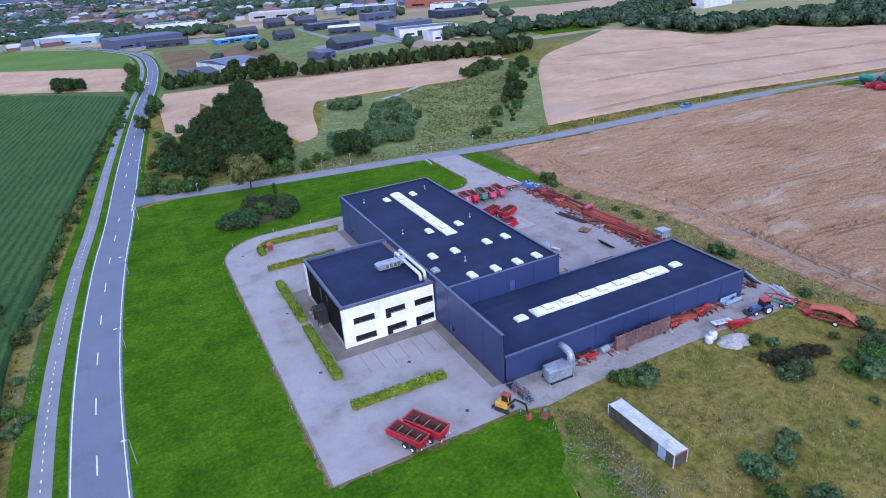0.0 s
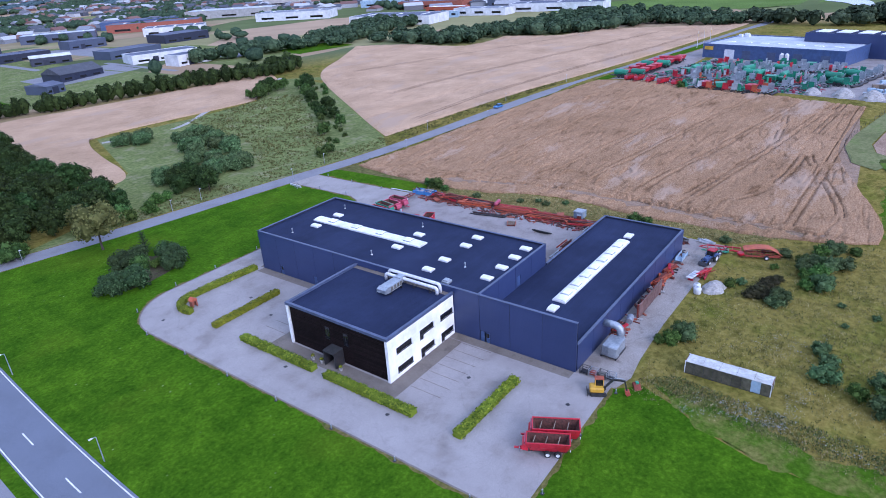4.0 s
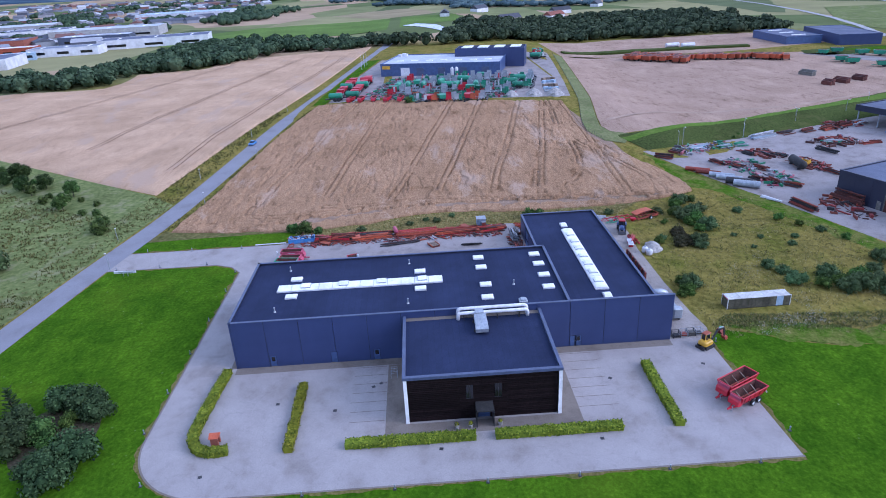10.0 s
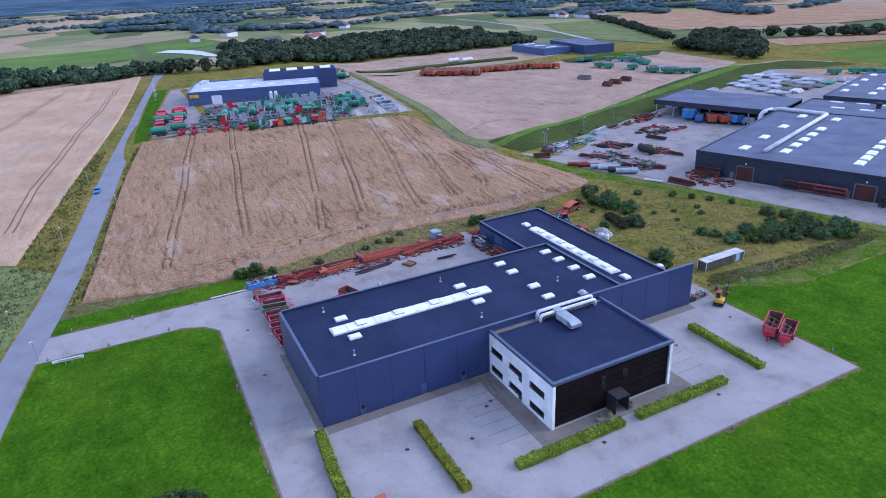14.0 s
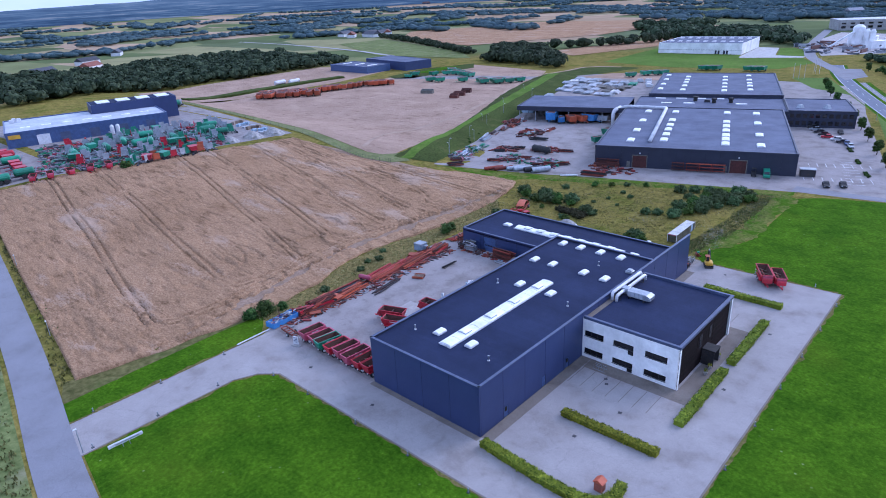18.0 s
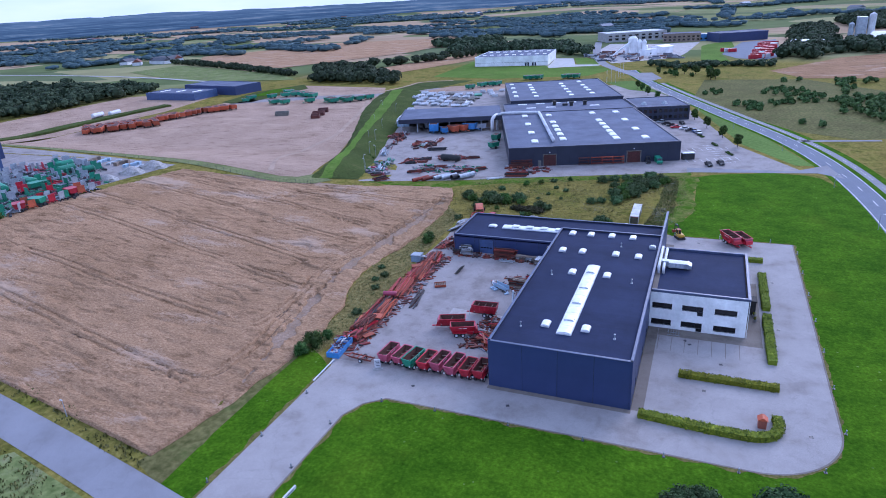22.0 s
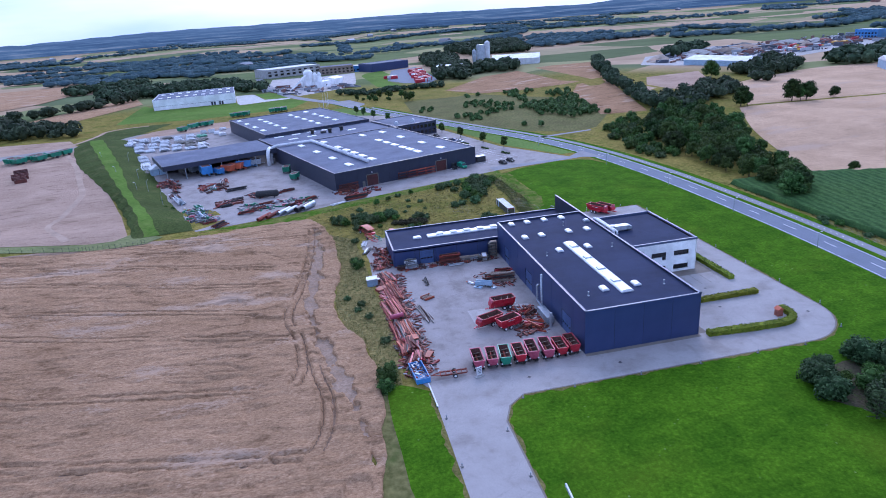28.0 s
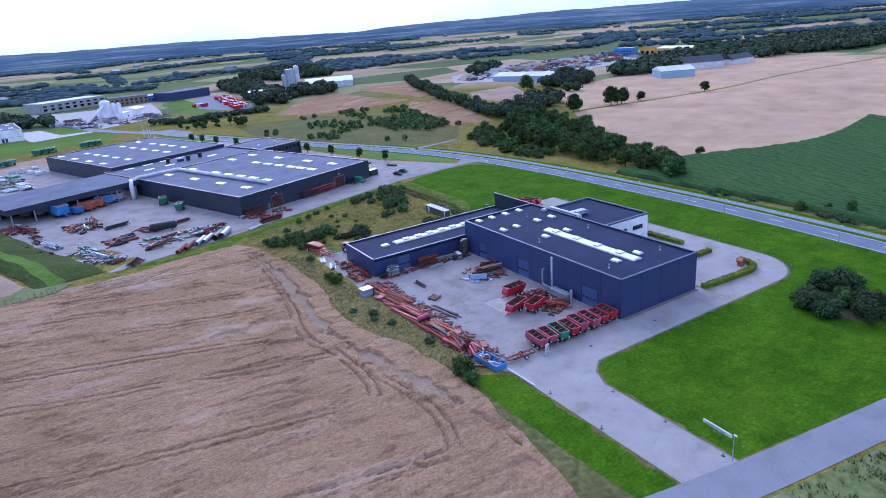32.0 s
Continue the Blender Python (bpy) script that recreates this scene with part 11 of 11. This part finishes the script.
for k, (u, orange) in enumerate(((22.8, 1), (26.9, 1), (31.0, 1), (35.6, 0), (57.0, 0), (60.8, 0))):
    p = fac.matrix_basis @ Vector((u, 1.4, 0))
    t = thing("beam_rack", "rusty beam rack along the factory front" if orange else "dark beam rack along the factory front", "rack", pose(p.x, p.y, 0.05, 0, 0, ang), "racks along the factory")
    for sx in (-1.8, 1.8):
        part("post", Mesh().box(sx - 0.08, -0.6, 0, sx + 0.08, -0.45, 3.0).box(sx - 0.08, -0.45, 0.4, sx + 0.08, 0.6, 0.5).box(sx - 0.08, -0.45, 1.5, sx + 0.08, 0.6, 1.6).box(sx - 0.08, -0.45, 2.6, sx + 0.08, 0.4, 2.7), M_RUST if orange else M_DARKRUST, t)
    for z in (0.5, 1.6, 2.7):
        part("beam", Mesh().box(-2.0, -0.35, z, 2.0, -0.1, z + 0.22).box(-2.0, 0.0, z, 2.0, 0.3, z + 0.3), M_ORANGE if orange and z > 2 else M_RUST if orange else M_DARKRUST, t)
p = fac.matrix_basis @ Vector((8.5, 2.6, 0))
t = thing("green_van", "bright green van parked at the factory front", "van", pose(p.x, p.y, 0.05, 0, 0, ang + 90))
part("body", Mesh().prism([(-2.4, 0.4), (2.4, 0.4), (2.5, 1.1), (1.6, 1.3), (1.1, 2.1), (-2.3, 2.3)], -0.95, 0.95), M_GREENPAINT, t)
part("windscreen", Mesh().prism([(1.62, 1.32), (1.15, 2.0), (1.2, 2.02), (1.68, 1.34)], -0.8, 0.8), M_GLASS, t)
for u in (-1.5, 1.6):
    for sx in (-0.85, 0.85):
        wheel(t, u, sx, 0.36, 0.24)
p = fac.matrix_basis @ Vector((12.2, 2.4, 0))
t = thing("forklift", "dark forklift beside the factory gateway", "forklift", pose(p.x, p.y, 0.05, 0, 0, ang + 90))
part("body", Mesh().box(-1.4, -0.7, 0.4, 0.6, 0.7, 1.3, None, 0.1), M_DARKSTEEL, t)
part("cab", Mesh().box(-0.9, -0.65, 1.3, 0.4, -0.55, 2.5).box(-0.9, 0.55, 1.3, 0.4, 0.65, 2.5).box(-1.0, -0.65, 2.5, 0.5, 0.65, 2.6), M_BLACK, t)
part("mast", Mesh().box(0.7, -0.5, 0.1, 0.85, -0.38, 3.0).box(0.7, 0.38, 0.1, 0.85, 0.5, 3.0).box(0.85, -0.4, 0.1, 1.9, -0.25, 0.16).box(0.85, 0.25, 0.1, 1.9, 0.4, 0.16), M_DARKSTEEL, t)
for u in (-1.0, 0.5):
    for sx in (-0.65, 0.65):
        wheel(t, u, sx, 0.38, 0.26)
for k in range(8):
    solid("bay_paint", Mesh().box(0, -0.06, 0, 4.6, 0.06, 0.055), M_PAINT, "white parking bay line", "road marking", pose(44.4 - 2.4 * k, -32.4 - 0.85 * k, 0.02, 0, 0, 110), kind="structure")
    solid("bay_paint", Mesh().box(0, -0.06, 0, 4.6, 0.06, 0.055), M_PAINT, "white parking bay line", "road marking", pose(41.5 - 2.5 * k, -15.2 - 0.85 * k, 0.02, 0, 0, 110), kind="structure")
for x, y in [(cx + 0.36 * j, cy - 0.93 * j) for cx, cy in ((37, -57), (31.5, -41.3), (26, -26)) for j in (-2, 0, 2)]:
    plant("bush_c", x, y, 0.42, "low dark shrub at the car park edge", "bush", squash=0.6)
for k in range(22):
    u = k / 21
    x, y = -222 - 190 * u + drng.uniform(-16, 16), -330 - 40 * u + drng.uniform(-34, 34)
    heap = bpy.data.meshes["gravel_mound"].copy()
    heap.materials.clear()
    heap.materials.append((M_PALEEARTH, M_WOOD, M_GRAVEL, M_DARKRUST, M_GREYBOX, M_GRAVEL)[k % 6])
    sc = drng.uniform(2.2, 5.0)
    solid("depot_heap", heap, None, "heap of earth and rubble in a distant depot", "heap", pose(x, y, land(x, y) + 0.2, 0, 0, drng.uniform(0, 180)) @ Matrix.Diagonal((sc * 1.5, sc, sc * 0.8, 1)), "depot heaps")
for k in range(8):
    stock_pile("depot_stack", "stack of coloured goods in a distant depot", -330 - 16 * k + drng.uniform(-10, 10), -300 - 7 * k + drng.uniform(-16, 16), drng.uniform(0, 180), 12, 6, 4, 300 + k, [M_RED, M_OFFWHITE, M_YELLOW, M_GALV], 2, 20, (1.5, 3.0))
for k in range(30):
    u, lane = (k // 3) / 9.0, k % 3
    x, y = -5 - 16 * u + 5.5 * lane + drng.uniform(-1, 1), -372 - 150 * u + drng.uniform(-4, 4)
    if k > 26:
        x, y = 24 + 3.4 * (k - 28), -436 - 3 * (k - 28)
    solid("parked_lorry", Mesh().box(-3.5, -1.2, 0.6, 3.5, 1.2, 3.2, None, 0.1).box(-3.6, -0.9, 0, 3.4, 0.9, 0.6), M_RED if k % 7 else M_OFFWHITE, "red lorry parked on a distant lot", "lorry", pose(x, y, 0.1, 0, 0, 20 + drng.uniform(-12, 12)), "lorries on a distant lot")

# ---- weeds ----


def tufts(name, poly, count, seed, material, label, hmin, hmax, wide, avoid=()):
    """Loose tufts of tall grass: a few leaning blades each."""
    rng, m = random.Random(seed), Mesh()
    xs, ys = [p[0] for p in poly], [p[1] for p in poly]
    n = 0
    for _ in range(count * 4):
        if n >= count:
            break
        x, y = rng.uniform(min(xs), max(xs)), rng.uniform(min(ys), max(ys))
        if not inside(poly, x, y) or noise.noise((x * 0.12, y * 0.12, seed)) < rng.uniform(-0.7, 0.25) or any(inside(a, x, y) for a in avoid):
            continue
        n += 1
        z = land(x, y)
        for _ in range(rng.randint(3, 5)):
            h, a = rng.uniform(hmin, hmax), rng.uniform(0, 6.283)
            lean = Vector((math.cos(a), math.sin(a), 0)) * h * rng.uniform(0.2, 0.8)
            sd = Vector((-math.sin(a), math.cos(a), 0)) * wide * rng.uniform(0.5, 1.2)
            p = Vector((x + rng.gauss(0, 0.25), y + rng.gauss(0, 0.25), z - 0.03))
            m.add([p - sd, p + sd, p + lean + Vector((0, 0, h)) + sd * 0.4, p + lean + Vector((0, 0, h)) - sd * 0.4], [(0, 1, 2, 3)])
    return solid(name, m, material, label, "grass", kind="stuff")


def flower_heads(poly, count, seed, avoid=()):
    """Pale flat flower heads standing among the weeds."""
    rng, m = random.Random(seed), Mesh()
    xs, ys = [p[0] for p in poly], [p[1] for p in poly]
    for _ in range(count):
        x, y = rng.uniform(min(xs), max(xs)), rng.uniform(min(ys), max(ys))
        if not inside(poly, x, y) or any(inside(a, x, y) for a in avoid):
            continue
        for _ in range(rng.randint(2, 6)):
            p, k = Vector((x + rng.gauss(0, 0.3), y + rng.gauss(0, 0.3), land(x, y) + rng.uniform(0.15, 0.4))), rng.uniform(0.04, 0.1)
            m.add([(p.x - k, p.y, p.z), (p.x, p.y - k, p.z + 0.03), (p.x + k, p.y, p.z), (p.x, p.y + k, p.z + 0.03)], [(0, 1, 2, 3)])
    return solid("white_flowers", m, M_FLOWER, "white umbel flowers among the weeds", "flowers", kind="stuff")


def clutter(name, poly, count, seed, material, label, size, lift=0.05, flat=0.5):
    """Small parts strewn over a yard: loose bars, boxes and rings too small to pick apart."""
    rng, m = random.Random(seed), Mesh()
    xs, ys = [p[0] for p in poly], [p[1] for p in poly]
    n = 0
    while n < count:
        x, y = rng.uniform(min(xs), max(xs)), rng.uniform(min(ys), max(ys))
        if not inside(poly, x, y):
            continue
        n += 1
        at = pose(x, y, land(x, y) + lift, 0, 0, rng.uniform(0, 180))
        a, b, c = size * rng.uniform(0.5, 2.4), size * rng.uniform(0.1, 0.5), size * rng.uniform(0.1, flat)
        if rng.random() < 0.5:
            m.box(-a / 2, -b / 2, 0, a / 2, b / 2, c, at)
        else:
            z = rng.uniform(0.1, 1.0) * size * flat
            p, q = at @ Vector((-a / 2, 0, 0)), at @ Vector((a / 2, 0, z))
            m.bar(p, q, b * 0.5, b * 0.5)
    return solid(name, m, material, label, "scrap", kind="stuff")


clutter("machine_clutter", [(233, 74), (288, 58), (302, 126), (250, 142), (238, 122)], 2400, 5, M_MACHINES, "crowded small machine parts in the dealer yard", 1.7, 0.06, 0.7)
for k, poly in enumerate(([(127, 11), (139, 13), (137, 24), (126, 22)], [(139, 0), (149, 3), (147, 12), (137, 8)], [(149, -32), (159, -30), (155, -13), (146, -16)], [(114, 10), (127, 9), (126, 20), (112, 20)], [(127, -6), (137, -4), (135, 3), (122, 1)],
                          [(166, -30), (176, -32), (178, -44), (170, -46)], [(150, 14), (158, 12), (152, 32), (142, 34)], [(86, 8), (104, 2), (104, 12), (90, 17)])):
    clutter("yard_clutter", poly, 75, 60 + k, M_SCRAP if k % 3 else M_MACHINES, "small steel parts heaped on the factory yard", 1.5, 0.05, 0.6)
clutter("yard_clutter", [(91.6, 97), (98.4, 97), (98.2, 146), (91.8, 146)], 760, 7, M_SCRAP, "small rusty scrap between the steel piles", 0.9, 0.05, 0.4)
clutter("yard_clutter", [(65.6, 104), (75, 104), (76, 113), (66, 114)], 90, 8, M_SCRAP, "small rusty scrap beside the hall", 0.9, 0.05, 0.5)
clutter("yard_clutter", [(66.8, 125), (73, 125), (74, 138), (67.6, 138)], 240, 9, M_SCRAP, "small rusty scrap by the filter plant", 0.9, 0.05, 0.5)
clutter("yard_clutter", [(66, 92.8), (92, 92.8), (92, 95.4), (66, 96.4)], 220, 10, M_SCRAP, "small parts along the wing wall", 0.9, 0.05, 0.6)
clutter("yard_clutter", [(93, 75.5), (96.4, 74.5), (97.6, 92), (93, 92)], 150, 15, M_SCRAP, "rusty scrap along the end of the wing", 0.9, 0.05, 0.9)
clutter("yard_clutter", [(53, 72.4), (92, 72.4), (92, 74.5), (53, 74.5)], 90, 11, M_SCRAP, "small rusty scrap along the wall", 0.9, 0.05, 0.5)
clutter("depot_clutter", [(-190, -300), (-280, -260), (-540, -340), (-540, -420), (-260, -380)], 420, 12, M_TOWN, "machines and goods in a distant depot", 6.0, 0.3, 0.6)
clutter("plant_clutter", [(62, -385), (128, -355), (160, -430), (100, -465)], 90, 13, M_TOWN, "goods on the concrete plant yard", 6.0, 0.1, 0.5)
LOT = [(47, 47.5), (53.5, 47.5), (53.5, 61.5), (47, 61.5)]
MEADOW = [(40.5, 66), (60, 67), (79, 66.6), (92, 65.5), (99, 66), (104, 80), (111, 78), (113, 40), (108, 30), (60, 12), (40, 8), (38.5, 36), (41, 52)]
tufts("tall_grass", MEADOW, 7000, 1, M_WEED, "tall straw-coloured meadow grass", 0.1, 0.32, 0.05, (LOT,))
tufts("weeds", MEADOW, 2600, 2, M_WEEDGREEN, "green weeds in the meadow", 0.1, 0.3, 0.07, (LOT,))
EDGE = [(98.6, 148), (98.0, 132), (98.4, 118), (99.6, 104), (100, 84), (101, 66), (108.5, 58), (106.4, 84), (108.8, 108), (108, 119), (103.8, 131), (102.8, 148)]
patch("straw_edge", ragged(EDGE, 0.5, 1.5), M_STRAWGRASS, "strip of straw and olive grass between yard and wheat", 0.035, 4)
tufts("tall_grass", EDGE, 2600, 3, M_WEED, "tall straw-coloured grass between yard and wheat", 0.1, 0.4, 0.06)
tufts("weeds", EDGE, 500, 4, M_WEEDGREEN, "green weeds between yard and wheat", 0.1, 0.35, 0.08)
flower_heads([(43, 58), (48, 52), (56, 44), (44, 46), (40, 60)], 420, 5, (LOT,))
flower_heads([(45.6, 61), (46.6, 50), (45.6, 38), (45.4, 20), (44.4, 11), (42.4, 12), (42, 26), (42.6, 44), (43.6, 58)], 170, 15)
flower_heads([(60, 58), (68, 52), (72, 44), (62, 46)], 120, 6, (LOT,))
flower_heads([(-24.5, 95), (-25.8, 110), (-26, 135), (-23, 166), (-21.8, 150), (-23, 120)], 700, 8)
tufts("weeds", [(-25.4, 60), (-26.8, 60), (-27.4, 100), (-28.2, 130), (-24.4, 166), (-17.6, 234), (3, 400), (0.4, 400), (-15, 234), (-22.4, 166), (-25.8, 130), (-25.8, 100)], 2600, 7, M_WEEDGREEN, "weeds along the cycle path", 0.2, 0.7, 0.15)
tufts("weeds", [(106, 184.4), (131, 179.8), (240, 163.4), (240, 161), (131, 176), (108, 181)], 2000, 9, M_WEEDGREEN, "weedy verge of the side road", 0.2, 0.5, 0.14)
tufts("tall_grass", [(30, 203), (88, 195.5), (131, 188), (240, 174), (240, 179), (140, 196), (88, 205), (40, 212)], 3000, 10, M_WEEDGREEN, "tall rough verge of the side road", 0.2, 0.5, 0.14)
tufts("scrub_grass", [(88, 206), (118, 204), (150, 250), (180, 290), (160, 300), (122, 300), (110, 240)], 3000, 12, M_WEEDGREEN, "rough grass of the scrubland", 0.2, 0.6, 0.18)
FRINGE = [(44.5, 66), (48.5, 62), (47, 50), (46, 38), (46, 10), (42.4, 10), (41.5, 25), (41.5, 46), (43, 58)]
tufts("weeds", FRINGE, 2200, 21, M_WEEDGREEN, "green weeds where the lawn runs into the meadow", 0.08, 0.3, 0.09)
tufts("tall_grass", FRINGE, 700, 22, M_WEED, "straw grass where the lawn runs into the meadow", 0.1, 0.3, 0.06)
for x, y in ((154.7, 27.8), (166.9, 1.1), (177.1, -23.3), (186.3, -48.1), (201.0, -93.8)):
    street_lamp(x, y, 6.0, 200, 0.4, "yard_lamp", "grey lamp post at the edge of the factory yard")
for x, y in ((99.2, -258.5), (97.4, -254.4), (95.6, -256)):
    solid("flag_pole", Mesh().tube((0, 0, -0.2), (0, 0, 11), 0.09, 6, 0.05), M_OFFWHITE, "tall white flag pole beside the junction", "flag pole", pose(x, y, land(x, y)))
